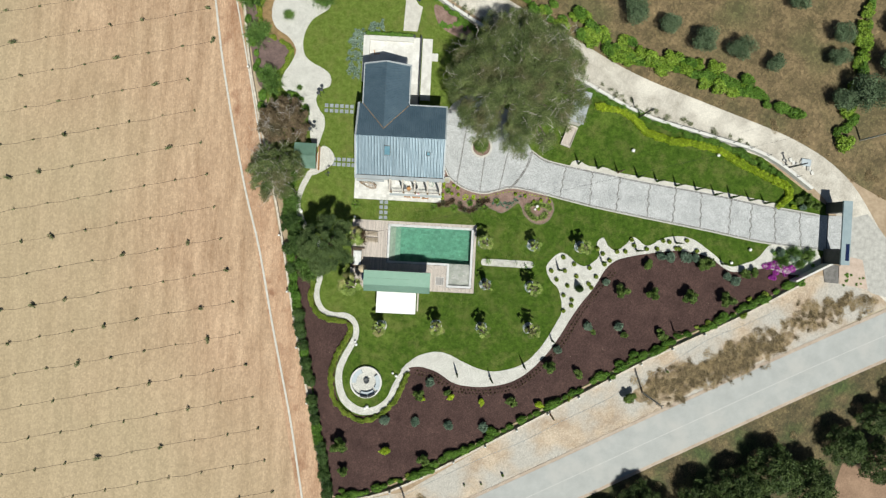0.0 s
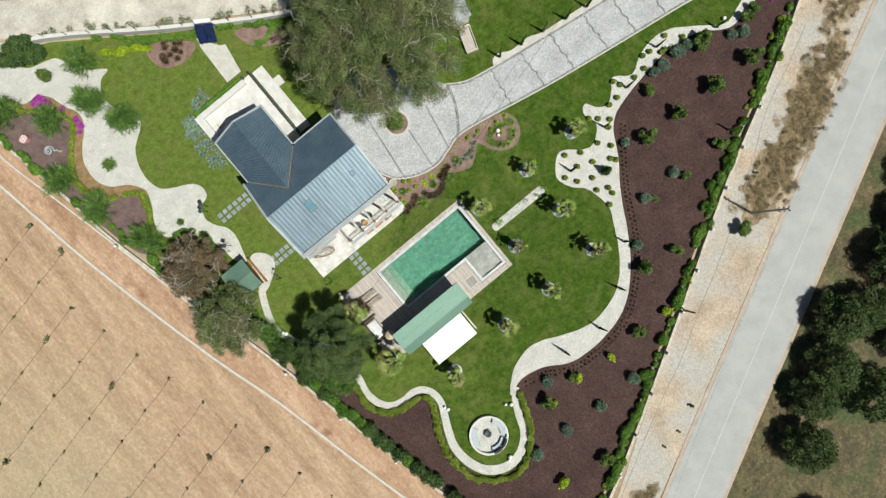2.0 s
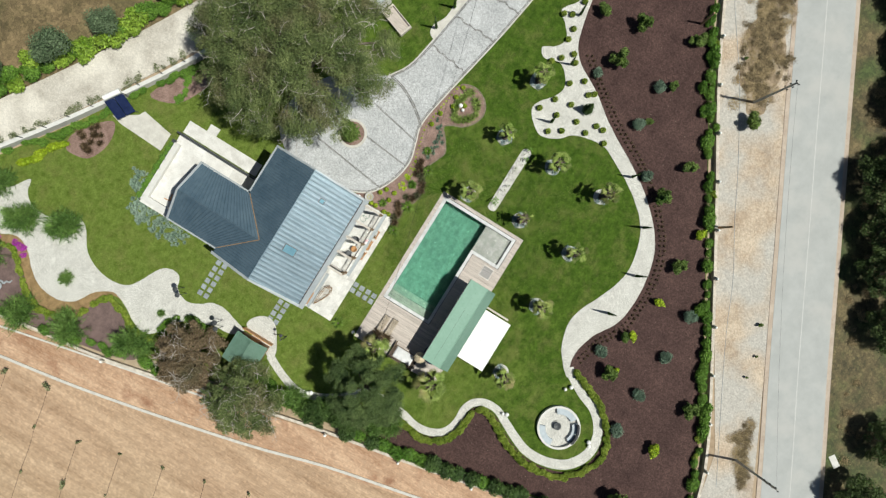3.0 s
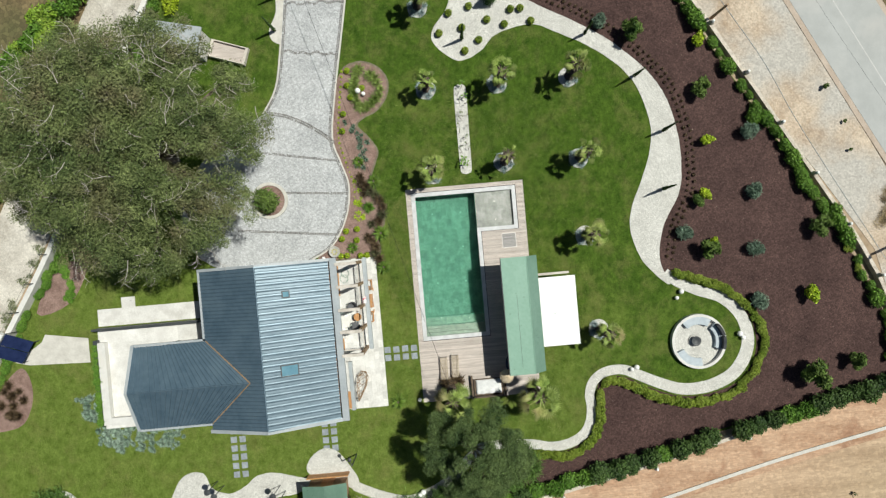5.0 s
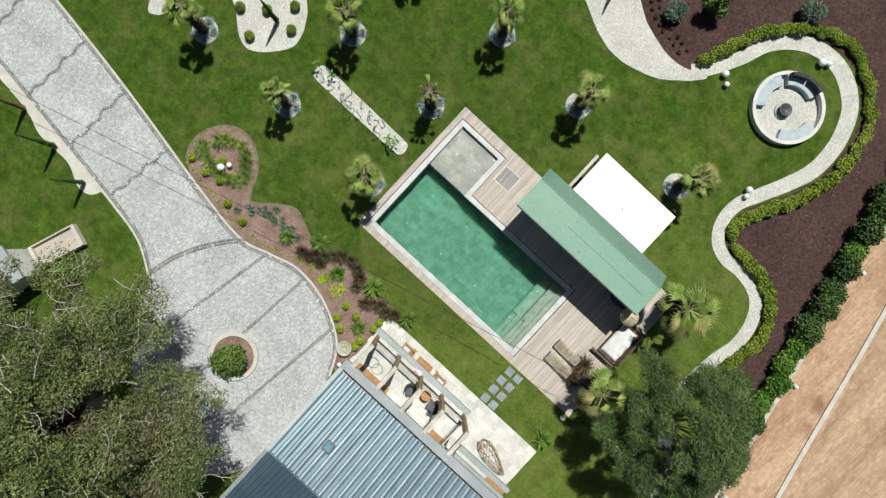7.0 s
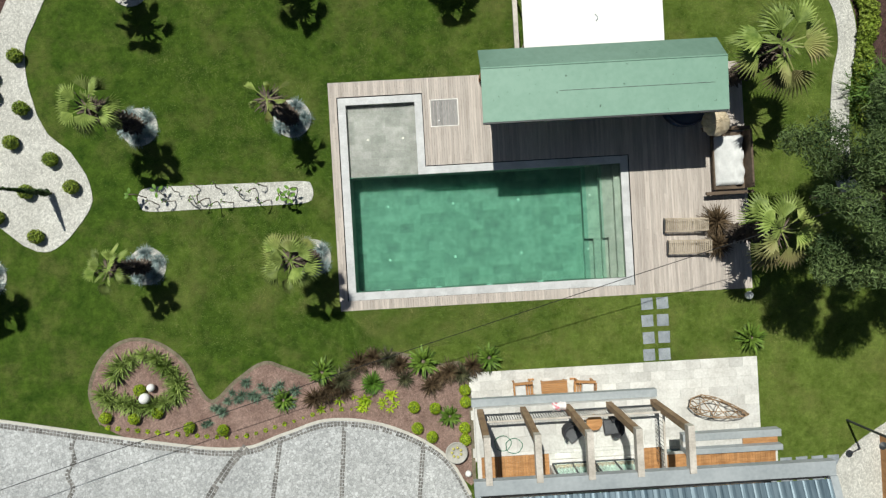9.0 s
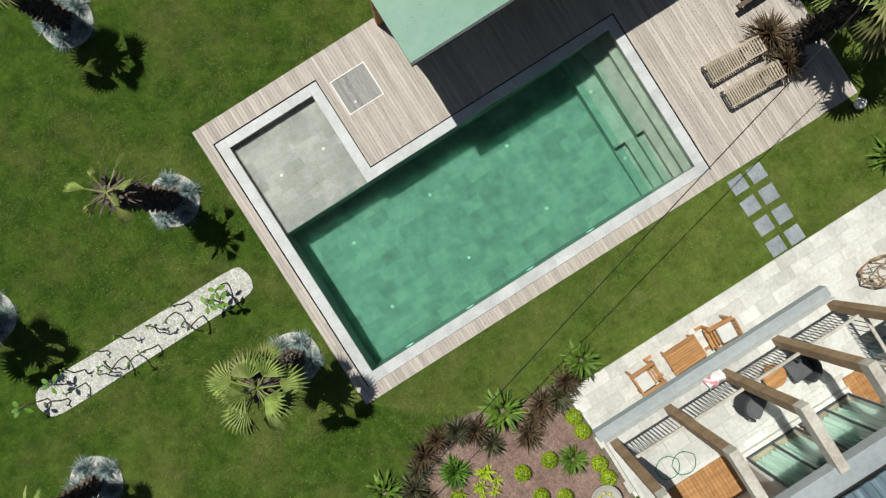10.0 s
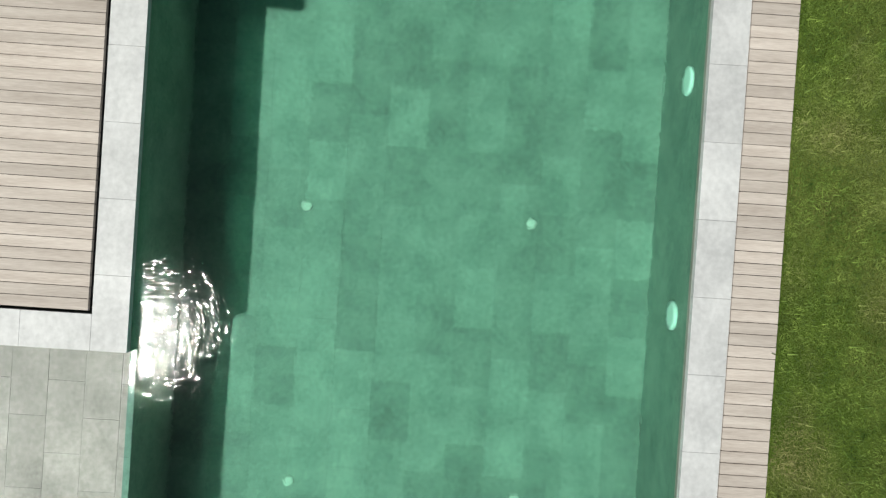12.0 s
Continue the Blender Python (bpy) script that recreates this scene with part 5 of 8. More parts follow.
def globe_lamp(x, y, r=0.24, z=0.0):
    g = thing("globe_lamp", "white globe garden lamp on a short dark base", "lamp", pose(x, y, z), group="globe lamps")
    part("base", lathe([(r * 0.45, 0), (r * 0.45, 0.06), (r * 0.3, 0.1)], 16), DARKSTEEL, g)
    part("globe", lathe([(max(r * math.sin(math.pi * k / 14), 0.0001), 0.08 + r - r * math.cos(math.pi * k / 14)) for k in range(15)], 24), GLOBE, g, smooth=True)


for x, y, r in ((8.46, 3.15, 0.27), (8.2, 2.72, 0.2), (-10.25, -21.95, 0.25), (-10.75, -21.55, 0.2), (-14.15, -26.5, 0.27), (-14.5, -26.75, 0.22), (-16.15, -17.75, 0.25), (-16.3, -17.35, 0.2),
                (-17.25, 0.28, 0.2), (-24.85, 0.68, 0.27), (-25.06, 0.97, 0.22), (21.7, 11.8, 0.3), (33.9, 11.8, 0.28), (39.2, -1.4, 0.28), (36.6, -3.4, 0.26), (-4.95, 7.15, 0.16)):
    globe_lamp(x, y, r * 0.85)


def path_lamp(x, y, h, turn):
    g = thing("path_lamp", "dark disc headed path lamp with a bent stem", "lamp", pose(x, y, 0, 0, 0, turn), group="path lamps")
    part("stem", tube([(0, 0, 0), (0, 0, h)], 0.035), DARKSTEEL, g)
    part("head", lathe([(0.05, h), (0.25, h + 0.04), (0.25, h + 0.08), (0.0001, h + 0.12)], 20), DARKSTEEL, g)


for x, y in ((-22.5, 17.5), (-22.9, 17.0), (-23.3, 12.4), (-23.8, 12.0)):
    path_lamp(x, y, 2.2, 0)
arm = thing("arm_lamp", "dark bent arm garden lamp", "lamp", pose(-21.3, 5.9, 0, 0, 0, 20), group="path lamps")
part("pole", tube([(0, 0, 0), (0, 0, 2.6), (0.5, 0, 2.7)], 0.05), DARKSTEEL, arm)
part("head", lathe([(0.05, 2.62), (0.16, 2.66), (0.0001, 2.75)], 14), DARKSTEEL, arm, at=pose(0.5, 0, 0))

# ---- fire pit circle ----
pit = thing("fire_pit_circle", "round white walled seating circle with a gravel floor", "fire pit", pose(-14.47, -23.02, 0))
R = 2.25


part("wall", ring_bm(R - 0.22, R, 0, 0.45), PLASTER, pit, "white rendered ring wall")
part("gravel_floor", lathe([(R - 0.22, 0.0), (R - 0.22, 0.05), (0.0001, 0.05)], 40), GRAVEL, pit)
SEAT = material("pale blue-grey cushion cloth", (0.36, 0.41, 0.45), (0.50, 0.55, 0.59), scale=2, fine=40, bump=0.2, rough=0.95)
for c, w in ((0.03, 0.62), (2.6, 0.62), (-1.4, 0.6)):
    part("bench", ring_bm(R - 0.85, R - 0.22, 0.05, 0.4, c - w, c + w, 16), SEAT, pit, "curved bench with blue-grey cushions")
for a0, a1 in ((-1.95, -1.42), (-1.38, -0.85)):
    part("back_cushion", ring_bm(R - 0.4, R - 0.18, 0.4, 0.85, a0, a1, 8), DARKCLOTH, pit, "dark back cushion")
part("bowl", lathe([(0.26, 0.05), (0.3, 0.3), (0.4, 0.42), (0.36, 0.44), (0.25, 0.34), (0.0001, 0.33)], 28), DARKSTEEL, pit, "dark steel fire bowl", at=pose(0.05, 0.22, 0), smooth=True)
part("plinth", lathe([(0.52, 0.05), (0.52, 0.16), (0.34, 0.17)], 28), CONCRETE, pit, at=pose(0.05, 0.22, 0))

# ---- shed, gate, solar heater ----
shed = thing("garden_shed", "small timber shed with a green sheet roof", "shed", pose(-24.1, 8.3, 0))
part("wall", box(-1.3, 1.0, -1.5, 1.5, 0, 2.1), TIMBER, shed)
for sgn in (-1, 1):
    bm = bmesh.new()
    vs = [bm.verts.new(v) for v in ((-1.7, 0, 2.55), (1.35, 0, 2.55), (1.35, sgn * 1.75, 2.2), (-1.7, sgn * 1.75, 2.2))]
    f = bm.faces.new(vs)
    bmesh.ops.solidify(bm, geom=[f], thickness=0.06)
    bmesh.ops.recalc_face_normals(bm, faces=bm.faces[:])
    part("roof_sheet", bm, GREENROOF, shed)
part("door", box(1.0, 1.05, -0.5, 0.5, 0.05, 1.95, 0.01), TEAK, shed)
part("porch_rail", box(1.35, 1.45, -1.7, 1.7, 0.0, 0.9, 0.01), TEAK, shed)
gate = thing("gate_house", "entrance gate canopy of blue-grey steel", "gate")
part("lintel", box(49.75, 51.0, -2.9, 5.9, 3.65, 3.9, 0.02), GATESTEEL, gate, "wide blue-grey steel lintel")
part("roof_panel", box(50.35, 50.85, -2.3, 0.0, 3.905, 3.93, 0.004), SOLAR, gate, "dark glass panel on the lintel")
# shade on the west faces is put into the piers' dark colour
part("pier", box(49.85, 50.9, 4.35, 5.85, 0, 3.65, 0.02), DARKSTEEL, gate, "broad steel pier coloured dark for its shaded face")
part("pier", box(49.85, 50.9, -2.85, -0.7, 0, 3.65, 0.02), DARKSTEEL, gate, "broad steel pier coloured dark for its shaded face")
part("track_rail", box(50.2, 50.3, -0.7, 4.35, 0.02, 0.05), DARKSTEEL, gate, "floor rail of the sliding gate")
# thin dark slab stands in for the shadow beside the gate pier
tagged(new("pier_shadow_slab", mesh_of(slab_bm([(50.3, -5.5), (52.3, -5.6), (52.2, -3.0), (51.0, -2.9), (49.9, -2.9)], 0.0, 0.15), "pier_shadow_slab", DARKSETT)), "dark slab painted as shadow beside the gate pier", "paving", kind="structure")
tagged(new("gate_wall", mesh_of(box(-3.2, 3.2, -0.14, 0.14, -0.1, 1.7, 0.02), "gate_wall", PLASTER)), "white wall beside the gate", "wall", kind="structure").matrix_world = pose(48.0, -4.0, 0, 0, 0, 29)
tagged(new("gate_paving", mesh_of(slab_bm([(52.3, -3.1), (53.9, -1.7), (55.6, -2.0), (56.6, -6.2), (52.4, -5.6)], 0.0, 0.15), "gate_paving", PINKPAVE)), "pale paving with small plants by the gate", "paving", kind="structure")
solar = thing("solar_water_heater", "dark blue solar water heater with a white tank", "solar panel", pose(-10.0, 32.2, 0, 0, 0, -33))
part("panel", box(-1.0, -0.03, -1.0, 1.0, 0, 0.09, 0.01), SOLAR, solar, at=pose(0, 0, 1.25, 32, 0, 0))
part("panel", box(0.03, 1.0, -1.0, 1.0, 0, 0.09, 0.01), SOLAR, solar, at=pose(0, 0, 1.25, 32, 0, 0))
part("tank", tube([(-0.9, 1.15, 1.9), (0.9, 1.15, 1.9)], 0.27, 16), GLOBE, solar, "white cylindrical tank")
for x in (-0.95, 0.95):
    part("leg", tube([(x, 0.9, 0), (x, 0.9, 1.75)], 0.03), DARKSTEEL, solar)
    part("leg", tube([(x, -0.8, 0), (x, -0.8, 0.8)], 0.03), DARKSTEEL, solar)
ring = thing("tree_ring", "round stone kerb planter in the driveway", "planter", pose(0.15, 11.15, 0.03))
part("kerb", ring_bm(1.25, 1.5, 0, 0.16, 0, 6.2832, 32), KERB, ring)
part("soil", lathe([(1.25, 0.0), (1.25, 0.08), (0.0001, 0.1)], 24), BEDSOIL, ring)
YELLOW = material("yellow-green fruit skin", (0.45, 0.42, 0.12), (0.6, 0.56, 0.2), bump=0, rough=0.5)
jar = thing("metal_basin", "round grey metal basin on the bed", "basin", pose(-4.5, 6.2, 0.03))
part("bowl", lathe([(0.34, 0), (0.44, 0.3), (0.47, 0.32), (0.42, 0.3), (0.36, 0.2), (0.0001, 0.18)], 28), CONCRETE, jar, smooth=True)
# railed timber platform; sandpit is only an assumed name for it
rail_platform = thing("sandpit", "low pale timber platform with rails at the edge of the lawn", "sandpit", pose(12.45, 13.35, 0.0, 0, 0, -19))
rail_platform.scale = (0.78, 2.2, 1.0)
for a in ((-0.9, 0.9, -0.7, -0.6), (-0.9, 0.9, 0.6, 0.7), (-0.9, -0.8, -0.6, 0.6), (0.8, 0.9, -0.6, 0.6)):
    part("rail", box(*a, 0.1, 0.55, 0.01), PALETIMBER, rail_platform)
part("platform", box(-0.8, 0.8, -0.6, 0.6, 0.15, 0.3), DECK, rail_platform)
for k in range(7):
    part("fruit", lathe([(max(0.06 * math.sin(math.pi * j / 6), 0.0001), 0.06 - 0.06 * math.cos(math.pi * j / 6)) for j in range(7)], 10), YELLOW, jar, "yellow-green fruit", at=pose(0.2 * math.cos(k * 0.9), 0.2 * math.sin(k * 0.9), 0.19), smooth=True)

store = thing("garden_store", "low store with a flat pale grey roof beside the large tree", "shed", pose(13.38, 17.11, 0, 0, 0, -103.4))
part("roof", box(-2.26, 2.26, -1.10, 1.10, 2.15, 2.3, 0.02), GREYSTEEL, store, "flat pale blue-grey roof")
part("wall", box(-2.11, 2.11, -0.95, 0.95, 0, 2.15), PLASTER, store)

PINKDRUM = material("pink painted metal", (0.42, 0.2, 0.2), (0.52, 0.28, 0.27), scale=2, fine=30, rough=0.6)
drum = thing("garden_drum", "pink drum with white stripes on the earth bed", "drum", pose(-33.5, 36.4, 0.02, 0, 0, 20))
part("body", tube([(0, 0, 0), (0, 0, 0.3), (0, 0, 0.6)], [0.48, 0.5, 0.48], 20), PINKDRUM, drum)
for y in (-0.24, 0.0, 0.24):
    w = math.sqrt(0.46 ** 2 - y * y)
    part("stripe", box(-w, w, y - 0.04, y + 0.04, 0.6, 0.612), WHITECLOTH, drum)
coil = thing("coil_ornament", "grey coiled garden ornament on the earth bed", "ornament", pose(-32.3, 33.8, 0.02, 0, 0, -40))
part("coil", tube([((0.55 - 0.018 * i) * math.cos(i * 0.5), (0.55 - 0.018 * i) * math.sin(i * 0.5), 0.1 + 0.012 * i) for i in range(26)], [0.1] * 26, 8), GREYSTEEL, coil)
part("tail", tube([(0.55, 0.0, 0.1), (0.9, 0.1, 0.1), (1.2, -0.1, 0.1), (1.45, 0.05, 0.1)], [0.1, 0.1, 0.09, 0.05], 8), GREYSTEEL, coil)

# ---- plants ----


def tree(name, label, x, y, trunk_h, crown, limbs, leaf_mat, count, size, seed, twigs=0, clump=1.0, droop=0.2, trunk_r=0.3, base=0.0, category="tree", aspect=0.45):
    """Trunk with limbs and a crown of many clumps. crown: radius across, radius along, bottom, top."""
    r = random.Random(seed)
    t = thing(name, label, category, pose(x, y, base))
    rx, ry, z0, z1 = crown
    bm = add_tube(bmesh.new(), [(0, 0, -0.1), (0.1, 0.05, trunk_h * 0.5), (0, 0, trunk_h)], [trunk_r, trunk_r * 0.8, trunk_r * 0.65], 10)
    blobs, tips = [], []
    for i in range(limbs):
        a = i * 2.39996 + r.uniform(-0.3, 0.3)
        k = math.sqrt((i + 0.5) / limbs)
        top = z1 - (z1 - z0) * (0.52 if limbs > 100 else 0.62) * k ** 2.2 - r.uniform(0, 0.16) * (z1 - z0)
        tip = Vector((rx * 0.86 * k * math.cos(a), ry * 0.86 * k * math.sin(a), top - 0.6 * clump))
        mid = Vector((0, 0, trunk_h * 0.9)).lerp(tip, 0.55) + Vector((r.uniform(-0.3, 0.3), r.uniform(-0.3, 0.3), 0.35))
        if i % 2 == 0:
            add_tube(bm, curve_points([(0, 0, trunk_h * 0.8), mid, tip], False, 3), [trunk_r * 0.45 * (1 - 0.13 * j) for j in range(7)], 6)
        tips.append(tip)
        s = clump * r.uniform(0.7, 1.25)
        blobs.append((*tip, s, s * r.uniform(0.8, 1.2), s * r.uniform(0.55, 0.85)))
        for _ in range(2):
            q = tip + Vector((r.uniform(-1, 1), r.uniform(-1, 1), r.uniform(-0.9, 0.2))) * clump * 1.1
            s2 = s * r.uniform(0.4, 0.7)
            blobs.append((*q, s2, s2, s2 * 0.7))
        if limbs > 100 and k < 0.75:
            blobs.append((tip.x * 0.9, tip.y * 0.9, top - 2.2 * clump, s * 0.9, s * 0.9, s * 0.5))
    part("trunk", bm, BARK, t)
    if twigs:
        tb_ = bmesh.new()
        for i in range(twigs):
            p = r.choice(tips) + Vector((r.uniform(-1, 1), r.uniform(-1, 1), r.uniform(-0.2, 0.5))) * clump
            d = Vector((r.uniform(-1, 1), r.uniform(-1, 1), r.uniform(-0.2, 0.35))).normalized() * r.uniform(0.7, 1.9)
            bend = Vector((-d.y, d.x, 0)) * r.uniform(-0.3, 0.3)
            q = [p, p + d * 0.3 + bend * 0.7, p + d * 0.6 + bend, p + d * 0.85 + bend * 0.7, p + d]
            add_tube(tb_, q, [0.026, 0.021, 0.016, 0.011, 0.005], 4, False)
            for j in (1, 2, 3):
                e = (d.cross(Vector((0, 0, 1))) * r.choice((-1, 1)) + d * r.uniform(0.3, 1)) * r.uniform(0.18, 0.4)
                add_tube(tb_, [q[j], q[j] + e * 0.5 + Vector((0, 0, 0.05)), q[j] + e], [0.014, 0.009, 0.004], 4, False)
        tagged(part("deadwood", tb_, TWIG, t, "pale bare twigs"), kind="stuff")
    part("crown", leaf_mesh("crown", blobs, count, size, leaf_mat, seed, aspect, 0.3, 0.5, droop), leaf_mat, t)
    return t


LEAF_PINE = leaf_material("soft green feathery foliage", (0.03, 0.06, 0.02), (0.165, 0.23, 0.08))
tree("large_tree", "very large spreading olive-green tree with pale twigs", 4.0, 18.7, 4.0, (10.0, 10.2, 2.8, 14.3), 165, LEAF_BIG, 390000, 0.08, 11, 330, 1.2, 0.2, 0.55, aspect=0.32)
tree("rusty_tree", "half-dry tree with rust tinted foliage by the wall", -27.4, 12.6, 2.2, (3.5, 3.5, 1.0, 5.6), 40, LEAF_RUST, 40000, 0.085, 12, 60, 0.75, 0.25, 0.22)
tree("olive_green_tree", "broad grey-green tree behind the shed", -28.0, 5.9, 2.4, (4.1, 4.2, 1.0, 6.6), 52, LEAF_BIG, 42000, 0.095, 13, 90, 0.75, 0.3, 0.25, aspect=0.3)
tree("garden_tree", "dark green feathery tree beside the pool deck", -20.3, -3.7, 4.6, (3.6, 4.3, 3.2, 10.0), 30, LEAF_PINE, 100000, 0.09, 14, 0, 0.8, 0.6, 0.13, aspect=0.2)
for i, (x, y, rr, h) in enumerate(((-25.0, -3.6, 1.7, 2.4), (-26.0, -1.0, 1.5, 2.2))):
    tree("boundary_tree", "small dense green tree along the west wall", x, y, h * 0.4, (rr, rr, 0.3, h), 16, LEAF_DEEP, 5600, 0.2, 30 + i, 0, 0.5, 0.3, 0.08, aspect=0.12)


def wispy_mesh(name, strands, mat, seed):
    """Upright shrub of arching stems, each carrying fine drooping needles."""
    r = random.Random(seed)
    rng = np.random.default_rng(seed)
    v = []
    for i in range(strands):
        a, lift = i * 2.39996, r.uniform(0.35, 1.45)
        ln = r.uniform(0.65, 1.15) * (1.25 if lift > 1.1 else 1.0)
        d = np.array((math.cos(a) * math.cos(lift), math.sin(a) * math.cos(lift), math.sin(lift))) * ln * 1.25
        n = 26
        t = 0.25 + 0.75 * rng.random((n, 1))
        c = d * t + np.array((0, 0, 0.1)) - np.array((0, 0, 0.32)) * t ** 2 + rng.normal(size=(n, 3)) * 0.07
        e = d * 0.16 + rng.normal(size=(n, 3)) * 0.12 - np.array((0, 0, 0.05))
        w = np.cross(e, rng.normal(size=(n, 3)))
        w *= 0.016 / np.linalg.norm(w, axis=1, keepdims=True)
        v.append(np.stack([c - e * 0.4, c + w, c + e, c - w], 1).reshape(-1, 3))
    v = np.concatenate(v)
    return raw_mesh(name, v.tolist(), np.arange(len(v)).reshape(-1, 4).tolist(), mat)


LEAF_WISP = leaf_material("wispy light green foliage", (0.05, 0.115, 0.022), (0.19, 0.31, 0.075))
WISPS = [wispy_mesh("foliage", 120, LEAF_WISP, 201 + i) for i in range(2)]
WISP_STEM = mesh_of(tube([(0, 0, -0.02), (0.03, 0.02, 0.3), (0.0, 0.03, 0.75)], [0.05, 0.035, 0.015], 6), "stem", BARK)
BY_COURT, BY_WALL = "tall wispy green shrub in the pale gravel court", "tall wispy green shrub along the west wall"
for i, (x, y, k, label) in enumerate(((-33.6, 40.2, 2.2, BY_WALL), (-29.8, 36.1, 1.75, BY_COURT), (-25.2, 35.2, 1.7, BY_COURT), (-24.3, 34.8, 1.1, BY_COURT), (-23.6, 31.2, 1.7, BY_COURT), (-22.9, 30.5, 1.2, BY_COURT), (-23.0, 39.4, 1.7, BY_COURT),
                                      (-22.4, 38.6, 1.0, BY_COURT), (-28.0, 28.2, 0.75, BY_COURT), (-26.0, 18.1, 0.42, BY_COURT), (-33.2, 30.2, 1.9, BY_WALL), (-32.2, 25.1, 1.8, BY_WALL), (-30.1, 19.2, 1.75, BY_WALL),
                                      (-31.2, 26.2, 0.9, BY_WALL), (-29.6, 17.8, 1.2, BY_WALL))):
    w = thing("wispy_shrub", label, "shrub", pose(x, y, 0.0, 0, 0, i * 73), group="wispy shrubs")
    w.scale = (k, k, k * 0.95)
    part("foliage", WISPS[i % 2], LEAF_WISP, w)
    part("stem", WISP_STEM, BARK, w)


def fan_palm_parts():
    """Trunk and two crowns for the garden palms."""
    r = random.Random(8)
    trunk = bmesh.new()
    add_tube(trunk, [(0, 0, -0.05), (0.03, 0, 1.2), (0, 0.03, 2.4), (0, 0, 3.5)], [0.24, 0.2, 0.21, 0.17], 10)
    for i in range(330):
        z, a = 0.1 + 3.3 * i / 330, i * 2.39996
        rr = 0.2
        c = Vector((rr * math.cos(a), rr * math.sin(a), z))
        o = Vector((math.cos(a), math.sin(a), r.uniform(-0.2, 0.7)))
        s = Vector((-math.sin(a), math.cos(a), 0)) * 0.06
        ln = r.uniform(0.12, 0.24)
        vs = [trunk.verts.new(v) for v in (c - s, c + s, c + o * ln + s * 0.4, c + o * ln - s * 0.4)]
        trunk.faces.new(vs)
    crowns = []
    for seed, n, reach in ((1, 14, 1.22), (2, 13, 1.18), (3, 15, 1.22), (4, 7, 0.9)):
        q = random.Random(seed)
        v, f = [], []
        for i in range(n):
            a = i * 2.39996 + q.uniform(-0.35, 0.35)
            lift = 1.0 - 1.35 * i / n + q.uniform(-0.2, 0.2)
            d = Vector((math.cos(a) * math.cos(lift), math.sin(a) * math.cos(lift), math.sin(lift)))
            ln = reach * (0.3 + 0.26 * i / n) * q.uniform(0.85, 1.2)
            side = d.cross(Vector((0, 0, 1))).normalized()
            upv = side.cross(d).normalized()
            o = Vector((0, 0, 3.5))
            hub = o + d * ln + Vector((0, 0, -0.06 * ln))
            k = len(v)
            v += [o + side * 0.022, o - side * 0.022, hub - side * 0.014, hub + side * 0.014]
            f.append((k, k + 1, k + 2, k + 3))
            roll = q.uniform(-0.95, 0.95)
            side, upv = side * math.cos(roll) + upv * math.sin(roll), upv * math.cos(roll) - side * math.sin(roll)
            fwd = (d + Vector((0, 0, -0.15 - 0.35 * max(d.z, 0)))).normalized()
            ribs, half, size = 24, q.uniform(0.95, 1.3) if seed != 4 else 0.5, reach * q.uniform(0.46, 0.6)
            k = len(v)
            v.append(hub)
            for j in range(ribs + 1):
                w = (2 * j / ribs - 1) * half
                e = (fwd * math.cos(w) + side * math.sin(w)).normalized()
                bl = size * (0.72 + 0.28 * math.cos(w)) * q.uniform(0.94, 1.06)
                v.append(hub + e * bl * 0.62 + upv * (0.022 if j % 2 else -0.022))
                v.append(hub + e * bl + Vector((0, 0, -0.12 - 0.12 * q.random())) * bl)
            for j in range(ribs):
                m0, m1 = k + 1 + 2 * j, k + 3 + 2 * j
                f.append((k, m0, m1))
                if j % 2:
                    f.append((m0, m0 + 1, m1))
                else:
                    f.append((m0, m1 + 1, m1))
        crowns.append(raw_mesh("crown", [tuple(p) for p in v], f, LEAF_PALM))
    for i in range(90):
        a, z = i * 2.39996, 2.75 + 0.75 * r.random()
        ln = r.uniform(0.25, 0.55)
        e = Vector((math.cos(a), math.sin(a), r.uniform(-1.2, 0.3)))
        t = Vector((-math.sin(a), math.cos(a), 0)) * 0.035
        c = Vector((0.12 * math.cos(a), 0.12 * math.sin(a), z))
        trunk.faces.new([trunk.verts.new(w) for w in (c - t, c + t, c + e * ln + t * 0.3, c + e * ln - t * 0.3)])
    return mesh_of(trunk, "trunk", SHAG), crowns


PALM_TRUNK, PALM_CROWNS = fan_palm_parts()


def blade_mesh(name, n, length, width, mat, seed, spread=(0.15, 1.3), bend=0.35, base_r=0.03):
    """A rosette of tapering, bending blades from one base."""
    r = random.Random(seed)
    v, f = [], []
    for i in range(n):
        a = i * 2.39996 + r.uniform(-0.2, 0.2)
        lift = spread[1] - (spread[1] - spread[0]) * (i + 0.5) / n
        ln = length * r.uniform(0.75, 1.1)
        d = Vector((math.cos(a), math.sin(a), 0))
        s = Vector((-d.y, d.x, 0)) * width * 0.5
        p0 = d * base_r
        p1 = p0 + (d * math.cos(lift) + Vector((0, 0, math.sin(lift)))) * ln * 0.5
        l2 = lift - bend
        p2 = p1 + (d * math.cos(l2) + Vector((0, 0, math.sin(l2)))) * ln * 0.5
        k = len(v)
        v += [p0 - s * 0.6, p0 + s * 0.6, p1 + s, p1 - s, p2]
        f += [(k, k + 1, k + 2, k + 3), (k + 3, k + 2, k + 4)]
    return raw_mesh(name, [tuple(p) for p in v], f, mat)


TUFT = blade_mesh("tuft", 150, 0.46, 0.02, LEAF_BLUE, 3, (0.1, 1.5), 0.4)
ROCK = material("white rockery stones", (0.36, 0.35, 0.33), (0.62, 0.61, 0.58), scale=2, fine=14, bump=0.6, island=0.2)


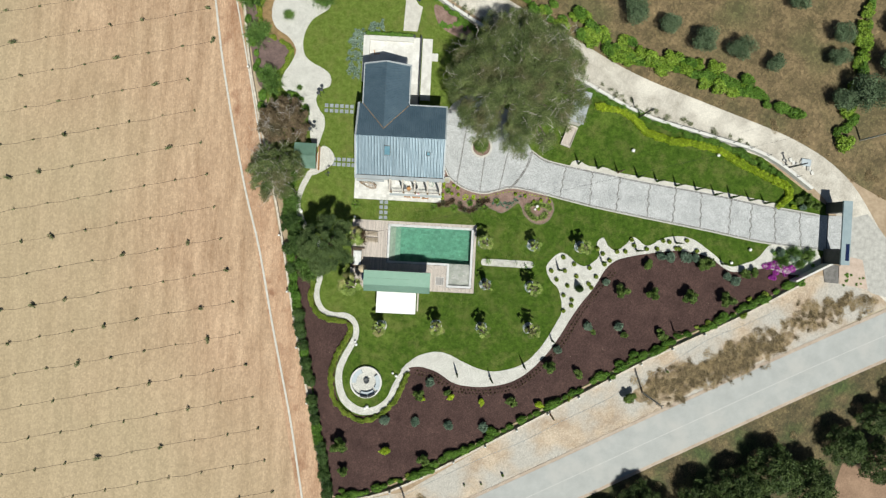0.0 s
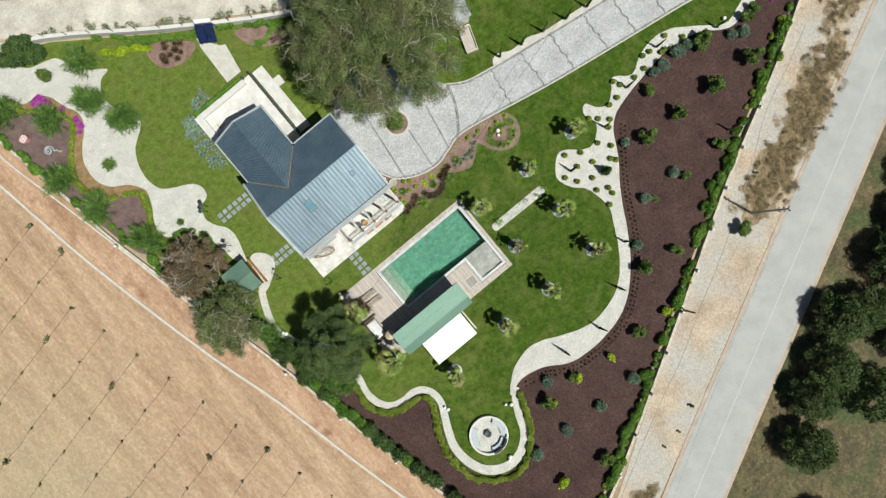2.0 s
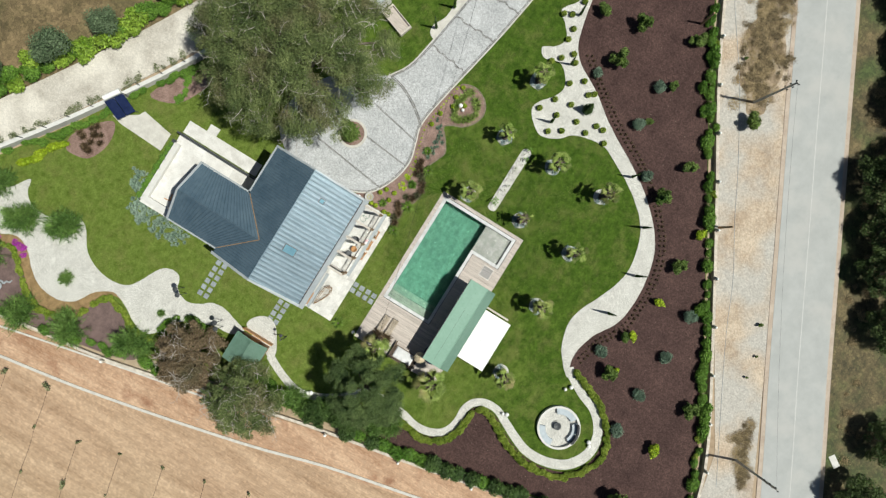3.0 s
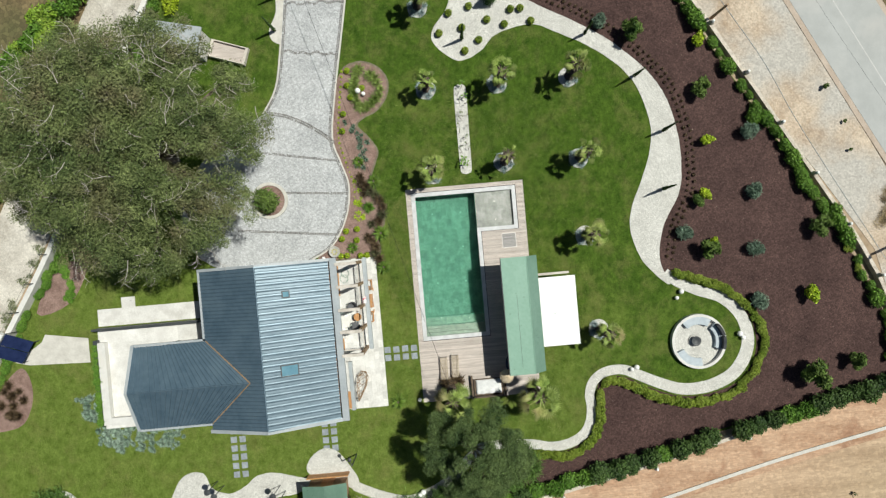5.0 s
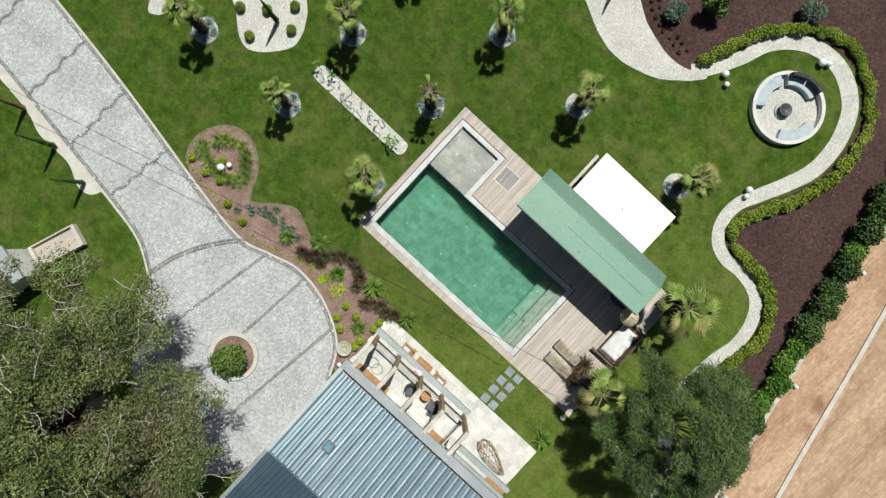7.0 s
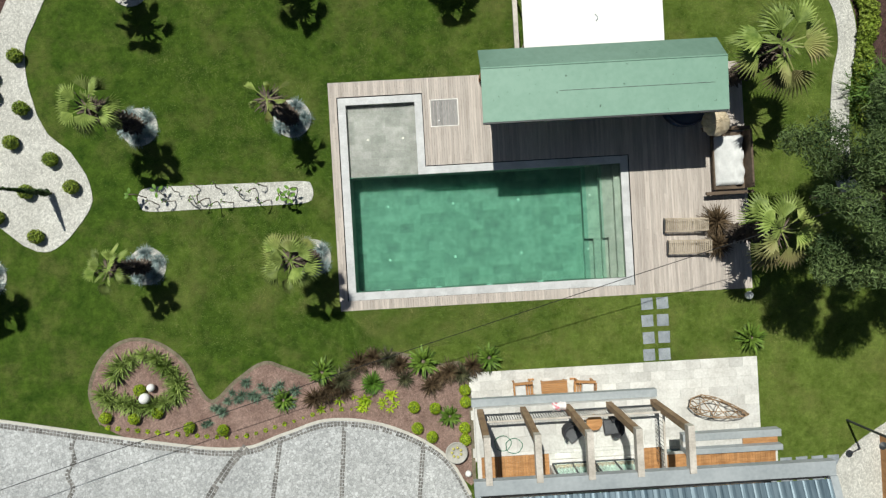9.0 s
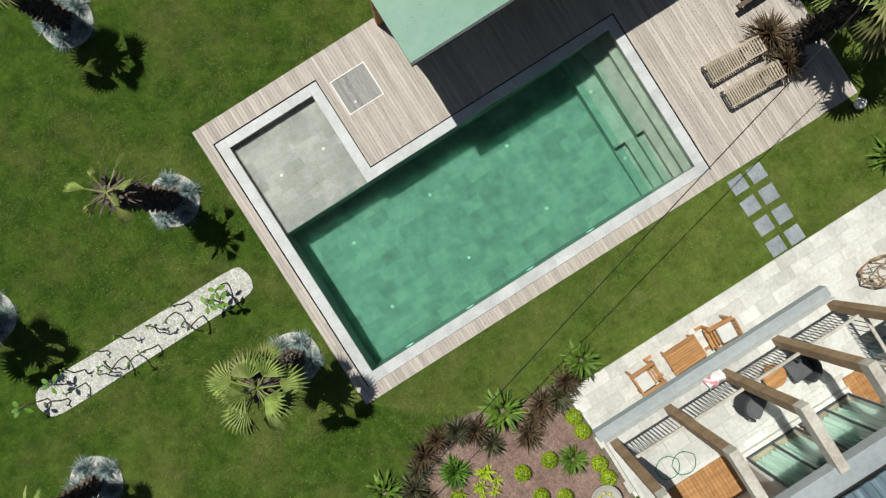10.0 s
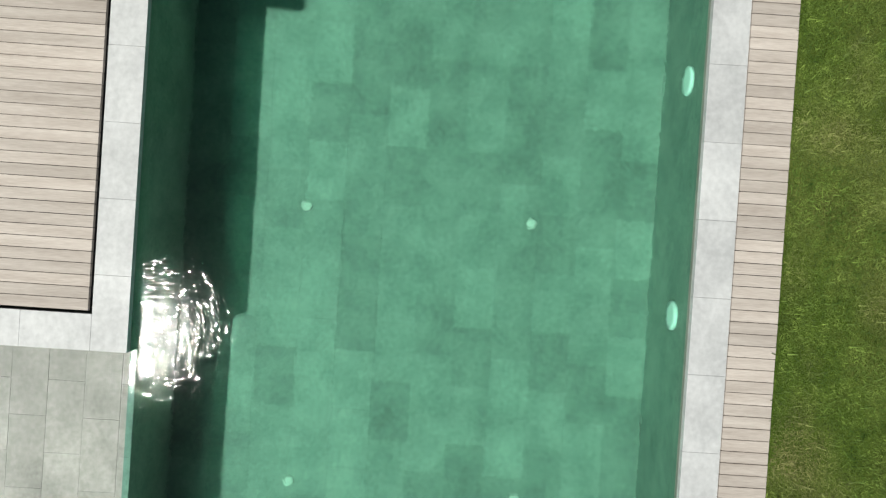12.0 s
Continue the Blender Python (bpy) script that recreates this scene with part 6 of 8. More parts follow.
def stone_mesh(seed):
    q = random.Random(seed)
    bm = bmesh.new()
    bmesh.ops.create_icosphere(bm, subdivisions=1, radius=1.0)
    for v in bm.verts:
        v.co *= q.uniform(0.78, 1.15)
    return mesh_of(bm, "stone", ROCK)


STONES = [stone_mesh(k) for k in range(4)]
rk = random.Random(5)
PALMS = [(1.15, -2.35, 1.0, 0.0, 0), (8.15, -2.4, 0.85, 60, 1), (1.65, -8.3, 1.0, 130, 3), (8.15, -8.3, 1.05, 200, 0), (1.45, -14.5, 1.0, 300, 1), (-4.95, -14.5, 1.0, 20, 2), (-12.75, -14.95, 1.0, 95, 0), (8.2, -14.2, 1.05, 160, 1),
         (14.9, -2.3, 1.0, 250, 2), (-17.05, -8.95, 1.12, 40, 0)]
for i, (x, y, s, turn, v) in enumerate(PALMS):
    p = thing("fan_palm", "young fan palm with shaggy dark trunk on the lawn", "palm", pose(x, y, 0, random.uniform(-2, 2), random.uniform(-2, 2), turn), group="garden palms")
    p.scale = (s, s, s)
    part("trunk", PALM_TRUNK, SHAG, p, "shaggy brown trunk")
    c = {0: 1.05, 9: 1.4}.get(i, 1.0)
    part("crown", PALM_CROWNS[v], LEAF_PALM, p, "fan shaped green fronds", at=Matrix.Translation((0, 0, 3.5 - 3.5 * c)) @ Matrix.Scale(c, 4))
    if i < 9:
        k = thing("rock_ring", "round bed of white stones under a palm", "rockery", pose(x, y, 0, 0, 0, turn), group="palm rings")
        part("gravel_disc", lathe([(0.8, -0.05), (0.8, 0.03), (0.0001, 0.03)], 28), GRAVEL, k)
        for j in range(30):
            a, d, z = j * 2.39996, 0.74 * math.sqrt((j + 0.5) / 30), rk.uniform(0.045, 0.1)
            part("stone", STONES[j % 4], ROCK, k, at=pose(d * math.cos(a) + rk.uniform(-0.05, 0.05), d * math.sin(a) + rk.uniform(-0.05, 0.05), 0.03 + z * 0.25, 0, 0, rk.uniform(0, 360)) @ Matrix.Diagonal((z, z * 0.8, z * 0.6, 1)))
        for j in range(3 if i in (5, 6, 7) else 5):
            a = j * 1.2566 + turn
            g = thing("blue_grass_tuft", "silver-blue ornamental grass tuft under a palm", "grass", pose(x + 0.55 * math.cos(a), y + 0.55 * math.sin(a), 0.03, 0, 0, j * 70), group="blue tufts")
            part("foliage", TUFT, LEAF_BLUE, g)
lean = thing("fan_palm", "leaning fan palm with shaggy trunk at the deck corner", "palm", pose(-16.6, -2.4, 0, 0, -5, 0), group="garden palms")
part("trunk", PALM_TRUNK, SHAG, lean)
part("crown", PALM_CROWNS[2], LEAF_PALM, lean, at=Matrix.Translation((0, 0, -0.9)) @ Matrix.Scale(1.26, 4))
lean.scale = (1.1, 1.1, 0.98)
RED_POT = blade_mesh("blades", 170, 0.85, 0.045, LEAF_RED, 21, (-0.1, 1.5), 0.5)
for x, y, z, s in ((-16.0, -2.95, 0.15, 1.0), (-16.05, -1.95, 0.1, 0.9)):
    g = thing("bronze_cordyline", "bronze red spiky cordyline on the deck", "plant", pose(x, y, z), group="bronze cordylines")
    g.scale = (s, s, s)
    part("foliage", RED_POT, LEAF_RED, g)
    part("stem", tube([(0, 0, -0.16), (0, 0, 0.05)], 0.06), BARK, g)

# shrub kinds: shared meshes
BALL = leaf_mesh("foliage", [(0, 0, 0.26, 0.3, 0.3, 0.28)], 1300, 0.035, LEAF_BOX, 41, 0.6, 0.9)
BALL_BRIGHT = leaf_mesh("foliage", [(0, 0, 0.24, 0.3, 0.3, 0.26)], 1500, 0.03, LEAF_LIME, 42, 0.6, 0.9)
CORE = lathe([(max(0.22 * math.sin(math.pi * k / 8), 0.0001), 0.24 - 0.22 * math.cos(math.pi * k / 8)) for k in range(9)], 12)
CORE = mesh_of(CORE, "core", LEAF_DEEP)


def ball(x, y, s, mesh, label, group):
    b = thing("box_ball", label, "shrub", pose(x, y, 0.03, 0, 0, x * 90), group=group)
    b.scale = (s, s, s)
    part("foliage", mesh, LEAF_BOX, b)
    part("core", CORE, LEAF_DEEP, b)


for x, y in ((17.4, -2.4), (18.2, -3.1), (18.5, -4.6), (19.2, -4.0), (17.4, -6.4), (12.6, -3.9), (14.2, -4.8), (16.4, -5.2), (11.0, -5.9), (12.9, -5.8), (11.8, -7.1), (13.4, -7.9), (14.6, -6.5), (12.9, -9.3), (14.1, -9.9), (14.1, -10.7),
             (13.0, -11.5), (16.4, -7.5), (16.8, -8.0), (22.2, -0.9), (22.6, -1.7), (24.4, -2.1), (21.4, -2.6), (20.2, -2.7), (25.9, -2.0), (26.7, -0.8), (27.6, -0.9), (28.6, -1.8), (29.1, -1.8), (30.1, -0.6), (31.6, -2.0)):
    ball(x, y, 0.95, BALL, "clipped yellow-green box ball in the gravel", "gravel box balls")
for x, y in ((-2.8, 4.2), (-3.7, 4.3), (-2.9, 5.1), (-3.5, 5.5), (-5.0, 3.6), (-5.0, 4.1), (-4.9, 5.2), (-4.9, 5.7), (8.7, 2.8), (8.0, 3.8), (6.7, 4.5), (5.3, 4.7), (9.0, 4.0), (10.2, 3.9)):
    ball(x, y, 0.76, BALL_BRIGHT, "clipped bright green ball in the flower bed", "bed box balls")


def feather_mesh(name, n, length, mat, seed):
    """Feather fronds: a rib with leaflets on both sides."""
    r = random.Random(seed)
    v, f = [], []
    for i in range(n):
        a = i * 2.39996
        lift = 1.3 - 1.25 * (i + 0.5) / n
        ln = length * r.uniform(0.85, 1.1)
        d, sd = Vector((math.cos(a), math.sin(a), 0)), Vector((-math.sin(a), math.cos(a), 0))
        for j in range(22):
            t = 0.12 + 0.88 * j / 21
            c = d * ln * t * math.cos(lift - 0.35 * t) + Vector((0, 0, 0.06 + ln * t * math.sin(lift - 0.7 * t)))
            w = 0.17 * math.sin(math.pi * min(t + 0.15, 1)) + 0.02
            for s in (-1, 1):
                tip = c + sd * s * w + d * 0.07 + Vector((0, 0, 0.02))
                k = len(v)
                v += [c - d * 0.012, c + d * 0.016, tip]
                f.append((k, k + 1, k + 2))
    return raw_mesh(name, [tuple(p) for p in v], f, mat)


CYCAD = blade_mesh("fronds", 62, 0.72, 0.115, LEAF_CYCAD, 51, (0.0, 1.35), 0.5)
CYCAD_HEART = blade_mesh("heart", 26, 0.2, 0.035, LEAF_OLIVE, 59, (0.6, 1.5), 0.2)
CYCAD_TRUNK = mesh_of(tube([(0, 0, -0.03), (0, 0, 0.06), (0, 0, 0.14)], [0.12, 0.11, 0.06], 12), "trunk", BARK)
AGAVE = blade_mesh("blades", 34, 0.5, 0.07, LEAF_GREY, 52, (0.1, 1.4), 0.15)
LEAF_DRAC = leaf_material("striped dracaena blades", (0.09, 0.145, 0.025), (0.28, 0.36, 0.1))
DRACENA = blade_mesh("blades", 60, 0.62, 0.05, LEAF_DRAC, 53, (0.1, 1.45), 0.3)
BRONZE = blade_mesh("blades", 80, 0.68, 0.048, LEAF_RED, 54, (0.0, 1.5), 0.4)
FLAX = blade_mesh("blades", 80, 0.68, 0.048, LEAF_FLAX, 61, (0.0, 1.5), 0.4)
SPROUT = blade_mesh("leaves", 9, 0.4, 0.09, LEAF_LIME, 58, (0.2, 1.3), 0.5)
BEDPALM = blade_mesh("fronds", 120, 0.5, 0.06, LEAF_HEDGE, 60, (-0.1, 1.5), 0.4)
FERNY = feather_mesh("fronds", 22, 0.55, LEAF_HEDGE, 55)
YELLOWTUFT = blade_mesh("blades", 24, 0.16, 0.05, LEAF_LIME, 56, (0.2, 1.4), 0.3)


def plant(kind, mesh, mat, x, y, s, label, group, z=0.025):
    b = thing(kind, label, "plant", pose(x, y, z, 0, 0, (x * 131 + y * 57) % 360), group=group)
    b.scale = (s, s, s)
    part("foliage", mesh, mat, b)


for x, y, s in ((1.0, 2.5, 1.0), (-3.3, 2.3, 1.15), (-6.1, 2.3, 1.0), (-17.3, 2.1, 1.05), (2.7, 3.6, 0.85), (-4.3, 4.7, 0.8)):
    c = thing("cycad", "dark green cycad rosette by the bed", "plant", pose(x, y, 0.025, 0, 0, (x * 131 + y * 57) % 360), group="cycads")
    c.scale = (s, s, s)
    part("fronds", CYCAD, LEAF_CYCAD, c)
    part("heart", CYCAD_HEART, LEAF_OLIVE, c, "pale fuzzy growing heart")
    part("trunk", CYCAD_TRUNK, BARK, c)
plant("bed_palm", BEDPALM, LEAF_HEDGE, -1.1, 3.1, 1.2, "bright green bushy palm in the bed", "bed palms")
rb = random.Random(77)
for x, y in ((-0.2, 2.5), (-0.6, 2.2), (-1.2, 2.0), (-1.8, 2.1), (-2.3, 2.4), (0.2, 2.9), (0.6, 3.2), (-4.4, 2.8), (-4.9, 2.9), (-4.0, 3.0), (-3.6, 3.3), (-2.5, 3.0), (0.1, 3.4), (0.9, 3.5), (1.4, 3.6), (-5.4, 2.6)):
    plant("bronze_flax", BRONZE if rb.random() < 0.5 else FLAX, LEAF_RED, x, y, rb.uniform(0.75, 1.05), "bronze red flax clump in the bed", "bronze flax")
for i in range(17):
    a = 0.2 + i * 0.34
    rr = 0.95 + 0.3 * rb.random()
    plant("variegated_dracaena", DRACENA, LEAF_PALM, 8.65 + rr * 1.05 * math.cos(a) * 1.25, 2.75 + rr * math.sin(a) * (1.15 if math.sin(a) < 0 else 0.75), rb.uniform(0.85, 1.15), "striped yellow-green spiky dracaena in the round bed", "dracaenas")
for i in range(20):
    x = 2.2 + 3.9 * (i / 19)
    y = 2.75 + 0.7 * abs(math.sin(i * 2.2)) + (0.5 if x < 2.6 else 0) + max(0, (x - 4.6) * 0.75)
    plant("agave", AGAVE, LEAF_GREY, x, y, rb.uniform(0.45, 0.7), "small blue-green agave in the bed", "agaves")
for i in range(16):
    plant("lime_sprout", SPROUT, LEAF_LIME, -2.4 + 3.6 * rb.random(), 3.6 + 0.7 * rb.random(), rb.uniform(0.5, 0.9), "yellow-green leafy sprout in the bed", "lime sprouts")
for p, h in along([(10.2, 4.45), (6.5, 5.0), (4.6, 5.15), (2.6, 4.7), (0.8, 4.25), (-0.8, 4.35)], 0.42):
    plant("edging_tuft", YELLOWTUFT, LEAF_LIME, p.x, p.y - 0.1, rb.uniform(0.4, 0.9), "tiny yellow tuft along the driveway kerb", "edging tufts")


def leggy_parts(seed, height, leaves, size):
    """A bare bent stem and a few broad oval leaves near its tip."""
    r = random.Random(seed)
    lean = r.uniform(0.25, 0.45) * height
    pts = [(0, 0, -0.02), (lean * 0.15, r.uniform(-0.05, 0.05), height * 0.45), (lean * 0.6, r.uniform(-0.06, 0.06), height * 0.8), (lean, 0, height)]
    stem = mesh_of(tube([tuple(p) for p in curve_points(pts, False, 3)], 0.022, 6), "stem", BARK)
    v, f = [], []
    for i in range(leaves):
        a, up = i * 2.39996 + r.uniform(-0.3, 0.3), r.uniform(-0.1, 0.7)
        d, w = Vector((math.cos(a), math.sin(a), up)).normalized(), Vector((-math.sin(a), math.cos(a), 0))
        c = Vector((lean * r.uniform(0.7, 1.0), 0, height * r.uniform(0.8, 1.0)))
        k = len(v)
        for t, q in ((0.0, 0.03), (0.3, 0.2), (0.6, 0.25), (0.85, 0.15), (1.0, 0.01)):
            p = c + d * size * (0.15 + t) - Vector((0, 0, 0.3 * size * t * t))
            v += [p - w * q * size, p + w * q * size + Vector((0, 0, 0.02))]
        f += [(k + 2 * j, k + 2 * j + 1, k + 2 * j + 3, k + 2 * j + 2) for j in range(4)]
    return stem, raw_mesh("leaves", [tuple(p) for p in v], f, LEAF_HEDGE)


LEGGY = [leggy_parts(300 + i, 0.62 + 0.09 * i, 2 + i % 2, 0.11) for i in range(4)]
BROAD = [leggy_parts(310 + i, 0.7 + 0.12 * i, 4, 0.27) for i in range(2)]


def leggy_plant(kind, x, y, label, group, forms, i):
    g = thing(kind, label, "plant", pose(x, y, 0.03, 0, 0, -60 + 47 * i), group=group)
    stem, leaves = forms[i % len(forms)]
    part("stem", stem, BARK, g)
    part("leaves", leaves, LEAF_HEDGE, g)


for i, (x, y) in enumerate(((7.15, -5.3), (8.0, -5.3), (1.62, -5.35), (1.75, -5.15), (2.35, -5.2))):
    leggy_plant("banana_shoot", x, y, "young plant with broad green leaves in white gravel", "banana shoots", BROAD, i)
for i, (x, y) in enumerate(((2.05, -4.95), (2.9, -5.5), (2.75, -4.9), (3.38, -5.43), (3.3, -5.05), (4.23, -5.47), (4.0, -5.1), (4.84, -5.48), (5.73, -5.56), (4.36, -4.9), (5.36, -5.13), (5.0, -4.95), (6.08, -5.26), (6.14, -5.0), (5.72, -4.94), (6.6, -5.45), (7.5, -4.98), (6.8, -5.1))):
    leggy_plant("strip_seedling", x, y, "leggy young plant with few leaves in white gravel", "strip seedlings", LEGGY, i)

# shrubs of the mulch bed
BUSH_A = leaf_mesh("foliage", [(0, 0, 0.5, 0.55, 0.55, 0.45), (0.3, 0.1, 0.7, 0.35, 0.35, 0.3), (-0.25, -0.2, 0.6, 0.35, 0.3, 0.3)], 1900, 0.13, LEAF_GREY, 61, 0.12, 0.3)
BUSH_B = leaf_mesh("foliage", [(0, 0, 0.5, 0.36, 0.36, 0.34), (0.28, -0.2, 0.65, 0.2, 0.24, 0.22), (-0.2, 0.26, 0.7, 0.2, 0.2, 0.2)], 800, 0.085, LEAF_LIME, 62, 0.5, 0.5)
LEAF_SHRUB = leaf_material("mid-green shrub foliage", (0.04, 0.085, 0.014), (0.15, 0.215, 0.05))
BUSH_C = leaf_mesh("foliage", [(0, 0, 0.75, 0.4, 0.4, 0.4), (0.32, 0.2, 0.9, 0.3, 0.26, 0.34), (-0.3, 0.22, 0.7, 0.28, 0.3, 0.3), (0.05, -0.36, 0.8, 0.24, 0.28, 0.3), (-0.2, -0.2, 1.1, 0.24, 0.22, 0.3), (0.1, 0.1, 1.3, 0.16, 0.16, 0.24)], 1500, 0.13, LEAF_SHRUB, 63, 0.2, 0.25)
BUSH_D = leaf_mesh("foliage", [(0, 0, 0.55, 0.42, 0.42, 0.4), (0.34, -0.1, 0.7, 0.28, 0.24, 0.3), (-0.26, 0.24, 0.75, 0.26, 0.26, 0.28), (0.06, 0.3, 0.95, 0.18, 0.18, 0.22)], 1300, 0.12, LEAF_SHRUB, 64, 0.22, 0.25)
KINDS = {"a": (BUSH_A, LEAF_GREY, "blue-green feathery shrub in dark mulch"), "b": (BUSH_B, LEAF_LIME, "yellow-green young shrub in dark mulch"), "c": (BUSH_C, LEAF_DEEP, "dark green dense shrub in dark mulch"),
         "d": (BUSH_D, LEAF_HEDGE, "fresh green rounded shrub in dark mulch")}


def shrub(kind, x, y, s, group="mulch shrubs", label=""):
    mesh, mat, text = KINDS[kind]
    b = thing("garden_shrub", label or text, "shrub", pose(x, y, 0.0, 0, 0, (x * 97 + y * 31) % 360), group=group)
    b.scale = (s, s, s)
    part("foliage", mesh, mat, b)
    part("stem", STEM_MESH, BARK, b)


STEM_MESH = mesh_of(tube([(0, 0, -0.02), (0.02, 0, 0.6)], [0.035, 0.02], 6), "stem", BARK)
EAST_SHRUBS = (("d", 24.6, -4.3, 1.1), ("c", 20.9, -8.2, 1.2), ("c", 25.4, -8.4, 1.1), ("c", 30.5, -8.5, 1.3), ("c", 35.8, -8.7, 1.3), ("a", 16.5, -13.5, 1.1), ("d", 17.3, -14.2, 0.7), ("a", 20.9, -13.3, 1.1), ("d", 21.7, -14.4, 0.8), ("d", 27.1, -14.4, 1.1), ("a", 29.9, -2.9, 1.4), ("c", 33.0, -3.6, 1.1), ("a", 37.2, -6.0, 1.2), ("d", 39.8, -4.6, 1.0), ("c", -6.9, -24.3, 1.0), ("b", -6.5, -24.9, 0.8), ("a", -5.4, -22.5, 1.1))
WEST_SHRUBS = (("b", -2.4, -24.5, 0.9), ("d", -2.9, -23.9, 0.8), ("b", 2.0, -25.0, 0.9), ("d", 6.2, -24.6, 1.2), ("b", 10.2, -24.9, 1.0), ("c", 11.3, -19.4, 1.1), ("d", 15.5, -20.2, 1.1), ("a", -11.5, -28.2, 1.2), ("a", -7.2, -28.2, 1.1), ("a", -2.5, -28.5, 1.1), ("a", 2.4, -28.5, 1.2), ("c", -17.7, -31.8, 1.4), ("b", -11.3, -32.5, 1.2), ("d", -5.8, -33.4, 1.3), ("c", -17.0, -35.6, 0.9), ("a", 12.4, -17.0, 1.0), ("a", 43.5, -1.6, 1.0), ("a", 45.2, -2.2, 1.2), ("d", 47.0, -2.0, 1.0))
PATH_SHRUBS = (("a", 18.8, -7.1, 0.9), ("a", 26.4, -3.0, 1.0), ("a", 27.7, -3.1, 1.2), ("a", 31.3, -3.0, 1.0), ("d", 32.2, -3.9, 1.2), ("a", 36.0, -5.4, 1.0), ("d", 38.4, -4.9, 1.1), ("d", 26.8, -13.7, 0.8))
for kind, x, y, s in EAST_SHRUBS + WEST_SHRUBS + PATH_SHRUBS:
    shrub(kind, x, y, s * {"a": 1.0, "c": 1.35}.get(kind, 1.2))
KINDS["r"] = (leaf_mesh("foliage", [(0, 0, 0.55, 0.6, 0.6, 0.5), (0.2, 0.25, 0.7, 0.4, 0.4, 0.35), (-0.25, -0.15, 0.65, 0.4, 0.35, 0.35)], 2600, 0.075, LEAF_SHRUB, 66, 0.4, 0.4), LEAF_SHRUB, "dark round shrub")
shrub("r", 0.1, 11.2, 1.6, "driveway shrub", "dark round shrub inside the stone ring")
LEAF_SILVER = leaf_material("silver-green ground cover", (0.1, 0.16, 0.11), (0.27, 0.35, 0.28))
SILVER = blade_mesh("blades", 60, 0.3, 0.05, LEAF_SILVER, 57, (0.0, 1.4), 0.3)
for i in range(190):
    t = rb.random()
    line = [(-14.9, 27.6), (-16.6, 26.6), (-18.4, 26.0), (-18.3, 24.0), (-18.6, 22.0), (-18.6, 20.4)]
    k = t * 5
    j = min(int(k), 4)
    x = line[j][0] + (line[j + 1][0] - line[j][0]) * (k - j) + rb.uniform(-0.95, 0.95) * (0.6 if t < 0.2 else 1)
    y = line[j][1] + (line[j + 1][1] - line[j][1]) * (k - j) + rb.uniform(-0.8, 0.8)
    plant("silver_clump", SILVER, LEAF_SILVER, x, y, rb.uniform(0.6, 1.2), "silvery blue-green ground cover clump beside the house", "silver clumps")
for i in range(14):
    plant("bronze_flax", BRONZE, LEAF_RED, -14.5 + 1.9 * math.cos(i * 1.7) * rb.random(), 33.6 + 1.4 * math.sin(i * 1.7) * rb.random(), rb.uniform(0.7, 1.0), "bronze red flax clump in the bed", "bronze flax")
for i in range(16):
    plant("fern_clump", FERNY, LEAF_HEDGE, -4.6 + 2.0 * rb.uniform(-1, 1), 28.2 - 0.6 * rb.uniform(-1, 1), rb.uniform(0.6, 0.9), "light green fern clump in the bed", "ferns")
for i in range(12):
    plant("planter_plant", FERNY, LEAF_HEDGE, -16.6 + i * 0.55, 26.1, rb.uniform(0.6, 0.95), "green plant in the dark trough", "planter plants", 0.7)
for i in range(40):
    plant("rockery_tuft", AGAVE if i % 3 else FERNY, LEAF_GREY, 42.4 + 6 * rb.random(), -1.2 - 2.4 * rb.random(), rb.uniform(0.5, 1.0), "small blue-green tuft in white gravel", "rockery tufts")
for i, (x, y, k) in enumerate(((41.7, -3.6, 0.8), (42.6, -3.4, 0.9), (43.2, -4.3, 0.8), (44.5, -4.1, 1.0), (45.4, -3.8, 0.7), (42.7, -5.2, 0.6))):
    g = thing("magenta_bush", "low bush covered in magenta flowers", "shrub", pose(x, y, 0.02, 0, 0, 30 * i), group="magenta bushes")
    part("blossom", leaf_mesh("blossom", [(0, 0, 0.2, 0.9 * k, 0.6 * k, 0.25), (0.6 * k, 0.3 * k, 0.15, 0.4 * k, 0.4 * k, 0.2)], 600, 0.06, FLOWER, 90 + i, 0.7, 0.7), FLOWER, g)
for i, (x, y, k) in enumerate(((-23.2, -7.9, 1.5), (-24.2, -6.6, 1.2), (-26.2, 2.2, 1.4), (-25.4, -0.9, 1.1), (-26.4, 0.6, 1.2))):
    w = thing("wispy_shrub", "feathery green shrub beside the narrow gravel path", "shrub", pose(x, y, 0.0, 0, 0, i * 73), group="path shrubs")
    w.scale = (k, k, k)
    part("foliage", WISPS[i % 2], LEAF_WISP, w)
    part("stem", WISP_STEM, BARK, w)
for i, (x, y, k) in enumerate(((43.8, -2.7, 0.95), (45.4, -1.6, 1.05), (47.6, -1.6, 0.9), (46.4, -3.1, 0.7))):
    w = thing("wispy_shrub", "blue-green wispy shrub in white rockery gravel", "shrub", pose(x, y, 0.0, 0, 0, i * 73), group="rockery shrubs")
    w.scale = (k, k, k)
    part("foliage", WISPS[i % 2], LEAF_WISP, w)
    part("stem", WISP_STEM, BARK, w)

# hedges
HEDGE_A = leaf_mesh("foliage", [(0, 0, 0.75, 0.75, 0.75, 0.65), (0.3, 0.2, 1.1, 0.5, 0.5, 0.4)], 1900, 0.085, LEAF_DEEP, 71, 0.5, 0.5)
HEDGE_B = leaf_mesh("foliage", [(0, 0, 0.55, 0.85, 0.65, 0.5), (-0.4, 0.15, 0.7, 0.5, 0.5, 0.4)], 1700, 0.085, LEAF_HEDGE, 72, 0.5, 0.45)
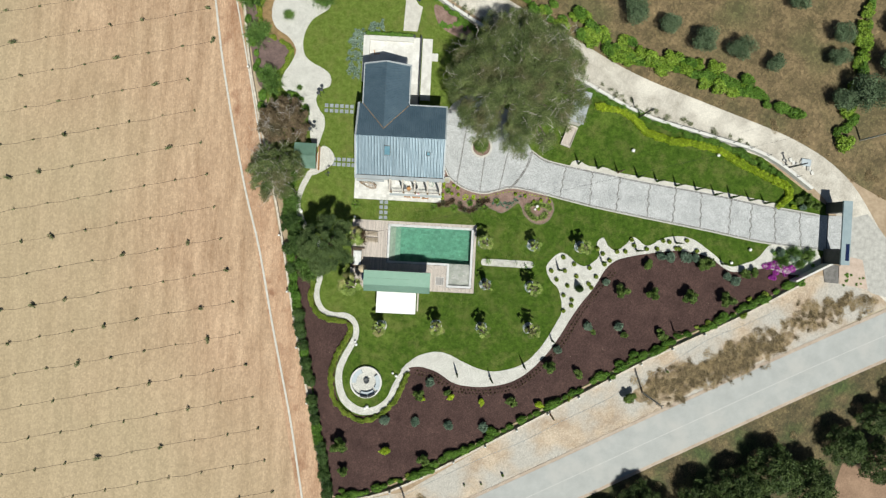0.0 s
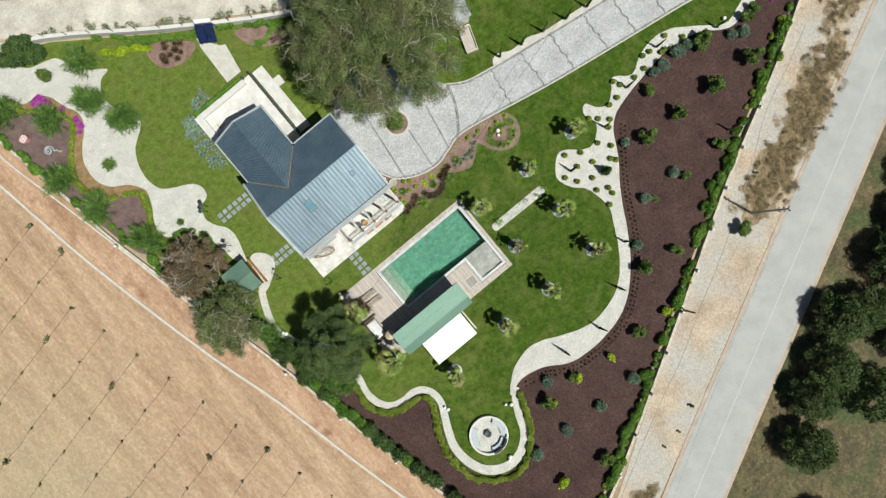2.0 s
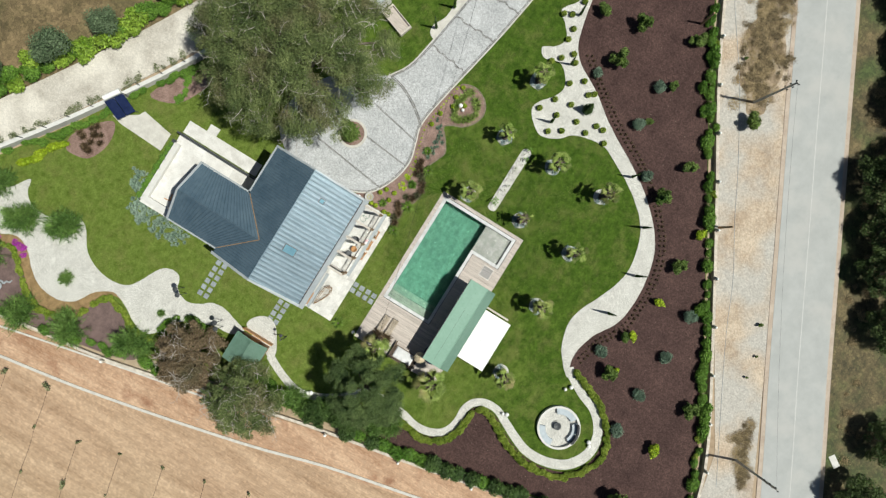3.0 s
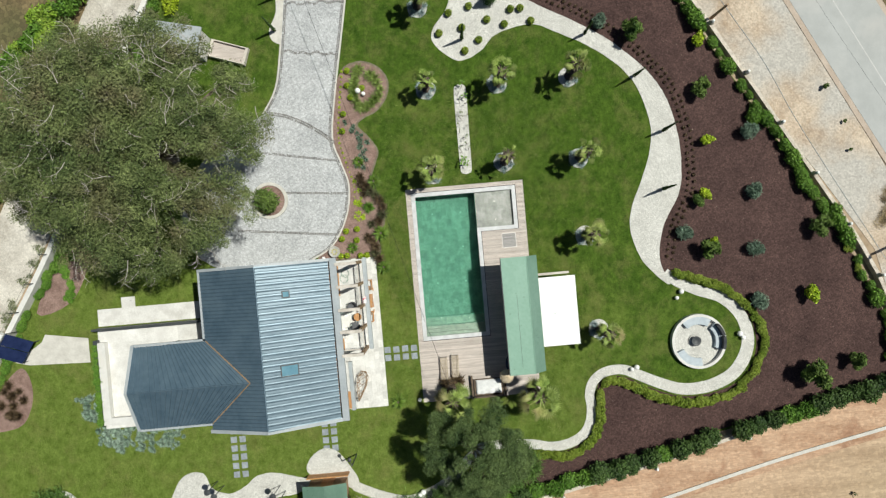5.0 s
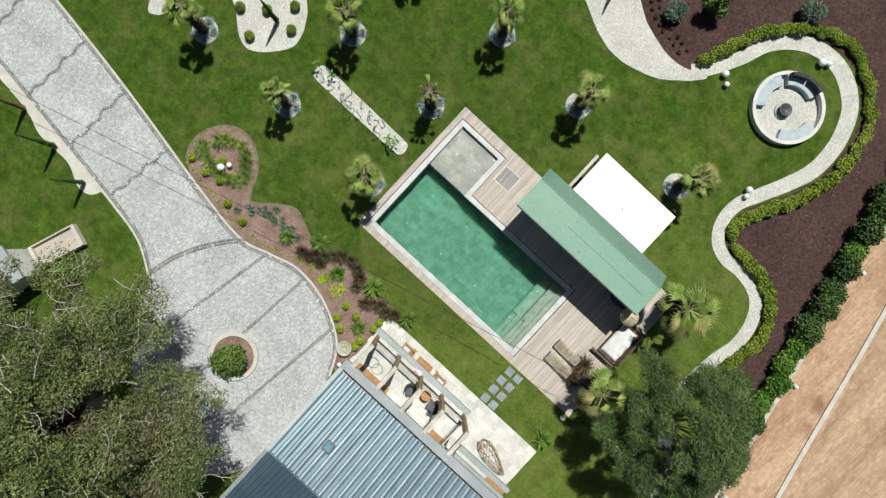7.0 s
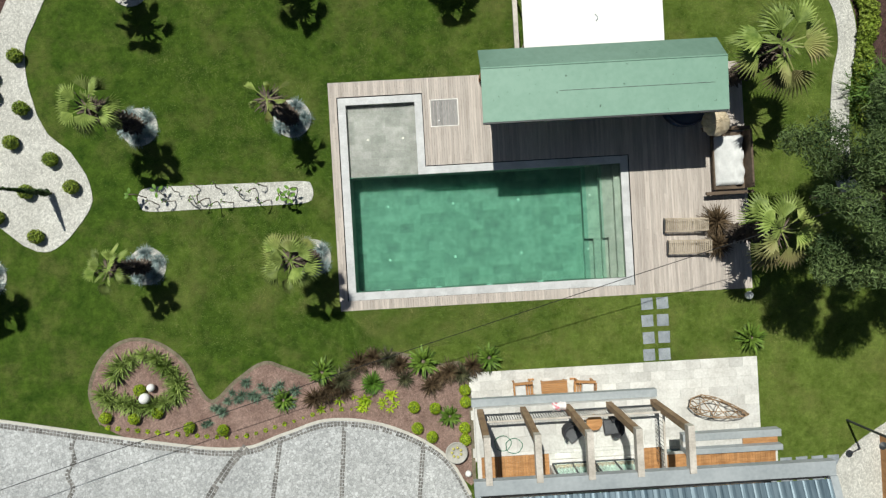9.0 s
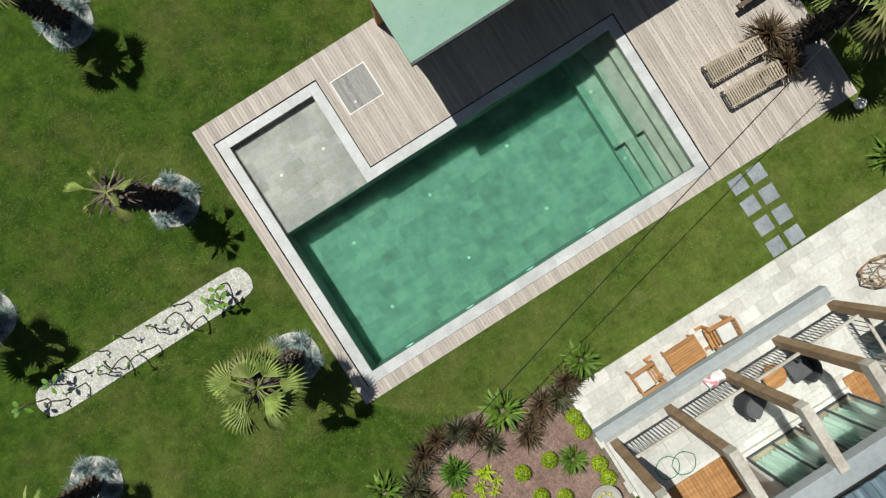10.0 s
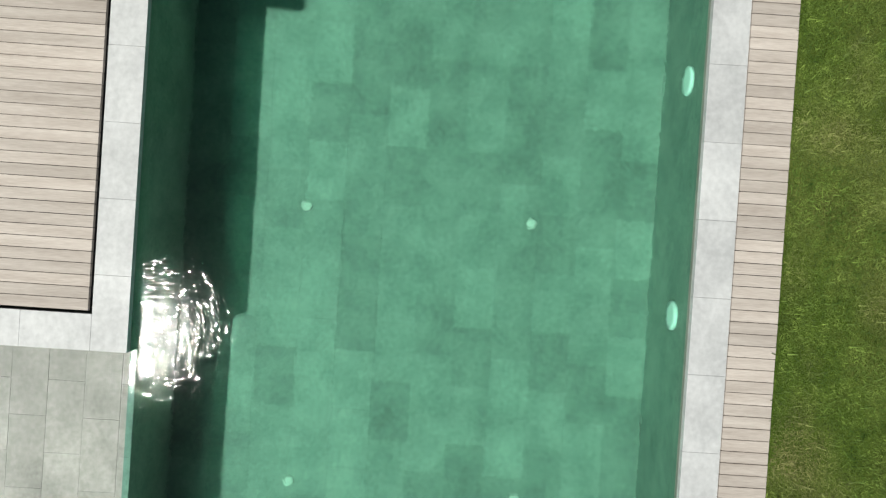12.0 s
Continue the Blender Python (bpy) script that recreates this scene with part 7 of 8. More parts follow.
HEDGE_C = leaf_mesh("foliage", [(0, 0, 0.5, 0.8, 0.6, 0.5), (0.45, -0.1, 0.75, 0.45, 0.45, 0.45)], 1500, 0.10, LEAF_HEDGE, 73, 0.4, 0.4)
LOWHEDGE = leaf_mesh("foliage", [(0, 0, 0.28, 0.5, 0.36, 0.28)], 900, 0.06, LEAF_BOX, 74, 0.5, 0.5)
LOWHEDGE_B = leaf_mesh("foliage", [(-0.1, 0.05, 0.24, 0.36, 0.34, 0.24), (0.25, -0.1, 0.36, 0.24, 0.22, 0.18)], 800, 0.07, LEAF_BOX, 76, 0.4, 0.4)
LIMEHEDGE = leaf_mesh("foliage", [(0, 0, 0.25, 0.6, 0.35, 0.25)], 700, 0.06, LEAF_LIME, 75, 0.5, 0.5)
SCRUB_LEAF = leaf_mesh("foliage", [(0, 0, 0.5, 0.6, 0.5, 0.5), (0.5, 0.2, 0.7, 0.4, 0.35, 0.4), (-0.45, 0.25, 0.6, 0.35, 0.4, 0.35)], 1100, 0.13, LEAF_BOX, 77, 0.35, 0.35)


def hedge_row(line, gap, meshes, mat, label, group, scale=(0.85, 1.15), shift=0.2, seed=1, name="hedge_shrub"):
    r = random.Random(seed)
    for p, h in along(line, gap):
        if r.random() < 0.04:
            continue
        s = r.uniform(*scale)
        b = thing(name, label, "hedge", pose(p.x + r.uniform(-shift, shift), p.y + r.uniform(-shift, shift), 0, 0, 0, math.degrees(h) + r.choice((0, 180)) + r.uniform(-15, 15)), group=group)
        b.scale = (s, s, s * r.uniform(0.85, 1.15))
        part("foliage", r.choice(meshes), mat, b)


hedge_row([(-19.0, -39.0), (-21.0, -30.1), (-24.4, -14.2), (-26.4, -4.5)], 1.35, (HEDGE_A, HEDGE_A, HEDGE_B), LEAF_DEEP, "dense dark green hedge shrub along the west wall", "west hedge", (0.95, 1.25), 0.15, 3)
hedge_row([(-30.6, 13.5), (-31.4, 17.0)], 1.5, (HEDGE_C, HEDGE_B), LEAF_HEDGE, "bright green shrub along the west wall", "northwest hedge", (0.6, 1.0), 0.3, 4)
ROAD_LINE = [(46.0, -5.6), (37.2, -10.7), (25.4, -16.9), (13.6, -23.9), (1.7, -30.9), (-10.0, -37.3), (-18.0, -39.5)]
hedge_row(ROAD_LINE, 1.15, (HEDGE_B, HEDGE_C), LEAF_HEDGE, "bright green hedge shrub along the road wall", "road hedge", (0.5, 1.05), 0.32, 5)
hedge_row(ROAD_LINE, 2.3, (HEDGE_B, HEDGE_C, SCRUB_LEAF), LEAF_BOX, "light green leafy hedge shrub along the road wall", "road hedge", (0.35, 0.8), 0.7, 17)
hedge_row([(-8.8, -21.7), (-9.3, -23.3), (-10.05, -25.05), (-11.4, -26.85), (-13.0, -28.05), (-14.6, -28.5), (-16.2, -28.1), (-18.0, -26.75), (-19.15, -25.1), (-19.5, -23.0), (-19.3, -20.85), (-18.6, -19.0), (-17.65, -17.3), (-17.05, -15.9), (-17.25, -15.0)],
          0.42, (LOWHEDGE, LOWHEDGE_B), LEAF_BOX, "low yellow-green hedge along the gravel path", "low hedge", (0.85, 1.2), 0.1, 6, "low_hedge_shrub")
hedge_row([(-17.25, -15.0), (-18.15, -14.5), (-19.25, -14.45), (-20.75, -14.25), (-22.0, -13.4), (-22.8, -11.9), (-22.8, -10.2), (-22.6, -8.6), (-22.6, -7.0)], 0.42, (LOWHEDGE, LOWHEDGE_B), LEAF_BOX, "low yellow-green hedge along the gravel path", "low hedge", (0.85, 1.2), 0.1, 7, "low_hedge_shrub")
hedge_row([(17.0, 17.6), (19.9, 17.3), (22.0, 15.9), (24.1, 14.2), (28.2, 13.3), (30.7, 13.2), (34.0, 12.4), (37.3, 10.7), (40.7, 9.2), (43.6, 8.0), (44.3, 6.7), (43.2, 5.3)], 0.7, (LIMEHEDGE,), LEAF_LIME, "low lime yellow hedge round the lawn", "lime hedge", (1.3, 1.8), 0.1, 8, "lime_hedge_shrub")
hedge_row([(12.5, 20.6), (19.9, 17.9), (28.2, 14.9), (36.5, 12.4), (43.4, 9.2)], 0.8, (HEDGE_C, HEDGE_B), LEAF_HEDGE, "bright green shrub below the white wall", "north hedge", (0.6, 0.95), 0.25, 9)
hedge_row([(-20, 40.2), (-14, 35.2), (-9, 32.6), (-2.2, 28.0), (2.5, 25.6)], 0.95, (HEDGE_C, HEDGE_B), LEAF_HEDGE, "bright green shrub below the white wall", "north hedge", (0.5, 0.8), 0.25, 10)
hedge_row([(-20.3, 38.2), (-19.2, 37.5), (-17.2, 36.4), (-16.2, 35.4)], 0.7, (LIMEHEDGE,), LEAF_LIME, "low lime yellow hedge round the lawn", "lime hedge", (0.9, 1.4), 0.15, 11, "lime_hedge_shrub")
hedge_row([(-26.0, 6.0), (-26.2, 4.6), (-26.6, 3.4)], 0.7, (HEDGE_B, HEDGE_C), LEAF_HEDGE, "light green leafy shrub beside the narrow path", "path hedge", (0.7, 0.95), 0.15, 18)
hedge_row([(-27.2, 17.2), (-25.2, 16.2), (-24.9, 14.0), (-25.2, 12.2)], 0.8, (HEDGE_B,), LEAF_HEDGE, "green shrub at the edge of the gravel court", "court hedge", (0.5, 0.75), 0.15, 12)
hedge_row([(-32.3, 40.2), (-31.4, 38.7), (-29.7, 37.6), (-28.6, 35.8), (-28.4, 34.4), (-29.3, 33.3), (-31.1, 31.3), (-32.1, 29.4), (-32.0, 27.6), (-31.4, 25.6), (-30.2, 25.0), (-28.9, 24.5), (-27.7, 23.6), (-27.6, 22.4), (-28.4, 20.9), (-29.2, 19.0), (-28.9, 17.8)],
          0.62, (LOWHEDGE, LOWHEDGE_B), LEAF_BOX, "low yellow-green hedge round the earth bed", "court hedge", (0.7, 1.15), 0.14, 13, "low_hedge_shrub")
hedge_row([(-36.5, 44.0), (-36.2, 41.6), (-35.9, 39.6), (-35.0, 36.0), (-34.6, 33.6), (-33.6, 28.4), (-32.6, 23.4), (-31.5, 18.4)], 1.2, (HEDGE_C, HEDGE_B), LEAF_HEDGE, "bright green shrub along the west wall", "northwest hedge", (0.55, 0.95), 0.3, 14)
hedge_row([(-37.0, 45.0), (-35.6, 45.5), (-34.2, 45.8), (-33.2, 44.9), (-32.9, 43.9), (-32.8, 42.9)], 0.6, (LOWHEDGE, LOWHEDGE_B), LEAF_RUST, "low reddish shrub round the gravel bay", "bay hedge", (0.8, 1.3), 0.2, 15, "low_hedge_shrub")
hedge_row([(-29.6, 44.6), (-28.4, 43.6), (-27.0, 43.0), (-25.6, 42.6), (-28.0, 45.2), (-26.4, 44.4)], 1.1, (HEDGE_A,), LEAF_DEEP, "broad dark green shrub at the gravel court", "court round shrubs", (1.0, 1.3), 0.2, 16)
shrub("r", -27.1, 40.4, 1.2, "court round shrubs", "small dark round shrub in the gravel court")
CREEPER = leaf_mesh("blossom", [(0, 0, 0.1, 0.7, 0.5, 0.12), (0.4, 0.3, 0.08, 0.4, 0.4, 0.1)], 700, 0.06, FLOWER, 95, 0.7, 0.7)
for i, (x, y, k) in enumerate(((-30.0, 39.0, 0.9), (-29.4, 38.7, 1.0), (-28.9, 38.2, 0.7), (-28.2, 36.6, 0.7), (-27.7, 34.7, 0.6), (-27.8, 34.0, 0.8), (-28.4, 33.3, 0.5))):
    c = thing("flower_patch", "low patch of magenta flowers at the gravel edge", "flowers", pose(x, y, 0.03, 0, 0, i * 50), group="flower patches")
    c.scale = (k, k, k)
    part("blossom", CREEPER, FLOWER, c)
# little dark plants in two rows along the mulch edge
SEEDLING = leaf_mesh("foliage", [(0, 0, 0.1, 0.13, 0.13, 0.1)], 90, 0.045, LEAF_RED, 81, 0.5, 0.3)
for off in (0.35, 0.8):
    for p, h in along([(19.6 + off * 0.6, -4.9 - off), (17.4 + off * 0.8, -8.0 - off * 0.5), (15.0 + off * 0.85, -11.5 - off * 0.5), (12.5 + off * 0.85, -16.1 - off * 0.5), (9.7 + off * 0.6, -19.6 - off * 0.75), (6.4 + off * 0.3, -22.1 - off),
                       (2.4, -23.1 - off), (-1.8 - off * 0.3, -22.9 - off), (-4.8 - off * 0.3, -21.3 - off), (-7.6, -20.7 - off)], 0.52):
        plant("mulch_seedling", SEEDLING, LEAF_RED, p.x + rb.uniform(-0.05, 0.05), p.y + rb.uniform(-0.05, 0.05), rb.uniform(0.8, 1.3), "small dark plant in a row at the mulch edge", "mulch seedlings")

# slim young cypresses along the drive and in the gravel
CYPRESS = [leaf_mesh("foliage", [(0, 0, 0.3 + 0.25 * i, 0.17 - 0.012 * i, 0.17 - 0.012 * i, 0.22) for i in range(11)], 1500, 0.05, mat_, 150 + k, 0.4, 0.3) for k, mat_ in enumerate((LEAF_DEEP, LEAF_RUST))]
CYPRESS_STEM = mesh_of(tube([(0, 0, -0.02), (0, 0, 2.6)], [0.05, 0.02], 6), "stem", BARK)


def cypress(x, y, s, lean_to, dead, label, group):
    g = thing("young_cypress", label, "tree", pose(x, y, 0.02, lean_to[0], lean_to[1], x * 50), group=group)
    g.scale = (s * 0.9, s * 0.9, s)
    part("foliage", CYPRESS[1 if dead else 0], LEAF_DEEP, g)
    part("stem", CYPRESS_STEM, BARK, g)


for i, (x, y) in enumerate(((14.0, 9.5), (16.8, 9.05), (19.7, 8.6), (22.6, 8.05), (25.3, 7.65), (28.1, 7.15), (31.0, 6.75), (33.7, 6.15), (36.0, 5.85), (38.8, 5.65), (40.9, 5.35))):
    cypress(x, y, rb.uniform(1.0, 1.2), (rb.uniform(-3, 3), rb.uniform(-3, 3)), i == 2, "slim dark young cypress beside the driveway", "driveway cypresses")
for x, y in ((28.6, -1.0), (23.0, -2.4), (18.2, -4.3), (12.0, -5.7), (35.3, -3.6), (11.6, -15.8), (7.8, -19.6), (3.1, -21.6), (-1.7, -21.2)):
    cypress(x, y, rb.uniform(0.95, 1.1), (rb.uniform(-4, 4), rb.uniform(-4, 4)), False, "slim dark young cypress in the gravel", "gravel cypresses")
fir = thing("young_fir", "small bushy dark conifer in the gravel", "tree", pose(15.0, -8.2, 0.02))
part("foliage", leaf_mesh("foliage", [(0, 0, 0.4 + 0.3 * i, 0.62 - 0.07 * i, 0.62 - 0.07 * i, 0.25) for i in range(8)], 4500, 0.06, LEAF_DEEP, 160, 0.35, 0.3), LEAF_DEEP, fir)
part("stem", CYPRESS_STEM, BARK, fir)
for kind, x, y, s in (("d", 45.5, 6.0, 1.0), ("c", 46.6, 6.3, 1.1), ("b", 45.0, 5.0, 0.8), ("d", 47.3, 5.4, 1.0), ("a", 46.3, 5.0, 0.8), ("c", 48.2, 5.2, 0.9)):
    shrub(kind, x, y, s, "gate shrubs", "mixed green shrub beside the gate")
for i in range(14):
    plant("paving_tuft", FERNY, LEAF_HEDGE, 52.8 + 3.4 * rb.random(), -3.8 - 2.4 * rb.random(), rb.uniform(0.3, 0.5), "small dark tuft between the gate paving", "paving tufts")

# ---- walls, field, roadside ----


def low_wall(name, line, width, h, mat, label):
    return tagged(new(name, mesh_of(ribbon_bm(line, width, h, h + 0.3, False, 4), name, mat)), label, "wall", kind="structure")


low_wall("wall_west", [(-37.8, 48), (-34.4, 30.2), (-32.9, 19.9), (-28.1, 0.1), (-25.2, -14.2), (-21.5, -30.1), (-19.2, -40.4)], 0.28, 0.35, STONEWALL, "low rough pale wall along the farm track")
low_wall("wall_road", [(-19.2, -40.4), (-10.3, -38.3), (1.5, -31.9), (13.5, -24.9), (25.4, -17.8), (37.3, -11.6), (46.4, -6.2)], 0.3, 0.45, STONEWALL, "low pale wall with hedge along the road")
low_wall("wall_north", [(-37, 50), (-24.3, 43.6), (-14.0, 36.4), (-2.2, 28.9), (11.6, 22.3), (22.4, 17.0), (32.3, 14.4), (40.5, 12.1), (47.3, 7.7)], 0.4, 0.9, PLASTER, "white plastered boundary wall")
POSTM = mesh_of(tube([(0, 0, 0), (0, 0, 1.0)], 0.04, 6), "post", DARKSTEEL)
fence = thing("wall_fence", "thin dark fence with posts on the white wall", "fence")
for p, h in along([(-24.3, 43.6), (-14.0, 36.4), (-2.2, 28.9), (11.6, 22.3), (22.4, 17.0), (32.3, 14.4), (40.5, 12.1), (46.5, 8.2)], 2.6):
    part("post", POSTM, DARKSTEEL, fence, at=pose(p.x, p.y, 0.88))
part("wire", tube([(v.x, v.y, 1.85) for v in curve_points([(-24.3, 43.6), (-14.0, 36.4), (-2.2, 28.9), (11.6, 22.3), (22.4, 17.0), (32.3, 14.4), (40.5, 12.1), (46.5, 8.2)], False, 4)], 0.012, 4), DARKSTEEL, fence)
PILLAR = mesh_of(box(-0.16, 0.16, -0.16, 0.16, 0, 0.75, 0.02), "pillar", STONEWALL)
CAPM = mesh_of(lathe([(0.1, 0.75), (0.14, 0.85), (0.1, 0.98), (0.0001, 1.02)], 12), "lamp", GLOBE)
for line, gap in (([(-10.3, -38.4), (1.5, -32.0), (13.5, -25.0), (25.4, -17.9), (37.3, -11.7)], 5.0), ([(-33.2, 20.5), (-28.4, 0.6), (-25.5, -14), (-21.8, -29.8)], 8.0)):
    for p, h in along(line, gap):
        g = thing("wall_pillar", "short stone pillar with a white globe lamp", "pillar", pose(p.x, p.y, 0), group="wall pillars")
        part("shaft", PILLAR, STONEWALL, g)
        part("lamp", CAPM, GLOBE, g, "small white globe")
low_wall("track_kerb", [(-37.0, 39.0), (-37.1, 37.9), (-36.6, 34.6), (-35.4, 29.6), (-34.3, 24.7), (-33.2, 19.8), (-32.3, 15.6), (-30.9, 9.0), (-29.6, 3.5)], 0.2, 0.06, KERB, "thin pale kerb between the wall and the track")
low_wall("field_kerb", [(-43, 60), (-38.5, 30.1), (-36.4, 18.2), (-33.1, 3.9), (-30.6, -4.8), (-28.1, -15.9), (-25.0, -28.7), (-22.7, -40.1), (-18.5, -60)], 0.28, 0.06, KERB, "pale concrete kerb between track and field")

# young vines on a square grid with drip hoses
STAKE = mesh_of(tube([(0, 0, -0.05), (0.01, 0, 0.9)], 0.022, 5), "stake", TIMBER)
SPROUTS = [leaf_mesh("leaves", [(0.05, 0, 0.45, 0.26 + 0.1 * k, 0.22, 0.3)], 70 + 45 * k, 0.075, LEAF_OLIVE, 95 + k, 0.5, 0.1) for k in range(3)]
E1, E2 = Vector((4.474, 1.062, 0)), Vector((1.13, -4.45, 0))
O = Vector((-40.6, 14.06, 0))
rv = random.Random(5)


def field_edge(y):
    """The x of the kerb at a given y."""
    pts = [(60, -43.0), (30.1, -38.5), (18.2, -36.4), (3.9, -33.1), (-4.8, -30.6), (-15.9, -28.1), (-28.7, -25.0), (-40.1, -22.7), (-60, -18.5), (-80, -12)]
    for (ya, xa), (yb, xb) in zip(pts, pts[1:]):
        if yb <= y <= ya:
            return xa + (xb - xa) * (ya - y) / (ya - yb)
    return -60


for j in range(-9, 15):
    row = [O + E1 * i + E2 * j for i in range(-9, 9)]
    row = [p for p in row if p.x < field_edge(max(-79, min(59, p.y))) - 0.9 and -66 < p.y < 52 and p.x > -82]
    if len(row) < 2:
        continue
    hose_ob = thing("drip_hose", "thin dark drip hose lying along the vine row", "hose", group="drip hoses")
    line = []
    for p in row:
        line += [(p.x, p.y + 0.1, -0.05), (p.x + E1.x * 0.5, p.y + E1.y * 0.5 + rv.uniform(-0.14, 0.14), -0.05)]
    part("pipe", tube(curve_points([(*q[:2], q[2]) for q in line[:-1]], False, 3), 0.018, 4), BLACK, hose_ob)
    for p in row:
        g = thing("young_vine", "young vine on a short stake in bare earth", "vine", pose(p.x + rv.uniform(-0.12, 0.12), p.y + rv.uniform(-0.12, 0.12), -0.06, rv.uniform(-10, 10), rv.uniform(-10, 10), rv.uniform(0, 360)), group="vine rows")
        s = rv.choice((0.5, 0.6, 0.7, 0.7, 1.2))
        g.scale = (s, s, s)
        part("stake", STAKE, TIMBER, g)
        part("leaves", rv.choice(SPROUTS), LEAF_OLIVE, g)

# olive grove and scrub to the north
LEAF_GROVE = leaf_material("grey-green grove foliage", (0.05, 0.085, 0.04), (0.16, 0.22, 0.12))
SCRUB = [leaf_mesh("foliage", [(0, 0, 0.5, 0.9, 0.8, 0.5), (0.5 - k, 0.3, 0.7, 0.6, 0.5, 0.45), (-0.4, 0.5 - k, 0.55, 0.5, 0.6, 0.4)], 1500, 0.13, LEAF_SCRUB, 170 + k, 0.5, 0.35) for k in range(2)]
OLIVE_PARTS = []
for k in range(2):
    r = random.Random(k)
    blobs = [(r.uniform(-0.75, 0.75), r.uniform(-0.75, 0.75), 1.5 + r.uniform(-0.3, 0.7), r.uniform(0.5, 0.9), r.uniform(0.5, 0.9), r.uniform(0.45, 0.75)) for _ in range(9)]
    OLIVE_PARTS.append((leaf_mesh("crown", blobs, 6500, 0.07, LEAF_GROVE, 110 + k, 0.4, 0.45), mesh_of(add_tube(tube([(0, 0, -0.1), (0.05, 0, 1.4)], [0.14, 0.1], 7), [(0, 0, 0.9), (0.6, 0.3, 1.6)], [0.07, 0.03], 5), "trunk", BARK)))
for i, (x, y, s) in enumerate(((20.3, 30.8, 1.5), (25.4, 29.5, 1.15), (30.7, 27.5, 1.4), (35.8, 26.6, 1.3), (40.6, 25.0, 1.0), (49.9, 29.7, 1.2), (49.7, 26.1, 1.1), (53.6, 21.0, 2.0), (50.5, 20.5, 1.3), (57, 26, 1.6), (-8.5, 40.5, 1.5), (-14, 45, 1.4), (-3.5, 38.0, 1.2), (5.5, 37, 1.4), (12, 35.5, 1.3),
                                  (58, 31, 1.4), (44, 34, 1.2), (36, 36, 1.3), (28, 38, 1.2))):
    g = thing("olive_tree", "small grey-green olive tree in dry grass", "tree", pose(x, y, -0.05, 0, 0, i * 77), group="olive grove")
    g.scale = (s, s, s)
    part("crown", OLIVE_PARTS[i % 2][0], LEAF_OLIVE, g)
    part("trunk", OLIVE_PARTS[i % 2][1], BARK, g)
for k, (line, off, seed) in enumerate((([(-18, 47), (-6, 38.5), (6, 31.5), (13, 28.2), (19.6, 25.2), (27.7, 23.4), (36, 21.3), (44.3, 18.5)], 0.85, 21), ([(10, 31), (16.2, 28.4), (23.6, 25.2), (31.8, 23.6), (40, 20.6)], 0.95, 22), ([(51, 14.8), (53, 22), (53.5, 30), (54.5, 38)], 1.1, 23))):
    hedge_row(line, off, SCRUB + [HEDGE_B, HEDGE_C], LEAF_SCRUB, "wild bright green scrub bush beside the gravel road", "road scrub", (0.75, 1.35), 0.75, seed, "scrub_bush")

# tall trees beyond the main road
LEAF_ROAD = leaf_material("shady dark foliage", (0.024, 0.048, 0.013), (0.095, 0.135, 0.04))
SIDE_PARTS = []
for k in range(3):
    r = random.Random(60 + k)
    blobs = []
    for i in range(34):
        a, q = i * 2.39996, math.sqrt((i + 0.5) / 34)
        s = r.uniform(0.6, 1.1)
        blobs.append((3.0 * q * math.cos(a), 3.0 * q * math.sin(a), 5.4 - 3.2 * q ** 2 + r.uniform(-0.5, 0.5), s, s, s * 0.75))
    SIDE_PARTS.append((leaf_mesh("crown", blobs, 11000, 0.15, LEAF_ROAD, 130 + k, 0.4, 0.45), mesh_of(add_tube(tube([(0, 0, -0.2), (0.1, 0, 3.5)], [0.28, 0.16], 8), [(0, 0, 2.2), (1.4, 0.7, 4.2)], [0.12, 0.04], 6), "trunk", BARK)))
for i, (x, y, s) in enumerate(((24.5, -37.6, 1.0), (27.5, -38.8, 0.95), (33.5, -36.8, 1.15), (38.5, -34.6, 1.1), (43.0, -32.0, 1.2), (48.0, -33.5, 1.2), (36.0, -41.5, 1.2), (42.0, -39.0, 1.2), (53.0, -28.0, 1.0), (16.5, -42.6, 0.9), (20.5, -41.0, 1.0), (12.5, -46.5, 1.0), (-4.5, -52.5, 0.9), (-9.0, -56.5, 1.0),
                                  (2.0, -52.0, 0.85), (22.0, -46.5, 1.1), (29.5, -44.5, 1.1), (58.0, -30.0, 1.1), (62, -22, 1.0), (50, -41, 1.2), (8, -55, 1.0), (57.5, -24.2, 0.8))):
    s *= 0.84
    g = thing("roadside_tree", "dense dark green tree beside the main road", "tree", pose(x, y, -0.1, 0, 0, i * 67), group="roadside trees")
    g.scale = (s, s, s)
    part("crown", SIDE_PARTS[i % 3][0], LEAF_DEEP, g)
    part("trunk", SIDE_PARTS[i % 3][1], BARK, g)
DRYTUFT = leaf_mesh("foliage", [(0, 0, 0.2, 0.9, 0.7, 0.25)], 330, 0.1, material("straw weeds", (0.25, 0.19, 0.095), (0.46, 0.35, 0.2), bump=0, island=0.3), 140, 0.2, 0.3)
DARKTUFT = leaf_mesh("foliage", [(0, 0, 0.2, 0.8, 0.6, 0.3), (0.3, 0.1, 0.3, 0.3, 0.3, 0.25)], 330, 0.1, material("brown weed stalks", (0.1, 0.075, 0.04), (0.24, 0.185, 0.1), bump=0, island=0.4), 142, 0.2, 0.3)
rs = random.Random(9)
weeds = thing("dry_weeds", "brown dry weeds on the road verge", "weeds", kind="stuff")
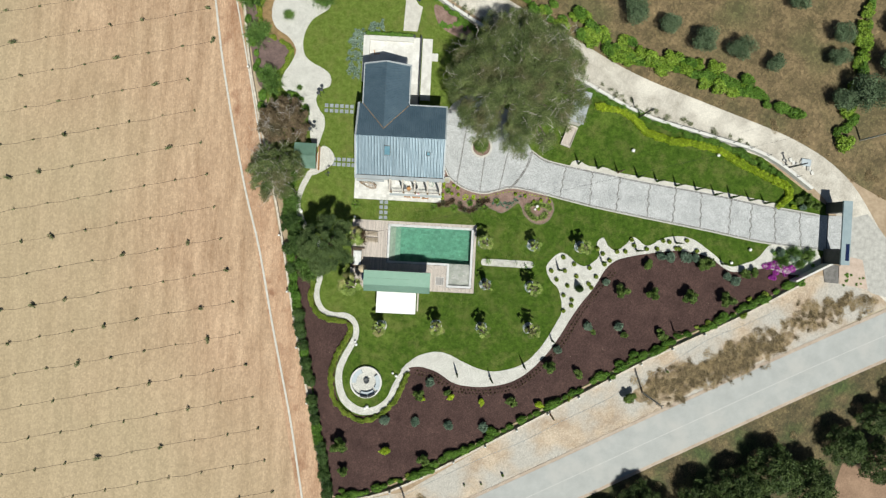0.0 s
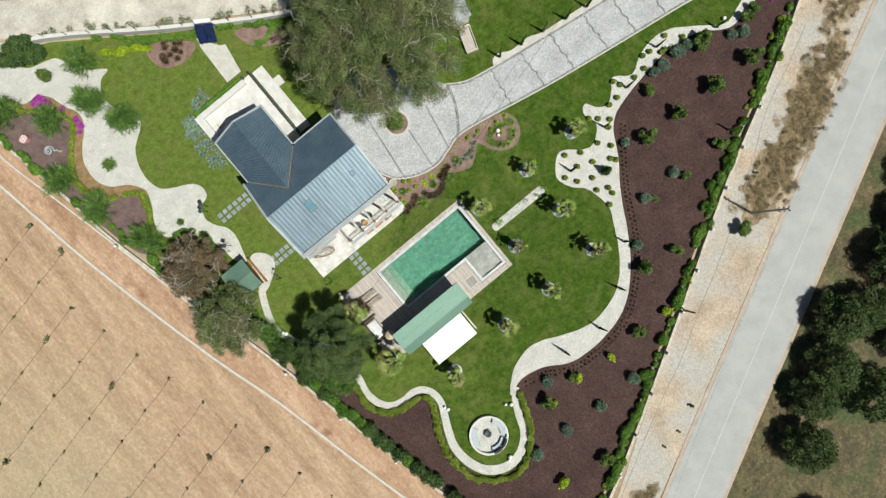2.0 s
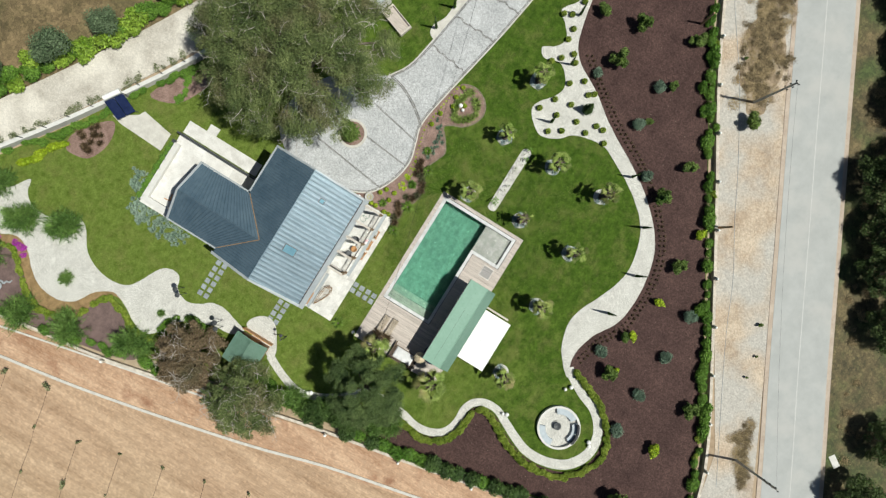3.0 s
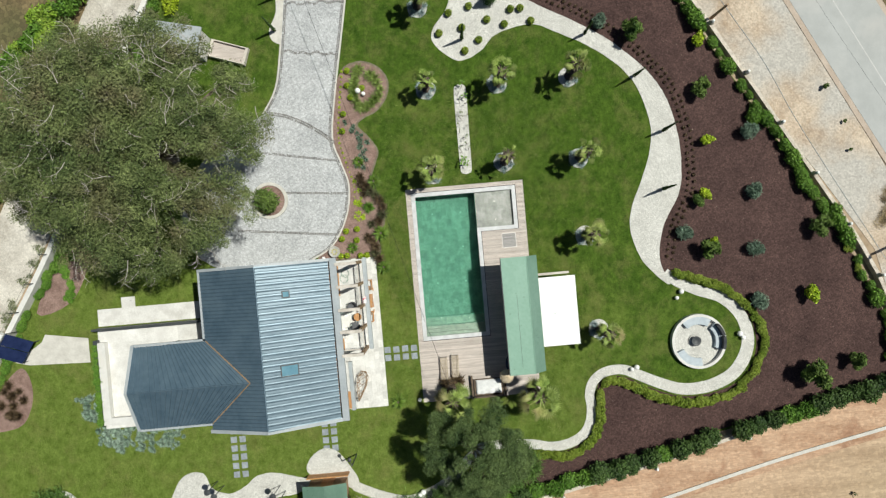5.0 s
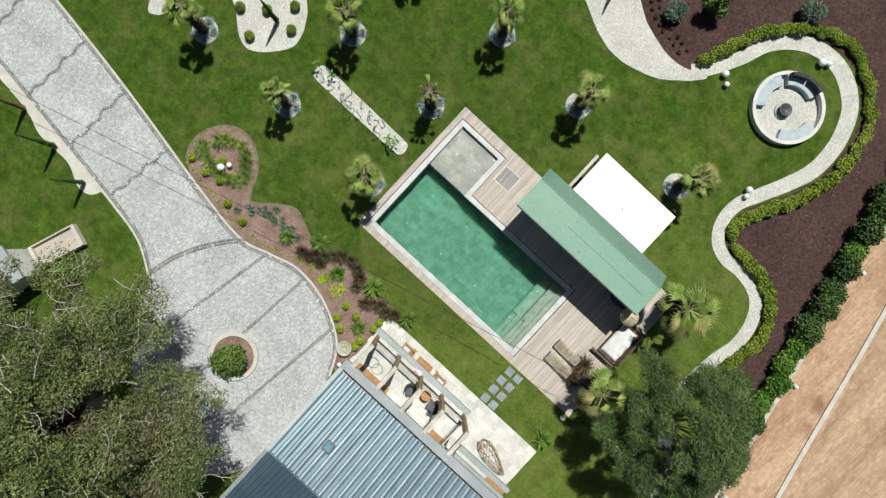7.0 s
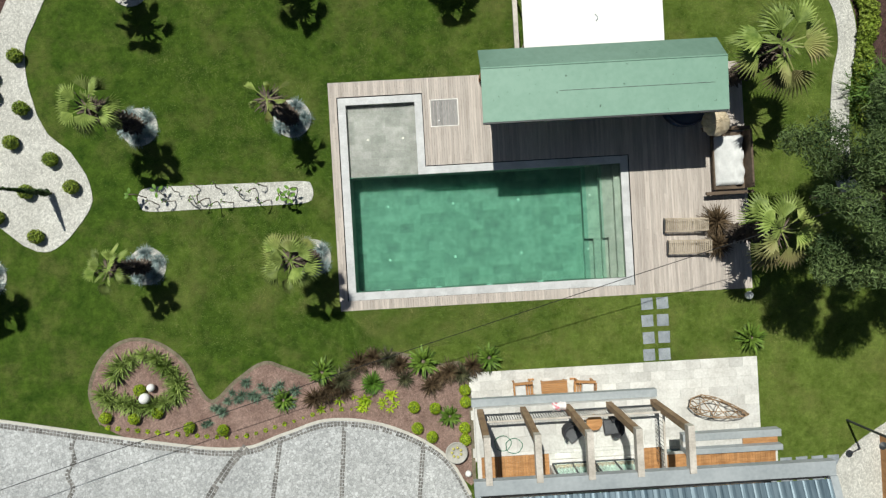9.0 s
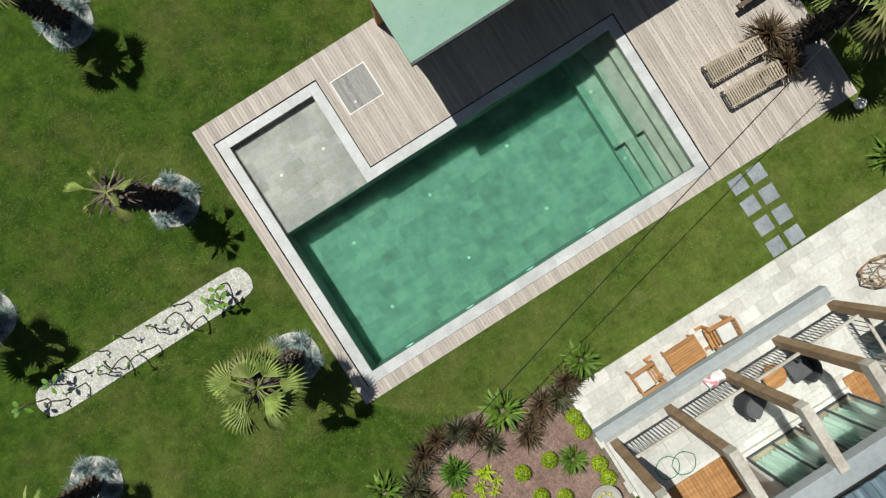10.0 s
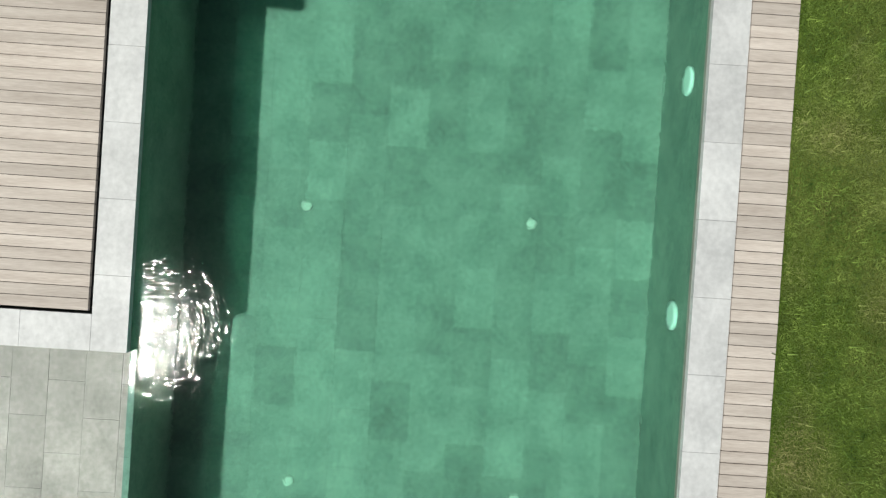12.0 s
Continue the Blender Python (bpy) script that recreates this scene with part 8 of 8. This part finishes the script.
for ax, ay, bx, by, n, sp in ((25.5, -22.6, 40.0, -17.0, 330, 1.5), (-4.2, -39.6, -9.9, -42.6, 60, 0.6), (36, -17.3, 45.5, -13.6, 140, 1.3), (46.5, -11.0, 57, -7.6, 110, 1.3)):
    for i in range(n):
        u = rs.random()
        part("tuft", DRYTUFT if rs.random() < 0.45 else DARKTUFT, LEAF_RUST, weeds, at=pose(ax + (bx - ax) * u + rs.gauss(0, sp * 0.7), ay + (by - ay) * u + rs.gauss(0, sp * 0.7), -0.08, 0, 0, rs.uniform(0, 360)) @ Matrix.Diagonal((rs.uniform(0.5, 1.1), rs.uniform(0.5, 1.1), 0.35, 1)))
for line, n, sp, seed in (([(-10, -56.5), (4.7, -47.6), (17.7, -40.9), (38.4, -31.6), (59.9, -21.4)], 60, 0.8, 31), ([(-20, 48.5), (0, 35.8), (12, 28.6), (28, 21.4), (44, 15.9), (58, 8.8)], 45, 0.6, 32)):
    pts = curve_points(line, False, 8)
    r = random.Random(seed)
    for i in range(n):
        p = r.choice(pts)
        part("tuft", DRYTUFT, LEAF_RUST, weeds, at=pose(p.x + r.uniform(-0.6, 0.6), p.y + r.gauss(0, sp), -0.07, 0, 0, r.uniform(0, 360)) @ Matrix.Scale(r.uniform(0.35, 0.9), 4))
rw = random.Random(41)
GREENTUFT = leaf_mesh("foliage", [(0, 0, 0.15, 0.6, 0.4, 0.2)], 200, 0.1, LEAF_OLIVE, 141, 0.15, 0.2)
for p, h in along([(-24.0, 44.4), (-13.7, 37.2), (-1.9, 29.7), (11.9, 23.1), (22.6, 17.8), (32.5, 15.2), (40.7, 12.9)], 0.8):
    if rw.random() < 0.75:
        part("tuft", GREENTUFT, LEAF_OLIVE, weeds, at=pose(p.x + rw.uniform(-0.3, 0.3), p.y + rw.uniform(-0.2, 0.5), -0.06, 0, 0, rw.uniform(0, 360)) @ Matrix.Scale(rw.uniform(0.6, 1.3), 4))
for x, y, s in ((22.9, -23.3, 1.6), (5.6, -35.3, 0.45), (2.6, -36.7, 0.3), (0.2, -37.0, 0.3), (28.3, -19.4, 0.4)):
    shrub("d", x, y, s, "verge bushes", "green bush on the stony verge")

rubble = thing("rubble_heap", "heap of white sacks and a blue tarpaulin by the gravel road", "rubble", pose(45.9, 11.0, -0.03, 0, 0, -25))
for k in range(9):
    part("sack", box(-0.3, 0.3, -0.2, 0.2, 0, 0.22, 0.07), PLASTER if k % 3 else CONCRETE, rubble, at=pose(-2.4 + 0.55 * k + rs.uniform(-0.2, 0.2), rs.uniform(-0.5, 0.5), 0, 0, 0, rs.uniform(0, 180)))
part("tarpaulin", box(-0.7, 0.7, -0.5, 0.5, 0, 0.3, 0.12), SEAT, rubble, "pale blue tarpaulin", at=pose(0.4, 0.7, 0, 0, 0, 20))
# thin grey tube drawn along the narrow line on the verge
thin_line = thing("verge_line", "thin grey line lying along the stony verge", "hose")
part("pipe", tube([(v.x, v.y, -0.07) for v in curve_points([(43.5, -10.0), (39.0, -12.3), (33.7, -14.8), (26.0, -20.2), (18.5, -24.7), (13.5, -27.4), (8.2, -30.5), (3.6, -32.6), (-1.4, -35.2), (-11.2, -40.5)], False, 6)], 0.022, 5), GREYSTEEL, thin_line)
board = thing("white_board", "white board lying in the dry grass", "board", pose(-2.4, -49.6, -0.05, 0, 4, 55))
part("panel", box(-0.65, 0.65, -0.35, 0.35, 0, 0.05, 0.01), PLASTER, board)


def power_pole(name, x, y, h, lean, heads, mat, label):
    g = thing(name, label, "pole", pose(x, y, -0.1), group="poles")
    part("shaft", tube([(0, 0, 0), (0, 0, h)], [0.14, 0.09], 8), mat, g)
    for i, z in enumerate(heads):
        a = radians(lean)
        c, s = math.cos(a), math.sin(a)
        part("bracket", tube([(-0.22 * c, -0.22 * s, z), (0.22 * c, 0.22 * s, z)], 0.04, 6), DARKSTEEL, g)
        for q in (-0.2, 0.2):
            part("insulator", lathe([(0.05, 0), (0.07, 0.1), (0.03, 0.22)], 8), DARKSTEEL, g, at=pose(q * c, q * s, z))


power_pole("road_pole", 25.0, -22.6, 7.6, 62, (7.4, 6.5, 5.6), CONCRETE, "grey concrete power pole beside the road")
power_pole("road_pole", -7.7, -40.7, 7.6, 62, (7.4, 6.5, 5.6), CONCRETE, "grey concrete power pole beside the road")
power_pole("track_pole", 22.2, 16.5, 6.0, -30, (5.7, 5.2), DARKSTEEL, "dark power pole by the white wall")
power_pole("wall_pole", 44.0, 10.6, 4.5, 20, (4.3,), DARKSTEEL, "thin dark pole by the white wall")
power_pole("verge_pole", 29.0, -13.6, 3.0, 40, (), TIMBER, "short timber pole on the verge")
power_pole("verge_pole", 12.0, -26.4, 3.0, 40, (), TIMBER, "short timber pole on the verge")
power_pole("field_pole", 54.3, 15.1, 7.0, 30, (6.8,), CONCRETE, "pale concrete pole beside the gravel road")


def cable(a, b, sag, label, thick=0.014):
    g = thing("overhead_cable", label, "cable", group="overhead cables")
    a, b = Vector(a), Vector(b)
    part("wire", tube([a.lerp(b, i / 30) - Vector((0, 0, sag * 4 * (i / 30) * (1 - i / 30))) for i in range(31)], thick, 5), BLACK, g)


cable((-24.0, -4.6, 5.0), (44.0, 14.5, 6.0), 3.0, "thin black overhead cable across the pool garden")
cable((25.0, -22.6, 7.4), (-7.7, -40.7, 7.4), 0.7, "thin power line beside the road", 0.006)

# ---- boards, slabs, setts: pieces of the large surfaces ----
PITCH = 0.103


def board_run(parent, x0, x1, y0, y1, cuts, seed):
    r = random.Random(seed)
    n = max(1, round((x1 - x0) / PITCH))
    w = (x1 - x0) / n
    cache = {}
    for i in range(n):
        ends = [y0] + sorted(r.uniform(y0 + 0.8, y1 - 0.8) for _ in range(cuts)) + [y1]
        ends = [round(e * 4) / 4 if 0 < k < len(ends) - 1 else e for k, e in enumerate(ends)]
        for a, b in zip(ends, ends[1:]):
            if b - a < 0.05:
                continue
            key = round(b - a, 3)
            if key not in cache:
                bm = box(-w / 2 + 0.003, w / 2 - 0.003, -key / 2 + 0.002, key / 2 - 0.002, -0.03, 0.0)
                cache[key] = mesh_of(bm, "board", DECK)
            part("board", cache[key], DECK, parent, at=pose(x0 + (i + 0.5) * w, (a + b) / 2, r.uniform(-0.0015, 0.0015)))


board_run(deck, -17.55, -12.545, -9.72, 0.0, 1, 1)
board_run(deck, -12.545, -3.895, -9.72, -5.995, 0, 2)
board_run(deck, -12.545, 0.07, -0.42, 0.0, 0, 3)
board_run(deck, -3.895, -0.25, -9.72, -9.085, 0, 4)
board_run(deck, -0.25, 0.09, -9.72, -0.42, 4, 5)

cop = thing("pool_coping", "grey limestone slabs round the pool edge", "coping", kind="structure")


def coping_run(x0, x1, y0, y1, along_x):
    ln = (x1 - x0) if along_x else (y1 - y0)
    n = max(1, round(ln / 0.665))
    s = ln / n
    for i in range(n):
        a = (x0 + i * s, x0 + (i + 1) * s, y0, y1) if along_x else (x0, x1, y0 + i * s, y0 + (i + 1) * s)
        cx, cy = (a[0] + a[1]) / 2, (a[2] + a[3]) / 2
        me = mesh_of(box(a[0] - cx + 0.001, a[1] - cx - 0.001, a[2] - cy + 0.001, a[3] - cy - 0.001, -0.055, 0.0, 0.002), "slab", COPING)
        part("slab", me, COPING, cop, at=pose(cx, cy, 0.002))


coping_run(-12.50, -0.29, -0.76, -0.426, True)
coping_run(-12.50, -12.17, -5.96, -0.76, False)
coping_run(-0.62, -0.29, -9.04, -0.76, False)
coping_run(-12.17, -3.55, -5.96, -5.64, True)
coping_run(-3.87, -3.55, -9.04, -5.96, False)
coping_run(-3.55, -0.62, -9.04, -8.73, True)
tile_floor(pool, WX0, WX1, WY0, WY1, FLOOR_Z, 0.62, 0.41, POOLSTONE, gap=0.0015, keep=lambda x, y: x > -10.5)
tile_floor(pool, SX0, SX1, SY0, WY0, LEDGE_Z, 0.66, 0.33, LEDGESTONE, gap=0.0018)
tile_floor(terrace, -17.56, -5.2, 2.92, 6.7, 0.03, 0.61, 0.405, TRAVERTINE, name="slab", gap=0.004, thick=0.022)
tile_floor(balcony, -12.3, -5.35, 3.75, 5.62, FLOOR2, 0.61, 0.58, TRAVERTINE, name="slab", gap=0.006, thick=0.03)
tile_floor(balcony, -11.28, -8.02, 5.62, 5.82, FLOOR2, 0.61, 0.58, TRAVERTINE, name="slab", gap=0.006, thick=0.03)
for lo, hi, y0 in ((-12.3, -11.31, 5.63), (-7.99, -5.4, 5.63), (-16.7, -12.42, 5.94)):
    n = round((hi - lo) / 0.1)
    for i in range(n):
        x = lo + i * (hi - lo) / n
        part("deck_board", box(x, x + 0.094, y0, 6.74, FLOOR2 - 0.03, FLOOR2 + 0.006), TEAK, balcony)

stones = thing("stepping_stones", "blue-grey square stepping stones in the lawn", "stepping stones", kind="structure")
STONE = mesh_of(box(-0.25, 0.25, -0.25, 0.25, -0.03, 0.02, 0.01), "stone", SLATE)
for j in range(4):
    for i in range(2):
        part("stone", STONE, SLATE, stones, at=pose(-12.98 - 0.66 * i + 0.02 * (j % 2), 0.42 + 0.73 * j, 0, 0, 0, random.uniform(-2, 2)))
for j in range(6):
    for i in range(2):
        part("stone", STONE, SLATE, stones, at=pose(-18.5 - 0.72 * j, 15.15 + 0.72 * i, 0, 0, 0, random.uniform(-2, 2)))
for j in range(6):
    for i in range(2):
        if not (j == 5 and i == 1):
            part("stone", STONE, SLATE, stones, at=pose(-17.9 - 0.68 * j, 7.6 + 0.72 * i, 0, 0, 0, random.uniform(-2, 2)))


# dark sett bands and kerbs of the driveway
def band(name, line, width, mat, label, top=0.036):
    if mat == DARKSETT:
        r = random.Random(len(line) + int(line[0][0] * 7))
        rows = 2 if width > 0.18 else 1
        pitch, wide = 0.15, width / rows
        verts, faces = [], []
        for p, h in along(line, pitch):
            c, s = math.cos(h), math.sin(h)
            for j in range(rows):
                if r.random() < 0.03:
                    continue
                off = (j - (rows - 1) / 2) * wide + r.uniform(-0.010, 0.008)
                x0, y0 = p.x - s * off, p.y + c * off
                a, b, z = pitch * r.uniform(0.4, 0.46), wide * r.uniform(0.4, 0.47), top + 0.004 * r.random()
                k = len(verts)
                for zz, m in ((top - 0.08, 1.0), (z, 0.92)):
                    verts += [(x0 + (u * a * c - v * b * s) * m, y0 + (u * a * s + v * b * c) * m, zz) for u, v in ((-1, -1), (1, -1), (1, 1), (-1, 1))]
                faces += [(k + 4, k + 5, k + 6, k + 7)] + [(k + i, k + (i + 1) % 4, k + 4 + (i + 1) % 4, k + 4 + i) for i in range(4)]
        return tagged(new(name, raw_mesh(name, verts, faces, mat)), label, "band", kind="structure")
    return tagged(new(name, mesh_of(ribbon_bm(line, width, top, 0.1, False, 8), name, mat)), label, "band", kind="structure")


def wavy(a, b, n=4):
    a, b = Vector((*a, 0)), Vector((*b, 0))
    d = (b - a).normalized()
    s = Vector((-d.y, d.x, 0))
    return [tuple((a.lerp(b, i / (2 * n)) + s * (0.22 if i % 2 else -0.05) * (1 if i % 4 < 2 else 0.55))[:2]) for i in range(2 * n + 1)]


band("sett_band", [(7.3, 10.7), (7.0, 9.4), (6.25, 7.8), (5.2, 6.3), (4.4, 5.5)], 0.34, DARKSETT, "curved dark sett band across the driveway", 0.046)
for a, b in (((4.2, 11.9), (2.95, 5.3)), ((1.0, 13.2), (0.2, 4.75)), ((-2.1, 13.9), (-3.1, 5.9))):
    band("sett_band", [a, ((a[0] + b[0]) / 2, (a[1] + b[1]) / 2), b], 0.2, DARKSETT, "straight dark sett band across the driveway", 0.041)
for a, b in (((12.2, 9.15), (11.6, 4.5)), ((16.05, 8.5), (15.9, 3.7)), ((20.0, 7.95), (19.75, 3.1)), ((24.3, 7.35), (24.2, 2.4)), ((28.1, 6.85), (27.9, 1.9)), ((31.8, 6.35), (31.9, 1.3)), ((36.1, 5.75), (36.0, 0.6)), ((39.1, 5.25), (39.1, 0.1)), ((42.4, 4.8), (42.8, -0.3)), ((46.0, 4.4), (46.5, -0.6))):
    band("wavy_sett_band", wavy(a, b), 0.2, DARKSETT, "wavy dark sett band across the driveway", 0.041)
SOUTH_EDGE = [(-5.0, 8.2), (-3.9, 6.35), (-1.6, 5.05), (0.8, 4.65), (2.8, 5.15), (4.8, 5.65), (8.4, 5.15), (16.5, 3.55), (24.7, 2.25), (32.9, 1.05), (41.1, -0.25), (49.0, -0.85)]
band("south_sett_edge", [(x, y + 0.12) for x, y in SOUTH_EDGE], 0.24, DARKSETT, "dark sett edging of the driveway")
band("south_kerb", [(x, y - 0.08) for x, y in SOUTH_EDGE], 0.12, KERB, "pale kerb line of the driveway", 0.045)
NORTH_EDGE = [(7.3, 11.0), (9.2, 9.85), (11.8, 9.25), (17.1, 8.45), (24.5, 7.35), (32.7, 6.35), (40.9, 5.05), (48.9, 4.05)]
band("north_sett_edge", [(x, y - 0.12) for x, y in NORTH_EDGE], 0.24, DARKSETT, "dark sett edging of the driveway")
band("north_kerb", [(x, y + 0.08) for x, y in NORTH_EDGE], 0.12, KERB, "pale kerb line of the driveway", 0.045)


# ---- grass blades on the lawn round the pool ----
def grass(name, count, spots, size, seed, soft=0.0):
    rng = np.random.default_rng(seed)
    out = []
    area = np.array([(b - a) * (d - c) for a, b, c, d in spots])
    pick = rng.choice(len(spots), count, p=area / area.sum())
    s = np.array(spots)[pick]
    x = s[:, 0] + (s[:, 1] - s[:, 0]) * rng.random(count)
    y = s[:, 2] + (s[:, 3] - s[:, 2]) * rng.random(count)
    x, y = x + rng.normal(size=count) * soft, y + rng.normal(size=count) * soft
    off = ((x > -17.56) & (x < 0.1) & (y > -9.73) & (y < 0.01)) | ((x > -17.6) & (x < -5.2) & (y > 2.9)) | ((x > 0.9) & (x < 8.4) & (y > -5.75) & (y < -4.6)) | (x + 0.2 * y > 9.6) | (y > 1.7) & (x > -5.6) | (y < -14.5) & (x < -15)
    for px_, py_, *_ in PALMS[:9]:
        off |= (x - px_) ** 2 + (y - py_) ** 2 < 0.66
    x, y = x[~off], y[~off]
    count = len(x)
    h = size * (0.6 + 0.8 * rng.random(count))
    a = rng.random(count) * 6.2832
    lean = rng.normal(size=(count, 2)) * 0.7
    w = size * 0.13
    v = np.zeros((count, 3, 3))
    v[:, 0] = np.stack([x - np.cos(a) * w, y - np.sin(a) * w, np.full(count, -0.005)], 1)
    v[:, 1] = np.stack([x + np.cos(a) * w, y + np.sin(a) * w, np.full(count, -0.005)], 1)
    v[:, 2] = np.stack([x + lean[:, 0] * h, y + lean[:, 1] * h, h * 0.7], 1)
    me = raw_mesh(name, v.reshape(-1, 3).tolist(), np.arange(count * 3).reshape(-1, 3).tolist(), LEAF_GRASS)
    return tagged(new(name, me), "short mown grass blades on the lawn", "grass", kind="stuff")


LEAF_GRASS = material("lawn grass blades", (0.04, 0.088, 0.012), (0.22, 0.31, 0.065), rough=0.6, scale=3.5, fine=13, bump=0, island=0.42, stain=(0.28, 0.27, 0.11), stain_scale=0.8, stain_edge=(0.5, 0.72), spec=0.15)
grass("lawn_grass_edge", 170000, [(-8.8, -0.4, 0.02, 1.9)], 0.026, 3)
grass("lawn_grass", 300000, [(-22.0, 8.0, -13.0, 2.9)], 0.055, 1, 1.3)
